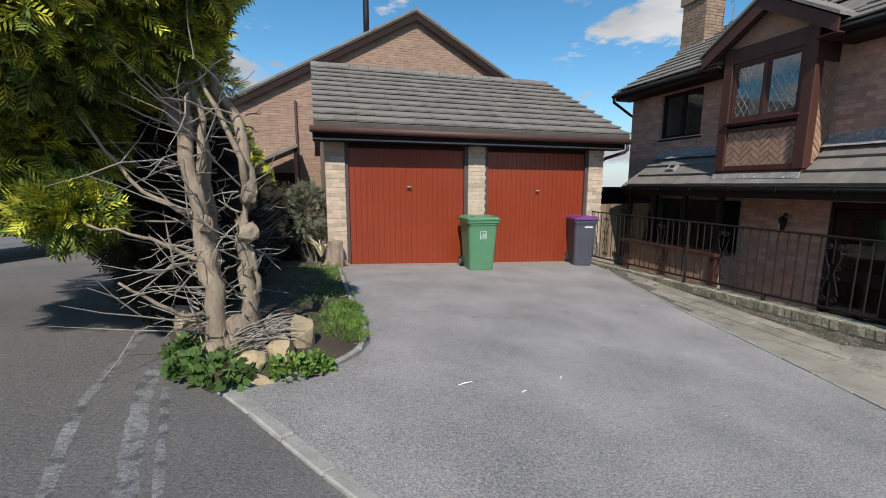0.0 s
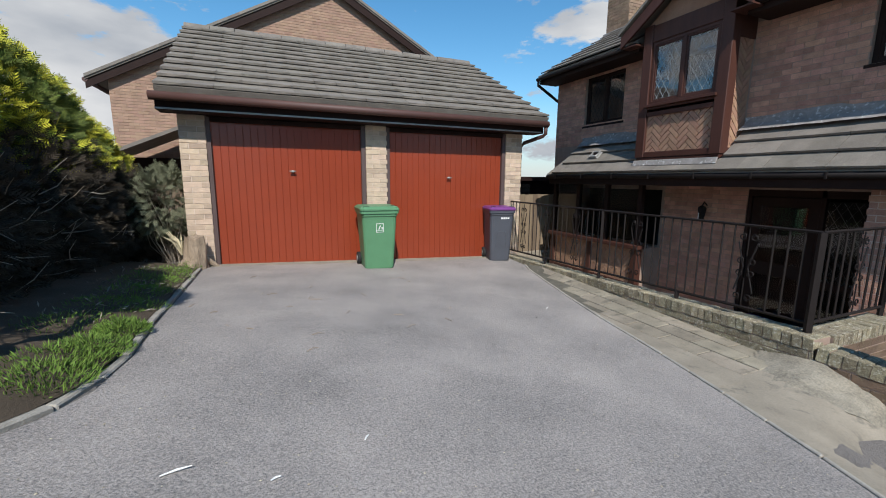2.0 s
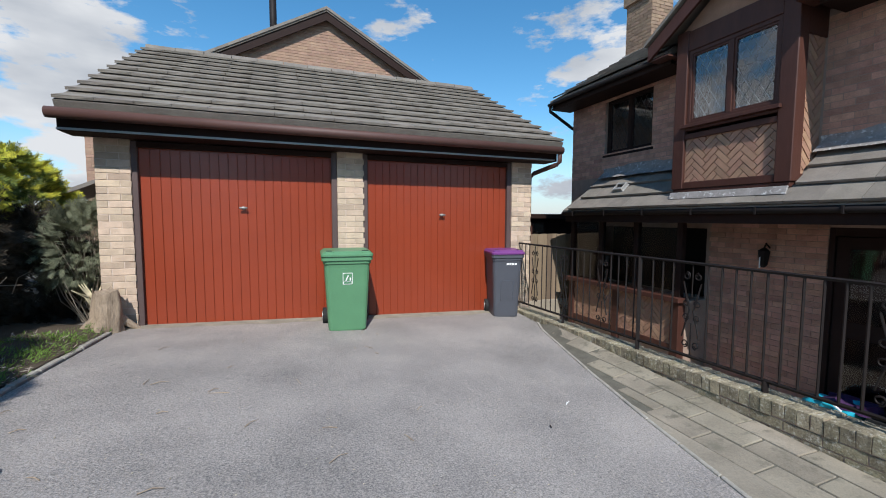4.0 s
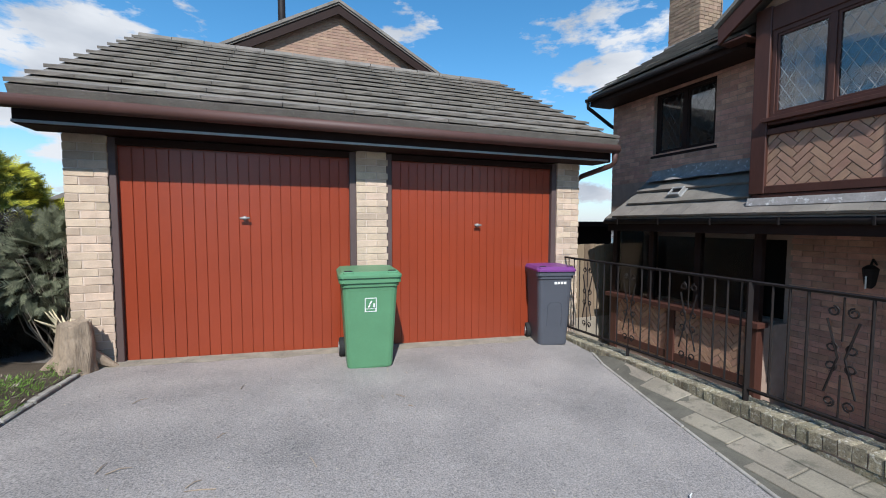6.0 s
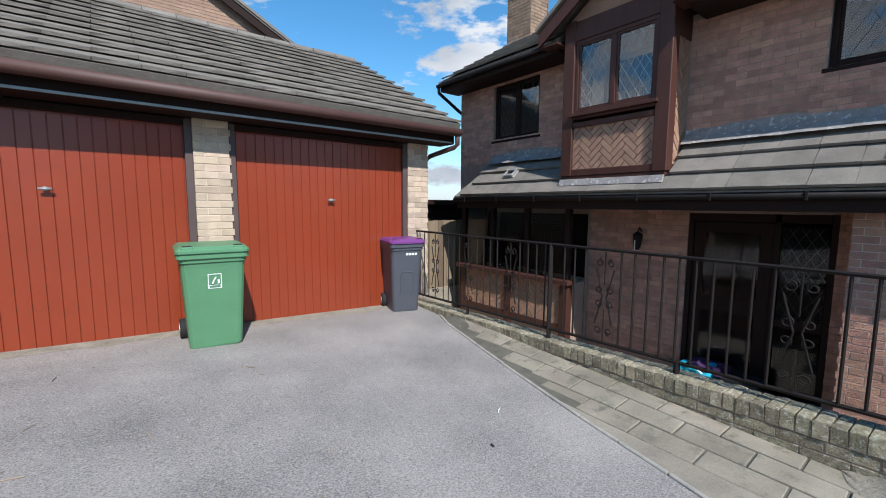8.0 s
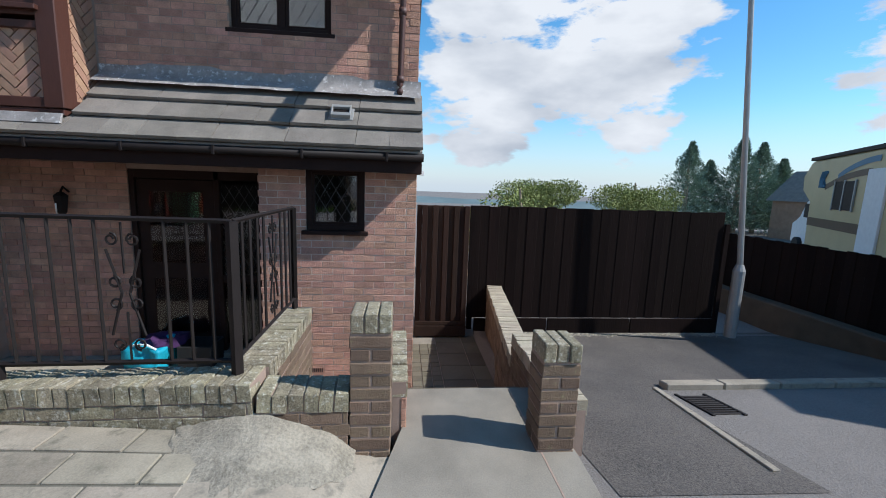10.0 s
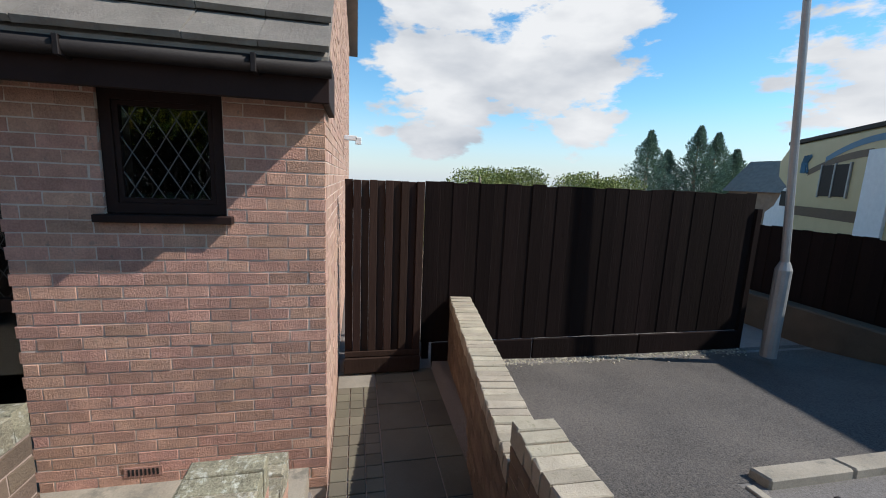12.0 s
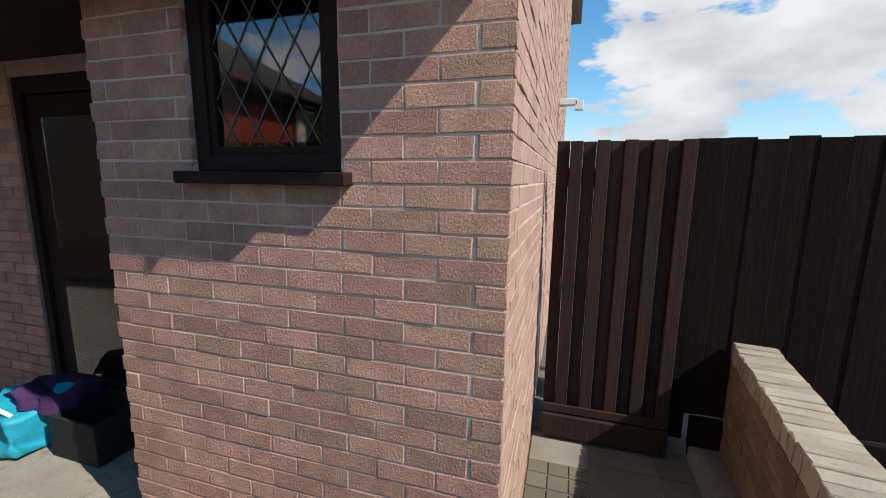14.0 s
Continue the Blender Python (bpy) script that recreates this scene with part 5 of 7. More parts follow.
tube(bm, [(0.03, zf, 0.605), (0.03, zf, 0.64)], 0.010, 5)
part("sticker_mark", bm, WHITE, gbody)
sb, sbody = wheelie_bin(pose(6.23, 8.36, lay(6.2, 8.25), 0, 0, -13), GREY_BIN, PURPLE, "dark grey plastic wheeled bin with a purple lid", w=0.47, d=0.56, h=0.98)
for i in range(4):
    box_part("label_bar", -0.02 + i * 0.04, 0.01 + i * 0.04, front_of(0.47, 0.56, 0.98, 0.78) - 0.004, front_of(0.47, 0.56, 0.98, 0.78) + 0.01, 0.765, 0.795, WHITE, sbody, "", 0)
bm = bmesh.new()
pts = [(-0.09, 0.25), (-0.09, 0.50), (-0.06, 0.54), (0.06, 0.54), (0.09, 0.50), (0.09, 0.25)]
tube(bm, [(x, front_of(0.47, 0.56, 0.98, z), z) for x, z in pts], 0.006, 5)
part("moulded_rib", bm, GREY_BIN, sbody)


# ---- fences ----
def boards(parent, ax, at, u0, u1, z0, ztop, w, material, proud=0.012):
    """Upright boards side by side; ax x: the fence stands at x = at and runs along y."""
    n = max(1, round((u1 - u0) / w))
    step = (u1 - u0) / n
    for i in range(n):
        lap = -0.007 if i % 2 else 0.002
        a, b = u0 + i * step + lap, u0 + (i + 1) * step - lap
        o = proud * (i % 2) + random.uniform(0, 0.004)
        zt = ztop + random.uniform(-0.012, 0.012)
        if ax == "x":
            box_part("board", at - o, at - o + 0.02, a, b, z0, zt, material, parent, "", 0.003)
        else:
            box_part("board", a, b, at - o, at - o + 0.02, z0, zt, material, parent, "", 0.003)


gate = thing("side_gate", "dark stained boarded garden gate between house and fence", "gate")
n = 10
for i in range(n):
    y0 = 1.74 + i * 0.079
    box_part("board", 10.27 if i % 2 else 10.235, 10.30, y0 + 0.001, y0 + 0.078, -1.06, 0.78 + random.uniform(-0.01, 0.01), GATE_WOOD, gate, "", 0.004)
box_part("frame_rail", 10.30, 10.34, 1.74, 2.53, 0.5, 0.62, GATE_WOOD, gate)
box_part("bottom_rail", 10.20, 10.30, 1.74, 2.53, -1.22, -1.06, GATE_WOOD, gate)
box_part("bottom_rail", 10.225, 10.24, 1.74, 2.53, -1.05, -0.99, GATE_WOOD, gate)
bm = bmesh.new()
tube(bm, [(10.22, 2.46, -0.08), (10.205, 2.46, -0.12), (10.205, 2.46, -0.2), (10.22, 2.46, -0.24)], 0.009, 6)
part("latch", bm, BLACK, gate, "black iron latch")
fence = thing("side_fence", "tall stained close-boarded wooden fence, shade darkened into its colour", "fence")
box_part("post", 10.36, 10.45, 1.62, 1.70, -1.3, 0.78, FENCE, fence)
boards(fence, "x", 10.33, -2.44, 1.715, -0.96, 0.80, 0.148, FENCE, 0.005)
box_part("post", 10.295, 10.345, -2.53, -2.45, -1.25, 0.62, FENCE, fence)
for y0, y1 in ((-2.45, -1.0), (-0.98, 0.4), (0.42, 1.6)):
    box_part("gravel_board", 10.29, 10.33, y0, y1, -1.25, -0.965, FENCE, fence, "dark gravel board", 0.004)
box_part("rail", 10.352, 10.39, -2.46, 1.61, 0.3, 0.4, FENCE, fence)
fence2 = thing("road_fence", "low stained wooden fence beyond the lamp post, shade darkened into its colour", "fence")
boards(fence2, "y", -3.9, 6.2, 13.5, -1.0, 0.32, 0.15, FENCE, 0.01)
# Soil colour on this wall stands in for the shade it lies in.
low2 = box_part("kerb_wall", 6.2, 13.5, -3.82, -3.55, -1.4, -0.72, SOIL, None, "", 0.02)
tagged(low2, "low wall at the foot of the fence, its shade put into a soil colour", "wall", kind="structure")
fence3 = thing("back_fence", "weathered pale boarded fence between garage and house", "fence")
boards(fence3, "y", 10.4, 6.9, 9.3, -0.9, 0.92, 0.12, PALE_FENCE, 0.014)
box_part("gravel_board", 6.9, 9.3, 10.36, 10.40, -1.2, -0.5, CONCRETE, fence3, "concrete gravel board")
shed = thing("garden_shed", "small dark timber shed behind the fence", "shed")
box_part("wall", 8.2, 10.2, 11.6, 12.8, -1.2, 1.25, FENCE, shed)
box_part("roof", 8.0, 10.4, 11.4, 13.0, 1.25, 1.36, TIMBER, shed)
box_part("window", 8.9, 9.2, 11.585, 11.60, 0.55, 1.15, GLASS, shed, "", 0)
box_part("door_panel", 8.5, 8.85, 11.57, 11.60, 0.3, 1.15, BAY_TIMBER, shed)

# ---- street on the far side ----
lamp = thing("street_lamp", "tall grey steel street lamp post", "lamp post")
bm = bmesh.new()
LP = (9.72, -2.27)
tube(bm, [(*LP, -1.05), (*LP, -0.02)], 0.082, 14)
tube(bm, [(*LP, -0.02), (*LP, 0.07)], [0.082, 0.05], 14)
part("base", bm, STEEL, lamp, "thicker base section", smooth=False)
bm = bmesh.new()
tube(bm, [(*LP, 0.05), (LP[0] + 0.08, LP[1] + 0.42, 4.4)], [0.042, 0.032], 12)
part("pole", bm, STEEL, lamp)
bm = bmesh.new()
tube(bm, [(LP[0] + 0.08, LP[1] + 0.42, 4.4), (LP[0] - 0.1, LP[1] + 0.6, 4.5), (LP[0] - 0.35, LP[1] + 0.9, 4.52)], [0.03, 0.05, 0.09], 10)
part("lamp_head", bm, STEEL, lamp)

rows = []
for i in range(40):
    y = -8.0 + i * 9.25 / 39
    rows.append([(x, y, land(x, y) + 0.006) for x in [7.80 + j * 0.125 for j in range(21)]])
tagged(sheet("side_road", rows, DARK_TARMAC), "dark smooth tarmac parking bay beside the fence", "road", kind="structure")
rows = []
for i in range(20):
    y = 0.26 + i * 1.28 / 19
    rows.append([(x, y, land(x, y) + 0.005) for x in [6.05 + j * 0.125 for j in range(15)]])
tagged(sheet("footway", rows, DARK_TARMAC), "dark tarmac footway beside the path wall", "pavement", kind="structure")
kerbs = thing("road_kerb", "row of grey concrete kerb stones beside the road", "kerb")
for i in range(9):
    y = 0.12 - i * 0.62
    bm = bmesh.new()
    for p in bm_box(bm, 7.72, 7.86, y - 0.61, y, -0.2, 0.065):
        p.co.z += land(p.co.x, p.co.y)
    part("kerb_stone", bm, CONCRETE, kerbs, "", 0.012)
for i in range(5):
    a, b = (7.76 - i * 0.3, 0.19 + i * 0.035), (7.76 - (i + 1) * 0.3, 0.19 + (i + 1) * 0.035)
    bm = bmesh.new()
    for p in bm_box(bm, 0, 1, 0, 1, -0.15, 0.02):
        xx, yy = a[0] + (b[0] - a[0]) * p.co.x * 0.98, a[1] + (b[1] - a[1]) * p.co.x + p.co.y * 0.06
        p.co = Vector((xx, yy, land(xx, yy) + p.co.z))
    part("edging_stone", bm, CONCRETE, kerbs, "", 0.005)
grate = thing("road_gully", "black iron road gully grate", "drain")
for i in range(9):
    x = 7.14 + i * 0.048
    bm = bmesh.new()
    for p in bm_box(bm, x, x + 0.026, -0.16, 0.10, -0.03, 0.012):
        p.co.z += land(p.co.x, p.co.y)
    part("grate_bar", bm, BLACK, grate, "", 0.003)
for y in (-0.19, 0.10):
    bm = bmesh.new()
    for p in bm_box(bm, 7.11, 7.60, y, y + 0.03, -0.03, 0.014):
        p.co.z += land(p.co.x, p.co.y)
    part("grate_frame", bm, BLACK, grate, "", 0.003)
verts, faces = [], []
rnd = random.Random(11)
for i in range(900):
    x, y, r = 10.26 - abs(rnd.gauss(0, 0.09)), rnd.uniform(-2.5, 1.35), rnd.uniform(0.005, 0.02)
    c = Vector((x, y, land(x, y) + r * 0.4 + 0.005))
    n = len(verts)
    for dx, dy, dz in ((1, 0, 0), (-1, 0, 0), (0, 1, 0), (0, -1, 0), (0, 0, 0.7), (0, 0, -0.7)):
        verts.append(c + Vector((dx, dy, dz)) * r * rnd.uniform(0.7, 1.2))
    faces += [tuple(n + k for k in f) for f in ((0, 2, 4), (2, 1, 4), (1, 3, 4), (3, 0, 4), (2, 0, 5), (1, 2, 5), (3, 1, 5), (0, 3, 5))]
GRAVEL = mat("gravel", (0.36, 0.32, 0.24), 0.9, var=0.2, scale=9, spread=0.35, bump=0.2)
tagged(pydata("gravel", verts, faces, GRAVEL), "pale loose gravel and weeds along the fence foot", "gravel", kind="stuff")

# motorhome behind the far fence
van = thing("motorhome", "cream motorhome with brown and blue stripes parked beyond the fence", "motorhome", at=pose(12.0, -8.4, -1.15, 0, 0, 0))
VD = Matrix.Rotation(math.atan2(-4.0, 6.5), 4, "Z")
van.matrix_basis = Matrix.Translation((10.7, -6.75, -0.95)) @ VD
bm = bmesh.new()
prof = [(0.0, 0.55), (6.2, 0.55), (6.2, 1.95), (7.1, 2.25), (7.2, 2.75), (6.6, 3.18), (0.0, 3.22)]
e = [[bm.verts.new((x, y, z)) for x, z in prof] for y in (0.0, -2.2)]
bm.faces.new(e[0]), bm.faces.new(e[1][::-1])
for i in range(7):
    bm.faces.new((e[0][i], e[1][i], e[1][(i + 1) % 7], e[0][(i + 1) % 7]))
vb = part("body", bm, CREAM, van, "", 0.05)
box_part("roof_edge", -0.05, 6.7, -2.22, 0.02, 3.20, 3.30, BLACK, van, "dark roof edge")
bm = bmesh.new()
prof = [(6.2, 0.45), (8.2, 0.5), (8.2, 1.15), (7.5, 1.35), (7.0, 1.95), (6.2, 1.95)]
e = [[bm.verts.new((x, y, z)) for x, z in prof] for y in (-0.15, -2.05)]
bm.faces.new(e[0]), bm.faces.new(e[1][::-1])
for i in range(6):
    bm.faces.new((e[0][i], e[1][i], e[1][(i + 1) % 6], e[0][(i + 1) % 6]))
part("cab", bm, WHITE, van, "white cab", 0.03)
box_part("cab_window", 6.35, 7.0, -0.14, -0.10, 1.4, 1.85, BLACK, van, "dark cab window")
box_part("side_window", 3.2, 4.45, -0.01, 0.03, 1.75, 2.5, BLACK, van, "dark side window")
for x in (3.16, 3.8, 4.42):
    box_part("window_frame", x, x + 0.06, 0.005, 0.045, 1.72, 2.53, STEEL, van)
box_part("door", 1.7, 2.6, -0.01, 0.05, 0.8, 2.75, WHITE, van, "open white habitation door", 0.01)
BROWN_STRIPE = mat("brown_stripe", (0.10, 0.06, 0.035), 0.5, var=0.1)
BLUE_STRIPE = mat("blue_stripe", (0.07, 0.17, 0.26), 0.5, var=0.1)
for z0, z1, x0, x1, mt in ((2.62, 2.78, 2.5, 5.2, BROWN_STRIPE), (2.92, 3.06, 2.2, 4.4, BLUE_STRIPE), (1.2, 1.45, 2.6, 6.2, BROWN_STRIPE)):
    rows = []
    for k in (0, 1):
        rows.append([(x0 + (x1 - x0) * i / 14, 0.012, (z0 if k == 0 else z1) - 0.35 * (i / 14) ** 2 * (z1 > 2)) for i in range(15)])
    sheet("stripe", rows, mt, van)
for k in range(3):
    bm = bmesh.new()
    tube(bm, [(5.2 + 0.18 * k, 0.012, 2.35), (5.35 + 0.1 * k, 0.012, 2.62), (5.15 + 0.15 * k, 0.012, 2.8)], 0.05, 5)
    part("printed_mark", bm, BLUE_STRIPE, van)
for x in (1.2, 7.2):
    bm = bmesh.new()
    tube(bm, [(x, -0.25, 0.36), (x, -0.02, 0.36)], 0.36, 18)
    part("wheel", bm, RUBBER, van)
far_house = thing("far_garage", "small distant building with a grey tiled roof", "building")
box_part("wall", 22.5, 26.5, -21.9, -18.9, -2, 0.9, ORANGE_WALL, far_house)
bm = bmesh.new()
e = [[bm.verts.new((x, y, z)) for y, z in ((-22.1, 0.85), (-18.7, 0.85), (-20.4, 2.6))] for x in (22.2, 26.8)]
bm.faces.new(e[0]), bm.faces.new(e[1][::-1])
for i in range(3):
    bm.faces.new((e[0][i], e[1][i], e[1][(i + 1) % 3], e[0][(i + 1) % 3]))
part("roof", bm, TILE, far_house)

# ---- neighbouring house behind the garage ----
nb = thing("neighbour_house", "orange-brown brick gabled house behind the garage", "house")
NY = 15.0
bm = bmesh.new()
v = [bm.verts.new((x, y, z)) for y in (NY, 23.0) for x, z in ((-1.05, -1.0), (9.85, -1.0), (9.85, 3.70), (4.4, 6.66), (-1.05, 3.70))]
bm.faces.new(v[:5]), bm.faces.new(v[5:][::-1])
for i in range(5):
    bm.faces.new((v[i], v[(i + 1) % 5], v[5 + (i + 1) % 5], v[5 + i]))
nwall = part("wall", bm, mat("pink_mortar", (0.37, 0.26, 0.19), 0.95, var=0.15, scale=6), nb)
runs = [(u, w, z) for u, w, z in bond(-1.05, 9.85, 1.2, 6.6, []) if z + 0.075 < 6.66 - 0.543 * max(abs(u - 4.4), abs(u + w - 4.4))]
lay_bricks(nwall, FACE_SOUTH(NY - 0.008), runs, ORANGE_WALL, parts=False)
for s, xe in ((-1, -1.45), (1, 10.25)):
    bm = bmesh.new()
    q = [(4.4, 6.86), (xe, 3.66), (xe, 3.56), (4.4, 6.76)]
    e = [[bm.verts.new((x, y, z)) for x, z in q] for y in (NY - 0.22, 23.2)]
    bm.faces.new(e[0]), bm.faces.new(e[1][::-1])
    for i in range(4):
        bm.faces.new((e[0][i], e[1][i], e[1][(i + 1) % 4], e[0][(i + 1) % 4]))
    part("roof", bm, TILE, nb, "grey tiled roof slope")
    bm = bmesh.new()
    q = [(4.4, 6.75), (xe, 3.56), (xe, 3.36), (4.4, 6.54)]
    e = [[bm.verts.new((x, y, z)) for x, z in q] for y in (NY - 0.19, NY - 0.15)]
    bm.faces.new(e[0]), bm.faces.new(e[1][::-1])
    for i in range(4):
        bm.faces.new((e[0][i], e[1][i], e[1][(i + 1) % 4], e[0][(i + 1) % 4]))
    part("bargeboard", bm, TIMBER, nb, "dark brown bargeboard")
    for k in range(22):
        t0 = k / 22
        x, z = 4.4 + (xe - 4.4) * t0, 6.87 - 3.2 * t0
        dx = (xe - 4.4) / 22
        bm = bmesh.new()
        bm_box(bm, min(x, x + dx), max(x, x + dx), NY - 0.25, NY - 0.02, z - 0.07, z + 0.012)
        for p in bm.verts:
            p.co.z -= abs(p.co.x - x) * 0.547
        part("verge_tile", bm, TILE, nb, "", 0.006)
bm = bmesh.new()
tube(bm, [(3.05, 16.6, 5.6), (3.05, 16.6, 8.4)], 0.10, 14)
part("flue", bm, BLACK, nb, "black metal flue pipe", smooth=True)
bm = bmesh.new()
tube(bm, [(-1.45, NY - 0.2, 3.56), (-1.45, 22.0, 3.56)], 0.06, 8)
tube(bm, [(0.66, NY - 0.06, 3.9), (0.66, NY - 0.06, 0.2)], 0.04, 8)
part("downpipe", bm, GUTTER, nb)
porch2 = thing("lean_to_porch", "small grey tiled lean-to porch on the neighbouring house", "porch")
bm = bmesh.new()
e = [[bm.verts.new((x, y, z)) for x, z in ((-1.0, 1.72), (0.72, 2.50), (0.72, 2.42), (-1.0, 1.64))] for y in (13.4, 14.8)]
bm.faces.new(e[0]), bm.faces.new(e[1][::-1])
for i in range(4):
    bm.faces.new((e[0][i], e[1][i], e[1][(i + 1) % 4], e[0][(i + 1) % 4]))
part("roof", bm, TILE, porch2)
box_part("post", -0.9, -0.8, 13.5, 13.6, -0.6, 1.68, TIMBER, porch2)
box_part("post", 0.6, 0.7, 13.5, 13.6, -0.6, 2.42, TIMBER, porch2)
box_part("back_panel", -0.8, 0.6, 14.7, 14.75, -0.6, 1.75, TIMBER, porch2)
box_part("screen", -0.8, 0.6, 13.52, 13.56, -0.6, 1.3, PALE_FENCE, porch2)

# ---- garage brickwork ----
piers = [o for o in garage.children if o.name.startswith("pier")]
for pier, (a, b) in zip(piers, ((1.30, 1.62), (3.85, 4.19), (6.46, 6.80))):
    lay_bricks(pier, FACE_SOUTH(GF), bond(a, b, -0.35, 2.10, [], zref=2.10, header_low=pier != piers[1]), BUFF, parts=True)
sides = [o for o in garage.children if o.name.startswith("side_wall")]
lay_bricks(sides[1], Matrix(((0, -1, 0, 6.80), (1, 0, 0, 0), (0, 0, 1, 0), (0, 0, 0, 1))), bond(GF, 13.9, -0.35, 2.3, [], zref=2.10), BUFF, parts=False)

# ---- conifer, hedge, bed ----
rng = np.random.default_rng(4)


def spray(n_pairs=5, length=0.16):
    """A flat feathery shoot: a stem with side leaflets that taper to a tip."""
    vs, fs = [], []

    def blade(p, d, ln, w):
        d = d / np.linalg.norm(d)
        s = np.array((-d[1], d[0], 0.0))
        n = len(vs)
        vs.extend([p - s * w * 0.3, p + d * ln * 0.45 - s * w, p + d * ln, p + d * ln * 0.45 + s * w])
        fs.append((n, n + 1, n + 2, n + 3))

    blade(np.array((0.0, 0, 0)), np.array((1.0, 0, 0)), length, 0.006)
    for k in range(n_pairs):
        t = (k + 0.6) / (n_pairs + 0.6)
        for s in (-1, 1):
            a = radians(38) * s
            blade(np.array((t * length, 0, 0)), np.array((math.cos(a), math.sin(a), 0.12 * s)), length * 0.55 * (1.05 - 0.6 * t), 0.0065)
    return np.array(vs), fs


SPRAY_V, SPRAY_F = spray()


def foliage(name, places, outs, sizes, material, parent, label="", vs=SPRAY_V, fs=SPRAY_F, droop=0.2, wild=0.7):
    """One mesh of many shoots, each pointing roughly outwards."""
    n = len(places)
    d = outs + rng.normal(0, wild, (n, 3)) * 0.6
    d[:, 2] -= droop * rng.random(n)
    d /= np.linalg.norm(d, axis=1)[:, None]
    ref = rng.normal(0, 1, (n, 3))
    s = np.cross(d, ref)
    s /= np.linalg.norm(s, axis=1)[:, None] + 1e-9
    u = np.cross(d, s)
    base = vs[None, :, :] * sizes[:, None, None]
    pts = places[:, None, :] + base[:, :, 0:1] * d[:, None, :] + base[:, :, 1:2] * s[:, None, :] + base[:, :, 2:3] * u[:, None, :]
    pts = pts.reshape(-1, 3)
    k = len(vs)
    f = np.array(fs)
    faces = (f[None, :, :] + (np.arange(n) * k)[:, None, None]).reshape(-1, 4)
    me = bpy.data.meshes.new(name)
    me.vertices.add(len(pts))
    me.vertices.foreach_set("co", pts.ravel())
    me.loops.add(faces.size)
    me.loops.foreach_set("vertex_index", faces.ravel())
    me.polygons.add(len(faces))
    me.polygons.foreach_set("loop_start", np.arange(0, faces.size, 4))
    me.update()
    me.validate()
    me.materials.append(material)
    ob = new(name, me)
    ob.parent = parent
    if label:
        ob["label"] = label
    return ob


def shell(centre, radii, n, inner=0.75, zmin=-9, keep=None):
    """Places on and a little under the skin of a lumpy ellipsoid."""
    p = rng.normal(0, 1, (n, 3))
    p /= np.linalg.norm(p, axis=1)[:, None]
    lump = np.array([noise.noise(Vector(q) * 2.3 + Vector(centre)) + 0.6 * noise.noise(Vector(q) * 6.1 + Vector(centre)) for q in p])
    depth = inner + (1 - inner) * np.sqrt(rng.random(n))
    q = p * (depth * (1 + 0.20 * lump))[:, None] * np.array(radii) + np.array(centre)
    o = p / np.array(radii)
    o /= np.linalg.norm(o, axis=1)[:, None]
    ok = q[:, 2] > zmin
    if keep is not None:
        ok &= keep(q)
    return q[ok], o[ok]


def crown(parent, blobs, size, material, label, **kw):
    ps, os_ = zip(*[shell(*b) for b in blobs])
    ps, os_ = np.concatenate(ps), np.concatenate(os_)
    return foliage("crown", ps, os_, size * rng.uniform(0.7, 1.35, len(ps)), material, parent, label, **kw)


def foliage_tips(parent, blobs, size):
    """Golden shoots with sunlight in their colour, thickest where the crown faces up."""
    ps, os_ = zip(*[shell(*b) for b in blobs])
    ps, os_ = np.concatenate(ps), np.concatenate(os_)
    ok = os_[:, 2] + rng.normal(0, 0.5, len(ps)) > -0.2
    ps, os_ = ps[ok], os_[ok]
    tips = foliage("young_growth", ps, os_, size * rng.uniform(0.6, 1.2, len(ps)), SUNLIT_GOLD, parent, "yellow-green shoots with sunlight put into their colour")
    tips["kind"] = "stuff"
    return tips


tree = thing("conifer_tree", "overgrown yellow-green conifer with bare pale trunks beneath", "tree")


def bough(name, pts, r0, r1, parent, wobble=0.02, sides=9, label=""):
    """A tapered, slightly crooked limb through points."""
    out, rs = [], []
    for i in range(len(pts) - 1):
        a, b = Vector(pts[i]), Vector(pts[i + 1])
        for k in range(5):
            t = k / 5
            out.append(a.lerp(b, t) + Vector(rng.normal(0, wobble, 3)) * (1 if i + k else 0))
    out.append(Vector(pts[-1]))
    n = len(out)
    for i in range(n):
        rs.append((r0 + (r1 - r0) * i / (n - 1)) * rng.uniform(0.88, 1.12))
    bm = bmesh.new()
    tube(bm, out, rs, sides)
    return part(name, bm, BARK, parent, label, smooth=True)


t1 = bough("trunk", [(0.53, 3.95, 0.30), (0.52, 3.92, 0.8), (0.50, 3.9, 1.15), (0.46, 3.9, 1.55), (0.30, 4.0, 2.1), (0.15, 4.1, 2.9)], 0.064, 0.026, tree, 0.012)
t2 = bough("trunk", [(0.66, 4.12, 0.30), (0.70, 4.0, 0.7), (0.69, 3.95, 1.05), (0.76, 3.97, 1.4), (0.72, 4.0, 1.75), (0.52, 4.05, 2.15)], 0.060, 0.02, tree, 0.016)
bough("trunk", [(0.40, 4.45, 0.30), (0.42, 4.4, 1.0), (0.45, 4.4, 1.7), (0.25, 4.5, 2.3)], 0.05, 0.03, tree, 0.02)
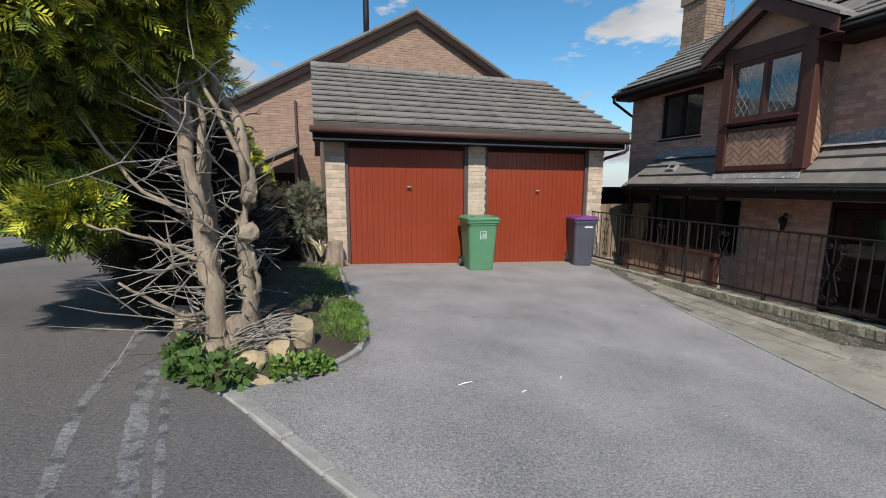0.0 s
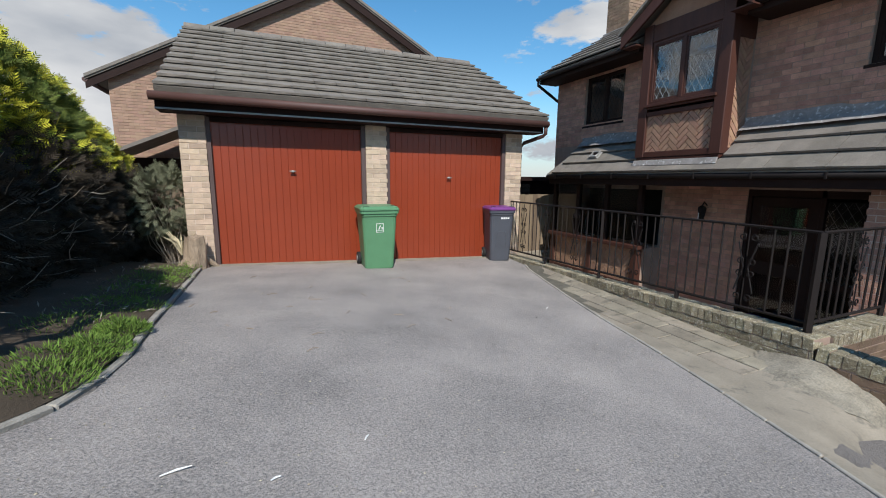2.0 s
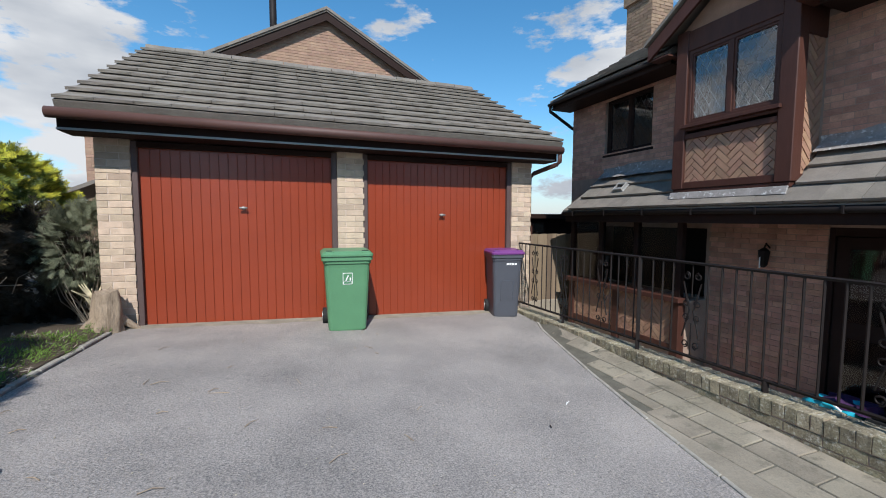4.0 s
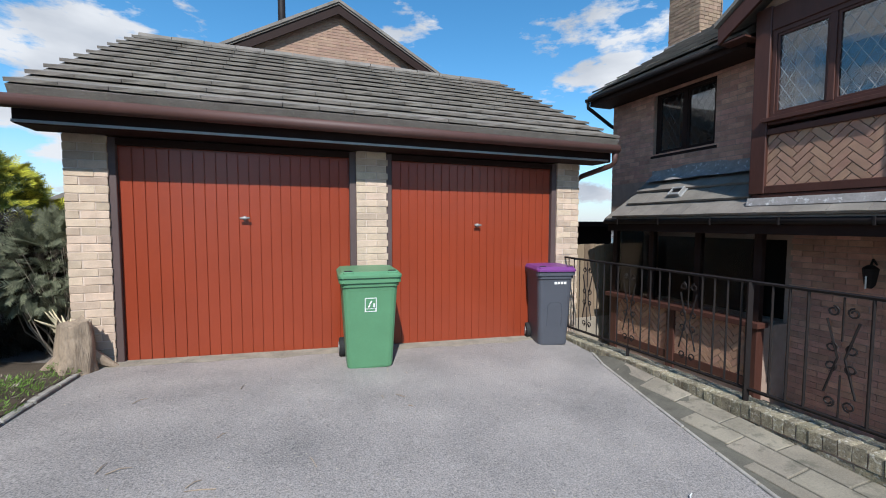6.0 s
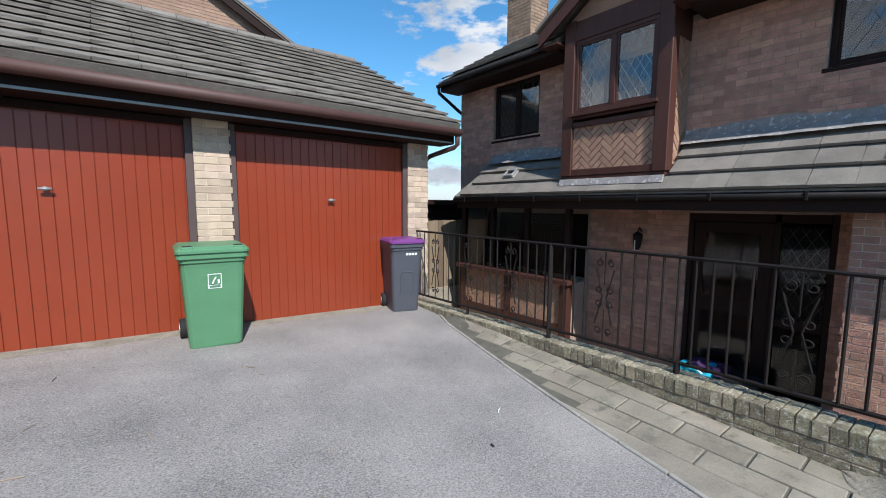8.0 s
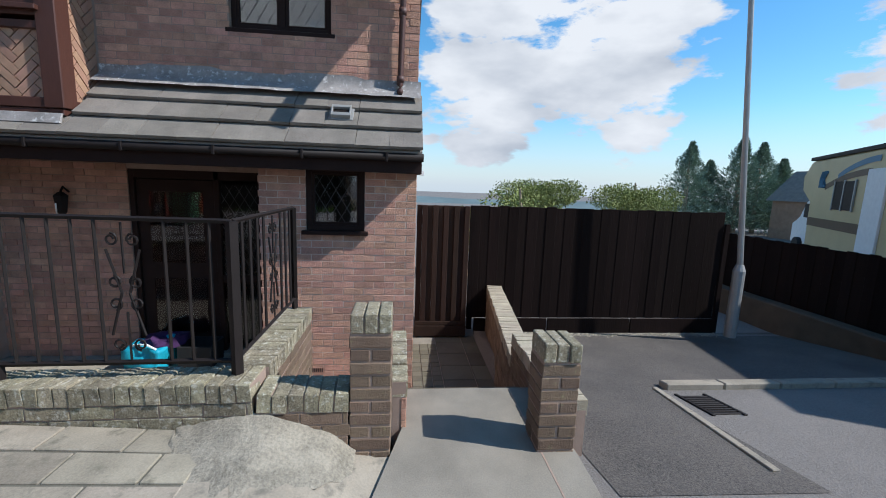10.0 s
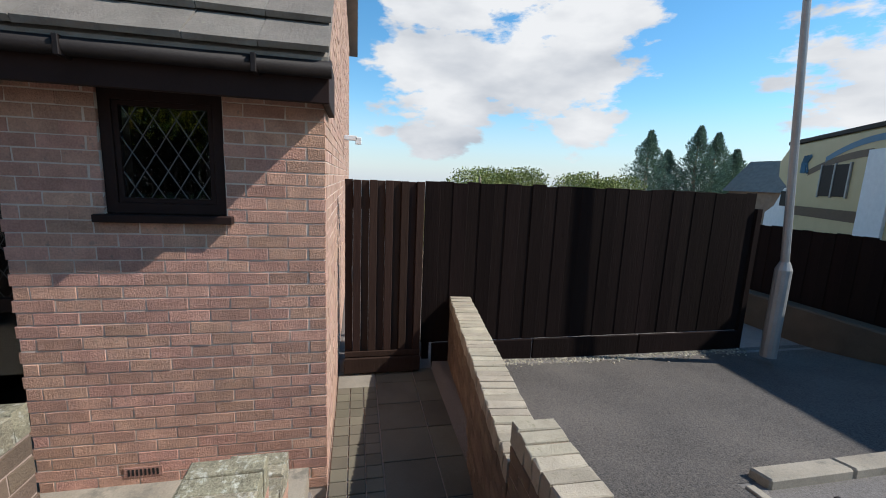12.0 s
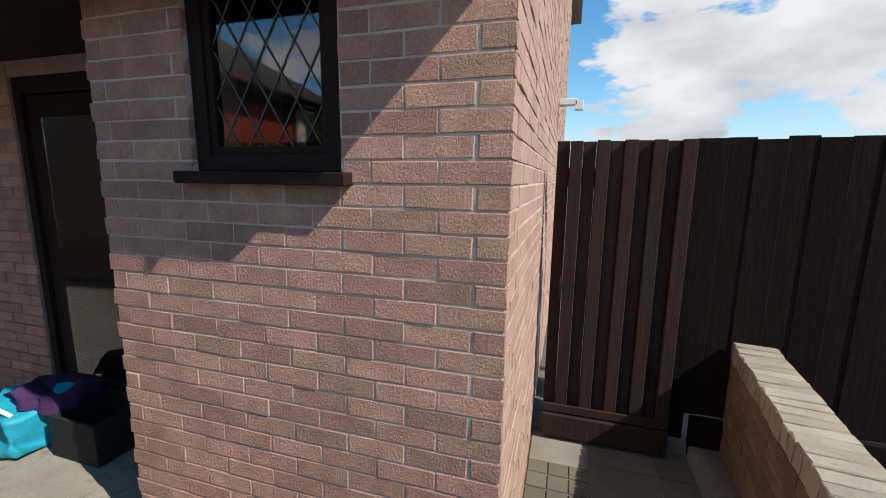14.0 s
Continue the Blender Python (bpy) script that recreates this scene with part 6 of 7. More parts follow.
for a, b, c, r in (((0.50, 3.9, 1.40), (0.56, 3.9, 1.75), (0.40, 4.0, 2.2), 0.026), ((0.46, 3.9, 1.52), (0.48, 3.95, 1.9), (0.28, 4.1, 2.3), 0.024), ((0.50, 3.9, 1.2), (0.25, 3.85, 1.35), (0.02, 3.8, 1.75), 0.016),
                   ((0.50, 3.92, 0.95), (0.30, 3.8, 1.1), (0.05, 3.7, 1.2), 0.014), ((0.72, 3.97, 1.3), (0.74, 3.9, 1.55), (0.55, 3.9, 2.0), 0.026), ((0.70, 4.0, 0.62), (0.78, 3.93, 0.8), (0.76, 3.9, 1.0), 0.025),
                   ((0.52, 3.92, 0.62), (0.38, 3.8, 0.68), (0.15, 3.7, 0.9), 0.017), ((0.3, 4.0, 2.0), (0.2, 3.9, 2.3), (-0.2, 3.8, 2.6), 0.03)):
    bough("branch", [a, b, c], r, r * 0.4, tree, 0.008, 7)
for p, r in (((0.745, 3.90, 1.12), 0.05), ((0.645, 3.93, 0.55), 0.065), ((0.62, 3.95, 0.42), 0.08), ((0.76, 3.92, 1.33), 0.045), ((0.72, 4.05, 0.38), 0.085), ((0.50, 3.86, 0.40), 0.075), ((0.53, 3.86, 1.18), 0.04)):
    bm = bmesh.new()
    bmesh.ops.create_icosphere(bm, subdivisions=2, radius=r, matrix=Matrix.Translation(p) @ Matrix.Diagonal((1, 0.9, 1.2, 1)))
    for q in bm.verts:
        q.co += Vector(rng.normal(0, 0.007, 3))
    part("burl", bm, BARK, tree, "knotted cut branch stub", smooth=False)
bm = bmesh.new()
for i in range(210):
    z = rng.uniform(0.45, 2.0)
    base = Vector((rng.choice([0.5, 0.5, 0.7, 0.45]), rng.choice([3.9, 4.0, 4.4]), z))
    a = rng.uniform(math.pi * 0.55, math.pi * 1.55) if i % 3 else rng.uniform(0, 2 * math.pi)
    ln = rng.uniform(0.2, 0.75) if i % 3 else rng.uniform(0.08, 0.3)
    d = Vector((math.cos(a), math.sin(a) * 0.9, rng.uniform(-0.25, 0.55)))
    q = [base]
    for k in range(4):
        d = (d + Vector(rng.normal(0, 0.28, 3))).normalized()
        q.append(q[-1] + d * ln / 4)
    tube(bm, q, [0.006, 0.005, 0.004, 0.003, 0.0015], 4)
    if i % 2:
        d2 = (d + Vector(rng.normal(0, 0.8, 3))).normalized()
        tube(bm, [q[2], q[2] + d2 * ln * 0.25, q[2] + d2 * ln * 0.45 + Vector((0, 0, 0.03))], [0.004, 0.003, 0.0015], 4)
tw = part("brushwood", bm, TWIG, tree, "dead pale bare twigs")
tw["kind"] = "stuff"
over = lambda q: (q[:, 2] > 1.92 + 0.25 * np.clip(q[:, 0] - 0.2, -1, 1)) | (q[:, 0] < 0.02)
TREE_BLOBS = [((-0.10, 3.90, 1.24), (0.13, 0.12, 0.10), 380, 0.4, 1.0, None), ((0.42, 3.85, 2.55), (0.34, 0.3, 0.26), 1800, 0.4, 2.1, None), ((0.16, 4.0, 2.36), (0.42, 0.42, 0.38), 3200, 0.4, 1.75, None), ((-0.2, 3.6, 2.75), (0.45, 0.4, 0.35), 2600, 0.5, 1.9, None), ((-0.28, 4.0, 2.3), (0.72, 0.72, 0.55), 5500, 0.5, 1.75, over), ((-0.70, 4.35, 1.95), (0.62, 0.75, 0.9), 6000, 0.5, 1.45, over), ((-0.80, 4.9, 2.3), (0.8, 0.9, 1.0), 2200, 0.7, 1.2, None), ((-0.1, 4.8, 2.3), (0.6, 0.6, 0.6), 1800, 0.5, 1.7, None)]
crown(tree, TREE_BLOBS, 0.8, CONIFER, "dark green inner conifer foliage")
# Dark brown shoots paint the shade behind the trunks.
crown(tree, [((0.10, 4.85, 1.35), (0.42, 0.40, 0.95), 4500, 0.3, 0.42, None)], 0.8, SHADE_LEAF, "dark brown inner foliage, shade put into its colour")
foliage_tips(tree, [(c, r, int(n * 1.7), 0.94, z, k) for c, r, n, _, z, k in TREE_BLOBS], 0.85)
hedge = thing("conifer_hedge", "tall dense conifer hedge beside the garage, dark beneath", "hedge")
trim = lambda q: (q[:, 0] + 0.55 * q[:, 2] < 1.22) & ((q[:, 0] > -0.45) | (q[:, 2] > 1.42))
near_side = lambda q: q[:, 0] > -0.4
HEDGE_BLOBS = [((-1.0, 5.7, 2.8), (0.85, 1.3, 1.25), 8000, 0.6, 1.6, trim), ((-0.60, 5.9, 1.6), (0.86, 1.25, 1.2), 8500, 0.6, 0.55, trim), ((-0.50, 8.3, 1.60), (0.82, 1.4, 1.15), 8000, 0.6, 0.7, trim), ((-1.2, 7.2, 1.7), (0.8, 2.6, 1.1), 3000, 0.8, 0.3, trim), ((-0.8, 10.9, 1.3), (0.8, 1.5, 0.9), 3500, 0.74, 0.2, None)]
# Low blobs in the dark colour stand in for hedge shade.
SHADE_BLOBS = [((0.0, 6.1, 0.75), (0.45, 1.2, 0.9), 4500, 0.5, 0.12, near_side), ((0.05, 7.9, 0.8), (0.48, 1.4, 0.9), 5500, 0.5, 0.05, near_side), ((0.35, 9.4, 0.6), (0.5, 0.6, 0.7), 2500, 0.5, 0.0, None)]
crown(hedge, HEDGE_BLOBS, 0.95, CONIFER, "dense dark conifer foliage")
crown(hedge, SHADE_BLOBS, 0.95, SHADE_LEAF, "dark brown inner foliage, shade put into its colour")
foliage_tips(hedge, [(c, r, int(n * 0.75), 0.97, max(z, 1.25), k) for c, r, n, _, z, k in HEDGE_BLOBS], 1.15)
for x, y in ((-0.3, 5.7), (-0.2, 6.4), (-0.3, 7.1), (-0.2, 7.9), (-0.3, 9.0)):
    bough("trunk", [(x, y, lay(x, y) - 0.1), (x + 0.05, y, 0.9), (x, y + 0.05, 2.0)], 0.06, 0.03, hedge, 0.02)
bm = bmesh.new()
for i in range(150):
    p = Vector((rng.uniform(-0.2, 0.55), rng.uniform(5.0, 8.6), rng.uniform(0.3, 1.2)))
    d = Vector((rng.uniform(0.2, 1), rng.uniform(-0.8, 0.3), rng.uniform(-0.2, 0.7))).normalized()
    ln = rng.uniform(0.15, 0.4)
    tube(bm, [p, p + d * ln * 0.5 + Vector(rng.normal(0, 0.02, 3)), p + d * ln], [0.006, 0.004, 0.002], 4)
ob = part("brushwood", bm, TWIG, hedge)
ob["kind"] = "stuff"

# bed with its edging, soil, grass, stones
BED = [(3.44, 0.62), (3.60, 0.93), (3.79, 1.20), (4.0, 1.36), (4.26, 1.46), (4.8, 1.51), (5.4, 1.48), (8.6, 1.47)]
BED_WEST = [(3.44, 0.60), (3.7, 0.45), (4.2, 0.20), (4.7, 0.0), (5.3, -0.2), (8.6, -1.0)]
rows = []
for i in range(44):
    y = 3.46 + i * 5.1 / 43
    a, b = lerp_table(BED_WEST, y), lerp_table(BED, y) - 0.05
    row = []
    for j in range(15):
        x = a + (b - a) * j / 14
        rise = 0.07 * math.sin(math.pi * j / 14) + 0.03 * noise.noise(Vector((x * 3, y * 3, 0)))
        row.append((x, y, lay(x, y) + 0.02 + rise * (0 if j in (0, 14) else 1)))
    rows.append(row)
bed = tagged(sheet("planting_bed", rows, SOIL), "soil bed under the conifer with sparse grass and litter", "soil", kind="structure")
edge = thing("bed_edging", "worn concrete edging along the planting bed", "kerb")


def edging(path, n, w, h, parent, material, out=1):
    """Short edging stones along a line of points."""
    segs, total = [], 0.0
    for p, q in zip(path, path[1:]):
        segs.append((total, math.dist(p, q), p, q))
        total += math.dist(p, q)

    def at(s):
        for t0, ln, p, q in segs:
            if s <= t0 + ln + 1e-6:
                k = (s - t0) / ln
                return p[0] + (q[0] - p[0]) * k, p[1] + (q[1] - p[1]) * k
        return path[-1]

    for i in range(n):
        a, b = at(total * i / n), at(total * (i + 1) / n - 0.008)
        d = Vector((b[0] - a[0], b[1] - a[1], 0)).normalized()
        s = Vector((-d.y, d.x, 0)) * out
        bm = bmesh.new()
        hh = h + random.uniform(-0.008, 0.008)
        for p in bm_box(bm, 0, 1, 0, 1, 0, 1):
            base = Vector((*a, 0)).lerp(Vector((*b, 0)), p.co.x) + s * (w * p.co.y + random.uniform(-0.004, 0.004))
            base.z = lay(base.x, base.y) + (hh if p.co.z > 0.5 else -0.08)
            p.co = base
        part("edging_stone", bm, material, parent, "", 0.008)


edging([(x, y) for y, x in BED], 16, 0.05, 0.012, edge, PALE_EDGE, 1)
edge2 = thing("drive_edging", "flat pale worn concrete edging between street and drive", "kerb")
edging([(0.62, 3.46), (0.84, 3.12), (1.21, 2.54), (2.05, 1.5), (2.85, 0.5), (4.0, -0.8)], 18, 0.07, 0.008, edge2, PALE_EDGE, 1)


def rock(at, size, parent_label, seed, turn=0):
    bm = bmesh.new()
    r = random.Random(seed)
    bmesh.ops.create_icosphere(bm, subdivisions=2, radius=1.0)
    planes = [(Vector((r.gauss(0, 1), r.gauss(0, 1), r.gauss(0, 0.7))).normalized(), r.uniform(0.55, 0.8)) for _ in range(11)]
    for v in bm.verts:
        for n, d in planes:
            k = v.co.dot(n) - d
            if k > 0:
                v.co -= n * k
    m = Matrix.Translation(at) @ Euler((r.uniform(-0.3, 0.3), r.uniform(-0.3, 0.3), turn)).to_matrix().to_4x4() @ Matrix.Diagonal((*size, 1))
    for v in bm.verts:
        v.co = m @ v.co
    ob = part("rockery_stone", bm, STONE)
    return tagged(ob, parent_label, "stone", "rockery stones")


rock((0.74, 3.66, 0.36), (0.12, 0.09, 0.12), "rough brown rockery stone beside the bed", 2)
rock((0.90, 3.78, 0.40), (0.11, 0.09, 0.14), "angular sandy yellow rockery stone", 5, 0.5)
rock((1.02, 4.05, 0.40), (0.09, 0.2, 0.17), "dark brown upright rockery stone", 8, -0.3)
rock((0.78, 3.56, 0.33), (0.12, 0.07, 0.05), "low grey rockery stone by the edging", 12)
rock((0.28, 4.3, 0.45), (0.10, 0.14, 0.12), "pale mossy rockery stone at the bed's edge", 15)
rock((0.18, 4.6, 0.45), (0.10, 0.12, 0.10), "small pale rockery stone at the bed's edge", 18)
bm = bmesh.new()
for i in range(110):
    p = Vector((rng.uniform(0.60, 0.85), rng.uniform(3.8, 4.15), 0.36 + rng.uniform(0.02, 0.16)))
    d = Vector((rng.uniform(0.5, 1.0), rng.uniform(-0.3, 0.5), rng.uniform(-0.1, 0.35))).normalized()
    ln = rng.uniform(0.1, 0.26)
    tube(bm, [p, p + d * ln * 0.5 + Vector((0, 0, 0.02)), p + d * ln], [0.005, 0.004, 0.0015], 4)
tagged(part("twig_pile", bm, TWIG), "pile of dry pale twigs on the bed", "twigs", kind="stuff")


def leaf_quad(w, l):
    return np.array(((0, -w * 0.2, 0), (l * 0.5, -w, 0.01), (l, 0, 0), (l * 0.5, w, 0.01))), [(0, 1, 2, 3)]


def plants(name, label, category, boxes, n, size, w, material, up=0.5):
    """Low leaves scattered over patches (x, y, radius)."""
    vs, fs = leaf_quad(w, 1.0)
    ps, os_ = [], []
    for x, y, r in boxes:
        k = n // len(boxes)
        a, d = rng.uniform(0, 2 * math.pi, k), r * np.sqrt(rng.random(k))
        px, py = x + d * np.cos(a), y + d * np.sin(a)
        pz = np.array([lay(u, v) for u, v in zip(px, py)]) + 0.02 + rng.random(k) * 0.10 * np.clip(1.2 - d / r, 0, 1)
        ps.append(np.stack([px, py, pz], 1))
        o = np.stack([np.cos(a) * 0.6, np.sin(a) * 0.6, np.full(k, up)], 1)
        os_.append(o)
    ps, os_ = np.concatenate(ps), np.concatenate(os_)
    holder = None
    me_ob = foliage(name, ps, os_, size * rng.uniform(0.6, 1.4, len(ps)), material, holder, "", vs, fs, 0.0, 0.7)
    return tagged(me_ob, label, category, kind="stuff")


plants("ground_weeds", "green leafy weeds at the foot of the trunks", "weeds", [(0.50, 3.72, 0.16), (0.62, 3.60, 0.15), (0.38, 3.95, 0.12)], 900, 0.06, 0.35, LEAF)
plants("ground_weeds", "low green weeds among the rockery stones", "weeds", [(0.95, 3.66, 0.13), (1.1, 3.72, 0.08)], 700, 0.04, 0.3, GRASS)
plants("grass_patch", "bright green patch of short grass in the bed", "grass", [(1.25, 4.35, 0.22), (1.3, 4.8, 0.22), (1.2, 4.6, 0.25), (1.36, 5.2, 0.15)], 5000, 0.04, 0.07, GRASS, 1.0)
plants("grass_patch", "sparse grass and weeds at the drive's edge", "grass", [(1.35, 5.9, 0.16), (1.3, 6.6, 0.2), (1.32, 7.3, 0.18), (1.25, 7.9, 0.22), (1.35, 8.2, 0.12)], 900, 0.035, 0.08, GRASS, 0.9)
plants("bed_litter", "brown dry conifer litter under the hedge", "litter", [(0.9, 5.6, 0.6), (0.9, 6.6, 0.6), (0.9, 7.6, 0.6)], 700, 0.05, 0.10, TWIG, 0.15)
plants("grass_patch", "thin shaded grass over the soil under the hedge", "grass", [(1.0, 5.3, 0.36), (1.02, 5.9, 0.36), (1.05, 6.5, 0.36), (1.05, 7.1, 0.36), (1.08, 7.7, 0.34)], 5500, 0.035, 0.08, GRASS, 0.8)
# tree stump and dry shrub by the garage
stump = thing("tree_stump", "old splintered grey tree stump against the garage pier", "stump")
bm = bmesh.new()
bmesh.ops.create_cone(bm, segments=18, radius1=0.16, radius2=0.12, depth=0.46, cap_ends=True, matrix=Matrix.Translation((1.40, 8.33, 0.22)))
bmesh.ops.subdivide_edges(bm, edges=list(bm.edges), cuts=3, use_grid_fill=True)
for p in bm.verts:
    k = 1 + 0.28 * noise.noise(Vector((p.co.x * 12, p.co.y * 12, p.co.z * 3)))
    p.co.x, p.co.y = 1.40 + (p.co.x - 1.40) * k, 8.33 + (p.co.y - 8.33) * k
    if p.co.z > 0.4:
        p.co.z += 0.08 * noise.noise(Vector((p.co.x * 25, p.co.y * 25, 0)))
part("wood", bm, BARK, stump, smooth=False)
for a in (0.5, 2.2, 3.6, 4.6):
    bm = bmesh.new()
    tube(bm, [(1.40 + 0.08 * math.cos(a), 8.33 + 0.08 * math.sin(a), 0.18), (1.40 + 0.2 * math.cos(a), 8.33 + 0.16 * math.sin(a), 0.07), (1.40 + 0.3 * math.cos(a), 8.33 + 0.2 * math.sin(a), 0.0)], [0.05, 0.04, 0.02], 7)
    part("root", bm, BARK, stump)
shrub = thing("dry_shrub", "straggly grey-green shrub beside the garage wall", "shrub")
GREYLEAF = mat("grey_leaf", (0.15, 0.16, 0.10), 0.85, var=0.3, scale=4, grain=15, bump=0, spread=0.3)
crown(shrub, [((0.95, 9.3, 0.85), (0.42, 0.6, 0.55), 1500, 0.5, 0.2, None)], 0.8, GREYLEAF, "grey-green small leaves")
bm = bmesh.new()
for i in range(60):
    p = Vector((1.0 + rng.normal(0, 0.1), 9.2 + rng.normal(0, 0.12), 0.0))
    q = p + Vector((rng.normal(0, 0.25), rng.normal(-0.1, 0.25), rng.uniform(0.4, 1.2)))
    tube(bm, [p, p.lerp(q, 0.5) + Vector(rng.normal(0, 0.04, 3)), q], [0.008, 0.006, 0.002], 4)
part("brushwood", bm, TWIG, shrub)["kind"] = "stuff"
bm = bmesh.new()
for i in range(14):
    a = rng.uniform(0, 6.28)
    p = Vector((1.18, 8.75, 0.15))
    tube(bm, [p, p + Vector((0.1 * math.cos(a), 0.1 * math.sin(a), 0.2)), p + Vector((0.22 * math.cos(a), 0.22 * math.sin(a), 0.16 + rng.uniform(-0.1, 0.2)))], [0.02, 0.016, 0.003], 4)
tagged(part("dead_plant", bm, mat("straw", (0.55, 0.48, 0.32), 0.9, var=0.2, bump=0)), "dry straw-coloured dead plant beside the garage pier", "plant")

# dusty wheel tracks on the street
DUST = mat("dusty_tarmac", (0.29, 0.278, 0.26), 0.95, var=0.25, scale=4, grain=75, bump=1.0, dark=(0.11, 0.105, 0.10), speck=3.5, stain=(0.12, 0.113, 0.108), stain_at=0.47)
for k, (pts, w) in enumerate(((((0.32, 2.6), (0.19, 3.02), (0.08, 3.43), (0.01, 3.9), (-0.12, 5.0)), 0.022), (((0.55, 2.55), (0.39, 3.09), (0.27, 3.56), (0.23, 3.8)), 0.035), (((0.63, 2.55), (0.49, 3.08), (0.36, 3.55)), 0.016))):
    rows = []
    for i in range(19):
        t = i / 18 * (len(pts) - 1)
        a = min(int(t), len(pts) - 2)
        x = pts[a][0] + (pts[a + 1][0] - pts[a][0]) * (t - a)
        y = pts[a][1] + (pts[a + 1][1] - pts[a][1]) * (t - a)
        l, r = w * (0.8 + 0.5 * random.random()), w * (0.8 + 0.5 * random.random())
        rows.append([(x + d, y, land(x + d, y) + h) for d, h in ((-l, 0.0012), (0, 0.0022), (r, 0.0010))])
    track = sheet("dust_track", rows, DUST)
    for p in track.data.polygons:
        p.use_smooth = False
    tagged(track, "pale dusty wheel track on the tarmac", "road", kind="structure")

# dusty strip along the garage doors
rows = []
for j in range(5):
    y = 8.38 + 0.22 * j / 4
    rows.append([(x, y + (0.09 * noise.noise(Vector((x * 3.1, 1, 0))) if j == 0 else 0), lay(x, y) + (0.002 if j == 0 else 0.007)) for x in [1.5 + i * 0.1 for i in range(53)]])
tagged(sheet("door_threshold", rows, ROUGH), "sandy debris lying along the garage doors", "threshold", kind="structure")

# litter on the drive
verts, faces = [], []
lr = random.Random(21)
for i in range(1100):
    y = lr.uniform(1.6, 8.4)
    x = lr.uniform(lerp_table(DRIVE_LEFT, y) + 0.1, lerp_table(DRIVE_RIGHT, y) - 0.1)
    r = lr.uniform(0.002, 0.006)
    c = Vector((x, y, lay(x, y) + r * 0.4))
    n = len(verts)
    for dx, dy, dz in ((1, 0, 0), (-1, 0, 0), (0, 1, 0), (0, -1, 0), (0, 0, 0.6), (0, 0, -0.6)):
        verts.append(c + Vector((dx, dy, dz)) * r * lr.uniform(0.7, 1.3))
    faces += [tuple(n + k for k in f) for f in ((0, 2, 4), (2, 1, 4), (1, 3, 4), (3, 0, 4), (2, 0, 5), (1, 2, 5), (3, 1, 5), (0, 3, 5))]
tagged(pydata("grit", verts, faces, GRAVEL), "pale grit and chips scattered on the tarmac", "grit", kind="stuff")
for x, y, a, ln, mt, lb in ((1.95, 3.46, 0.2, 0.05, WHITE, "white curved scrap on the tarmac"), (5.18, 5.49, 0.6, 0.035, WHITE, "white scrap of litter on the tarmac"), (2.66, 3.52, 0.9, 0.02, WHITE, "small white chip on the tarmac"), (4.81, 5.19, 1.2, 0.02, TIMBER, "dark crumb on the tarmac"), (2.28, 3.33, 0.3, 0.018, WHITE, "small white chip on the tarmac")):
    bm = bmesh.new()
    tube(bm, [(x - ln * math.cos(a), y - ln * math.sin(a), lay(x, y) + 0.012), (x, y + 0.008, lay(x, y) + 0.010), (x + ln * math.cos(a), y + ln * math.sin(a), lay(x, y) + 0.012)], [0.003, 0.005, 0.002], 5)
    tagged(part("litter", bm, mt), lb, "litter")
for i in range(26):
    x, y, a, ln = lr.uniform(1.6, 4.2), lr.uniform(4.6, 7.8), lr.uniform(0, 3.1), lr.uniform(0.04, 0.14)
    bm = bmesh.new()
    tube(bm, [(x, y, lay(x, y) + 0.006), (x + ln * 0.5 * math.cos(a), y + ln * 0.5 * math.sin(a) + 0.01, lay(x, y) + 0.008), (x + ln * math.cos(a), y + ln * math.sin(a), lay(x + ln * math.cos(a), y + ln * math.sin(a)) + 0.006)], [0.003, 0.003, 0.0015], 4)
    tagged(part("twig", bm, BARK), "thin dry twig on the tarmac", "twig", "twigs on the drive")

# things on the terrace
bag = thing("shopping_bag", "crumpled bright blue plastic carrier bag by the porch", "bag")
bm = bmesh.new()
bmesh.ops.create_cube(bm, size=1, matrix=Matrix.Translation((8.98, 5.62, -0.97)) @ Matrix.Diagonal((0.34, 0.42, 0.26, 1)))
bmesh.ops.subdivide_edges(bm, edges=list(bm.edges), cuts=6, use_grid_fill=True)
for p in bm.verts:
    n3 = Vector((noise.noise(p.co * 5), noise.noise(p.co * 5 + Vector((7, 0, 0))), noise.noise(p.co * 5 + Vector((0, 9, 0)))))
    p.co += n3 * (0.09 if p.co.z > -1.08 else 0.02)
    p.co.z = max(p.co.z, -1.118)
part("bag", bm, BLUE, bag, smooth=True)
bm = bmesh.new()
tube(bm, [(8.85, 5.48, -0.86), (8.80, 5.55, -0.78), (8.82, 5.69, -0.79), (8.85, 5.77, -0.86)], 0.012, 6)
part("strap", bm, WHITE, bag, "white strap")
crate = thing("storage_crate", "dark grey plastic crate on the terrace", "crate")
for x0, x1, y0, y1 in ((8.92, 8.94, 4.92, 5.30), (9.24, 9.26, 4.92, 5.30), (8.94, 9.24, 4.92, 4.94), (8.94, 9.24, 5.28, 5.30)):
    box_part("side", x0, x1, y0, y1, -1.12, -0.86, RUBBER, crate)
box_part("bottom", 8.94, 9.24, 4.94, 5.28, -1.12, -1.10, RUBBER, crate)
bm = bmesh.new()
bmesh.ops.create_cube(bm, size=1, matrix=Matrix.Translation((9.08, 5.50, -0.82)) @ Matrix.Diagonal((0.3, 0.4, 0.10, 1)))
bmesh.ops.subdivide_edges(bm, edges=list(bm.edges), cuts=5, use_grid_fill=True)
for p in bm.verts:
    p.co += Vector((noise.noise(p.co * 8), noise.noise(p.co * 8 + Vector((3, 0, 0))), noise.noise(p.co * 8 + Vector((0, 5, 0))))) * 0.07
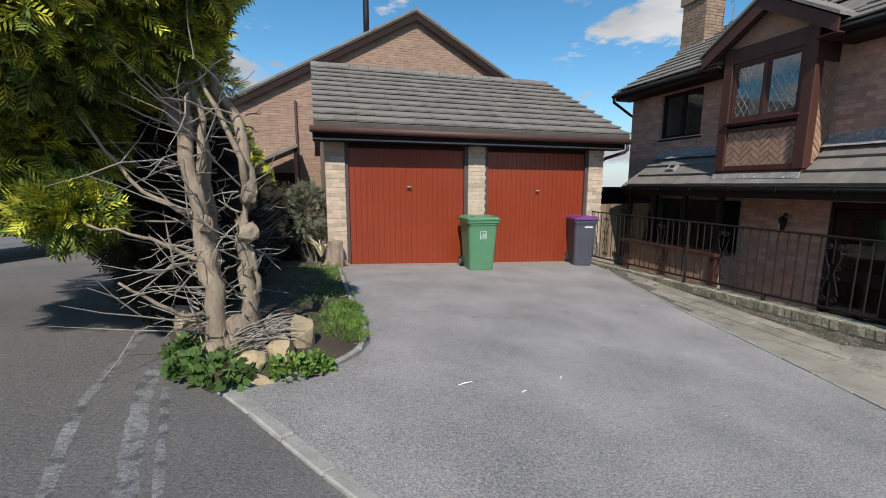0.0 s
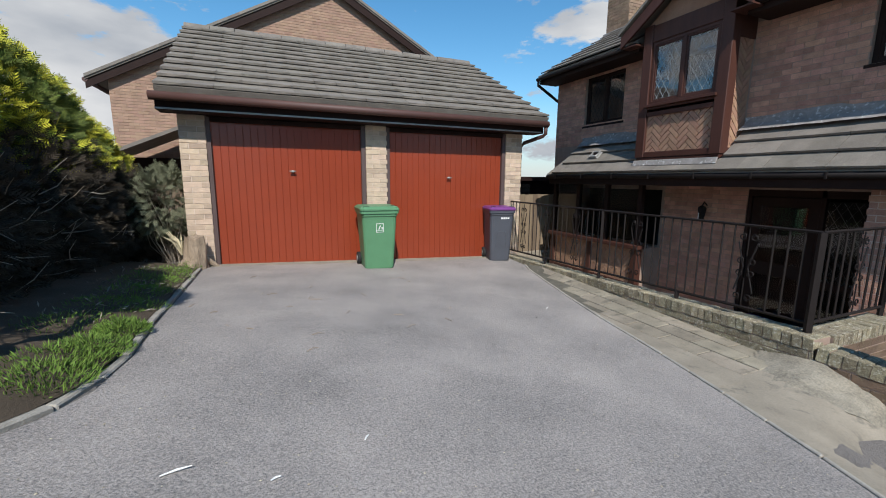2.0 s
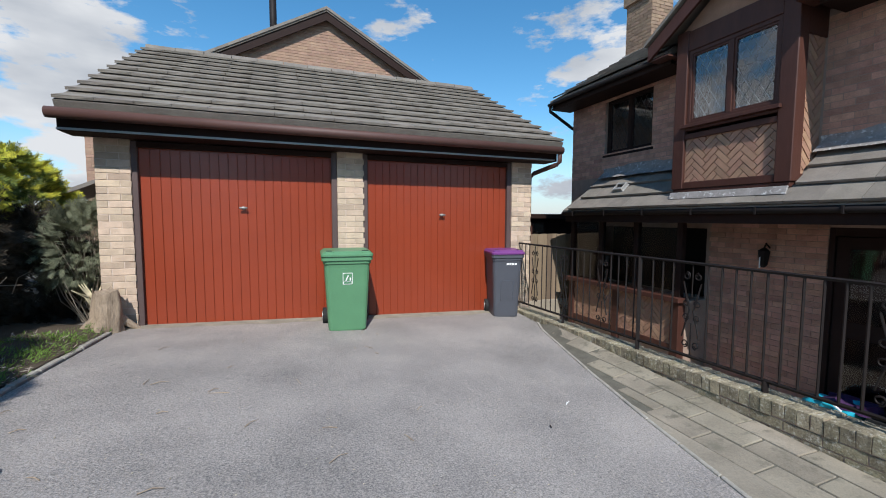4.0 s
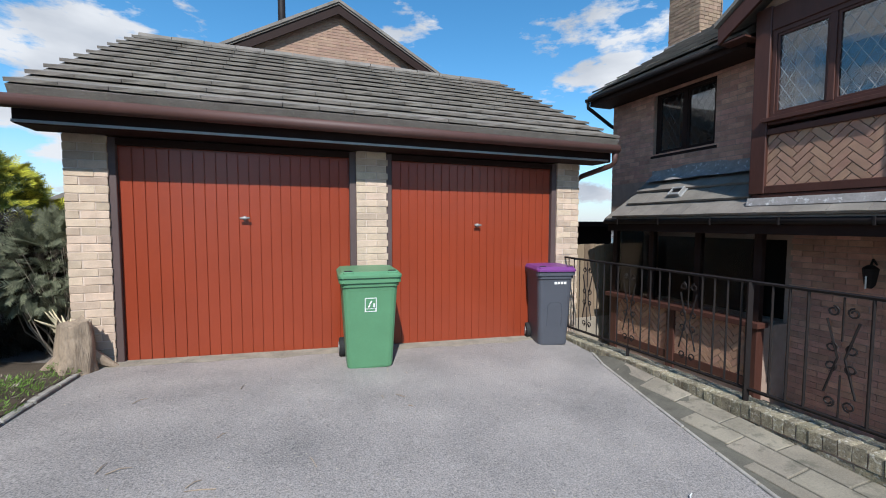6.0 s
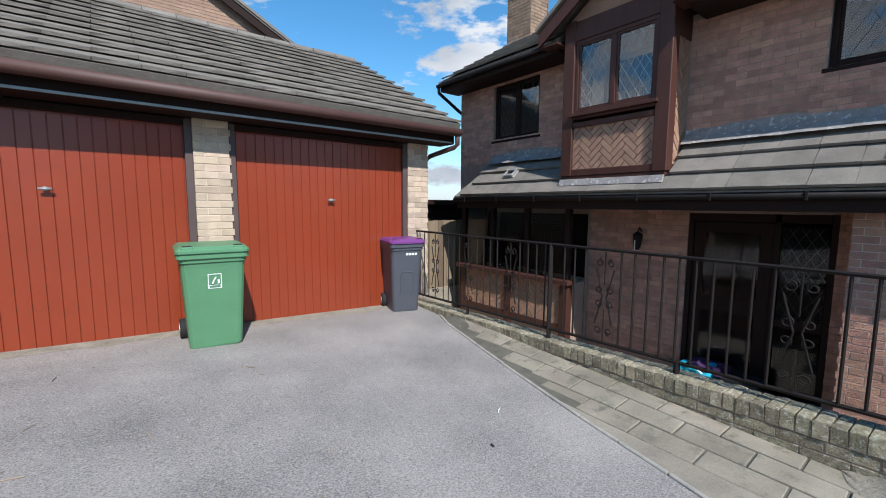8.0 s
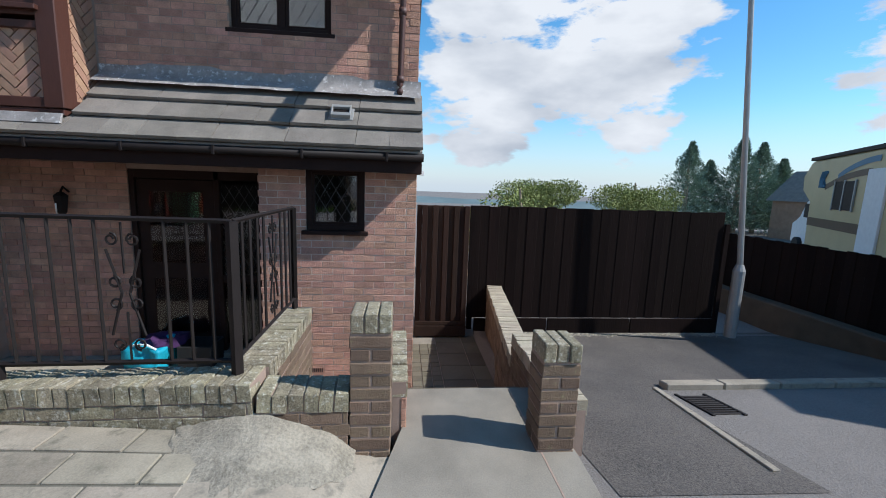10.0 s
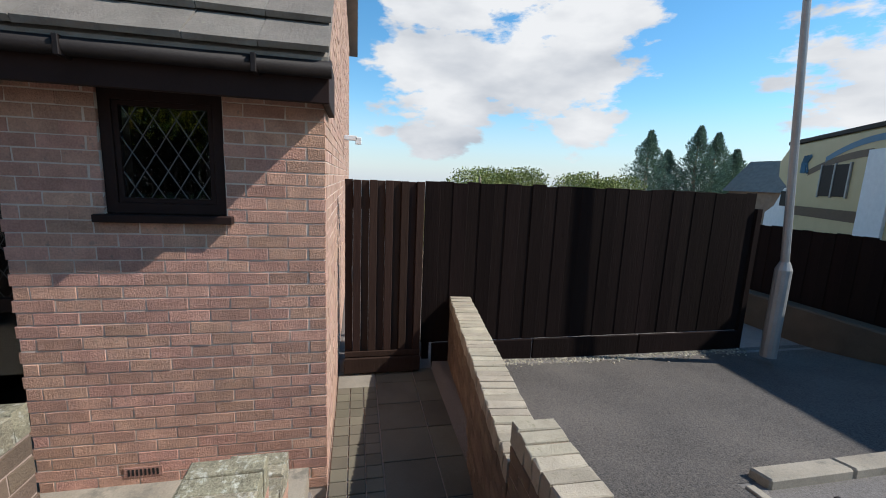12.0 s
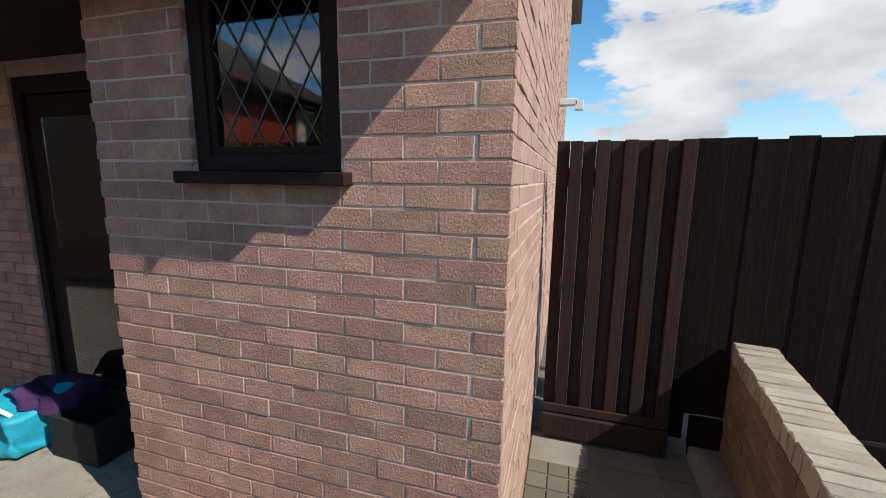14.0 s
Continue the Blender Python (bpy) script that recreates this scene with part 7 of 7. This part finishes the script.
tagged(part("clothing", bm, mat("dark_cloth", (0.05, 0.02, 0.07), 0.95, var=0.3, scale=12)), "crumpled dark purple cloth on the bag", "cloth")

# ---- trees and hills beyond the fence ----
def far_tree(at, r, h, n, size, material, label, conifer=False):
    t = thing("tree", label, "tree")
    x, y, z = at
    bm = bmesh.new()
    tube(bm, [(x, y, z), (x + 0.1, y, z + h * 0.5), (x, y + 0.1, z + h * 0.9)], [0.16, 0.11, 0.04], 8)
    part("trunk", bm, BARK, t)
    if conifer:
        k = rng.random(n) ** 1.15
        a = rng.uniform(0, 6.283, n)
        rad = r * (1.0 - k) ** 1.0 * rng.random(n) ** 0.5 * (0.74 + 0.30 * np.sin(a * 3 + k * 23 + x) + 0.16 * np.sin(a * 7 + k * 47))
        ps = np.stack([x + rad * np.cos(a), y + rad * np.sin(a), z + 0.3 + k * (h - 0.3)], 1)
        os_ = np.stack([np.cos(a), np.sin(a), 0.35 + 0.9 * k], 1)
        foliage("crown", ps, os_, size * rng.uniform(0.7, 1.3, n), material, t, "", droop=0.1, wild=0.5)
    else:
        vs, fs = leaf_quad(0.45, 1.0)
        blobs = []
        for i in range(7):
            c = (x + rng.normal(0, r * 0.42), y + rng.normal(0, r * 0.42), z + h * rng.uniform(0.45, 0.8))
            blobs.append((c, (r * 0.5, r * 0.5, h * 0.22), n // 7, 0.3, -9, None))
        crown(t, blobs, size, material, "", vs=vs, fs=fs)
    return t


YOUNG = mat("spring_leaf", (0.20, 0.23, 0.07), 0.7, var=0.3, scale=3, grain=15, bump=0, spread=0.3)
far_tree((27.5, -5.6, -1.3), 2.6, 3.0, 15000, 0.075, YOUNG, "broad light green spring tree beyond the fence")
far_tree((26.5, -10.4, -1.3), 2.2, 3.2, 15000, 0.075, YOUNG, "round bright green tree beyond the fence")
far_tree((24.5, -3.2, -1.3), 1.6, 2.6, 1400, 0.12, YOUNG, "thin half-bare spring tree beyond the fence")
far_tree((14.2, 4.6 - 3.4, -1.4), 0.7, 2.0, 900, 0.09, YOUNG, "yellow-green shrub behind the fence")
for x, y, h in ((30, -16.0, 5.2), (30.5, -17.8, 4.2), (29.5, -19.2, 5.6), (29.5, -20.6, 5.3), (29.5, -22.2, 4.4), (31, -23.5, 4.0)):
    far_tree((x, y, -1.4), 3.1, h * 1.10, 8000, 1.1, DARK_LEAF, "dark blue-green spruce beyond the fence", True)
far_tree((21, 22.0, -2.0), 1.6, 4.4, 1500, 0.10, TWIG, "bare winter tree behind the garage")
verts, faces = [], []
for i in range(61):
    a = radians(-75 + i * 150 / 60)
    x, y = 1900 * math.cos(a), 1900 * math.sin(a)
    h = -52 + 26 * noise.noise(Vector((a * 2.1, 0.3, 0))) + 9 * noise.noise(Vector((a * 7, 2, 0)))
    verts += [(x * 0.8, y * 0.8, -110), (x, y, h), (x * 1.25, y * 1.25, h - 20)]
for i in range(60):
    for k in range(2):
        n = i * 3 + k
        faces.append((n, n + 3, n + 4, n + 1))
# Distance haze is painted into this blue-green base colour.
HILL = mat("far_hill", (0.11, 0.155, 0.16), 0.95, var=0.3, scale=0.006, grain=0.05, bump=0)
tagged(pydata("backdrop", verts, faces, HILL, smooth_faces=True), "distant hills with blue-green haze put into their colour", "hills", kind="structure")

# parked car on the street
car = thing("parked_car", "dark grey car parked on the street behind the hedge", "car", at=Matrix.Translation((-4.3, 10.2, lay(-3, 9) + 0.12)) @ Matrix.Rotation(radians(62), 4, "Z"))
CARPAINT = mat("car_paint", (0.03, 0.032, 0.036), 0.25, var=0.05, bump=0, spec=0.6)
bm = bmesh.new()
prof = [(-2.0, 0.3), (2.0, 0.3), (2.1, 0.55), (1.95, 0.75), (1.1, 0.88), (0.5, 1.32), (-0.9, 1.38), (-1.6, 1.0), (-2.05, 0.9), (-2.1, 0.5)]
e = [[bm.verts.new((x, y * (0.82 if z > 1.1 else 1), z)) for x, z in prof] for y in (-0.85, 0.85)]
bm.faces.new(e[0]), bm.faces.new(e[1][::-1])
for i in range(10):
    bm.faces.new((e[0][i], e[1][i], e[1][(i + 1) % 10], e[0][(i + 1) % 10]))
cb = part("body", bm, CARPAINT, car, "", 0.04)
for s in (-1, 1):
    for x in (-1.3, 1.3):
        bm = bmesh.new()
        tube(bm, [(x, s * 0.66, 0.30), (x, s * 0.87, 0.30)], 0.30, 18)
        wh = part("wheel", bm, RUBBER, car)
        bm = bmesh.new()
        tube(bm, [(x, s * 0.868, 0.30), (x, s * 0.885, 0.30)], 0.18, 12)
        part("rim", bm, STEEL, wh)
    box_part("side_window", -0.9, 0.6, s * 0.80 - 0.012, s * 0.80 + 0.012, 0.98, 1.26, BLACK, car)

# ---- unseen house block behind the walk, placed to shade the side road ----
opp = thing("opposite_house", "plain unseen house block placed to shade the side road", "house", at=Matrix.Translation((5.79, -5.39, -1.2)) @ Matrix.Rotation(math.atan2(-0.47, 0.88), 4, "Z"))
box_part("wall", 0.3, 4.3, -8.0, -0.3, -1.0, 4.9, ORANGE_WALL, opp, "", 0)
bm = bmesh.new()
e = [[bm.verts.new((x, y, z)) for y, z in ((0.0, 5.2), (-4.2, 7.2), (-8.3, 5.2), (-8.3, 5.0), (0.0, 5.0))] for x in (0.0, 4.6)]
bm.faces.new(e[0]), bm.faces.new(e[1][::-1])
for i in range(5):
    bm.faces.new((e[0][i], e[1][i], e[1][(i + 1) % 5], e[0][(i + 1) % 5]))
part("roof", bm, TILE, opp)

# air bricks at the foot of the front wall
for y0, z0 in ((3.59, -1.072), (2.93, -1.082)):
    air = box_part("air_brick", WX - 0.004, WX + 0.03, y0, y0 + 0.215, z0, z0 + 0.067, BRICK, house, "brown clay air brick", 0.002)
    for i in range(8):
        box_part("slot", WX - 0.006, WX + 0.01, y0 + 0.022 + i * 0.0225, y0 + 0.034 + i * 0.0225, z0 + 0.012, z0 + 0.055, DARKNESS, air, "", 0)
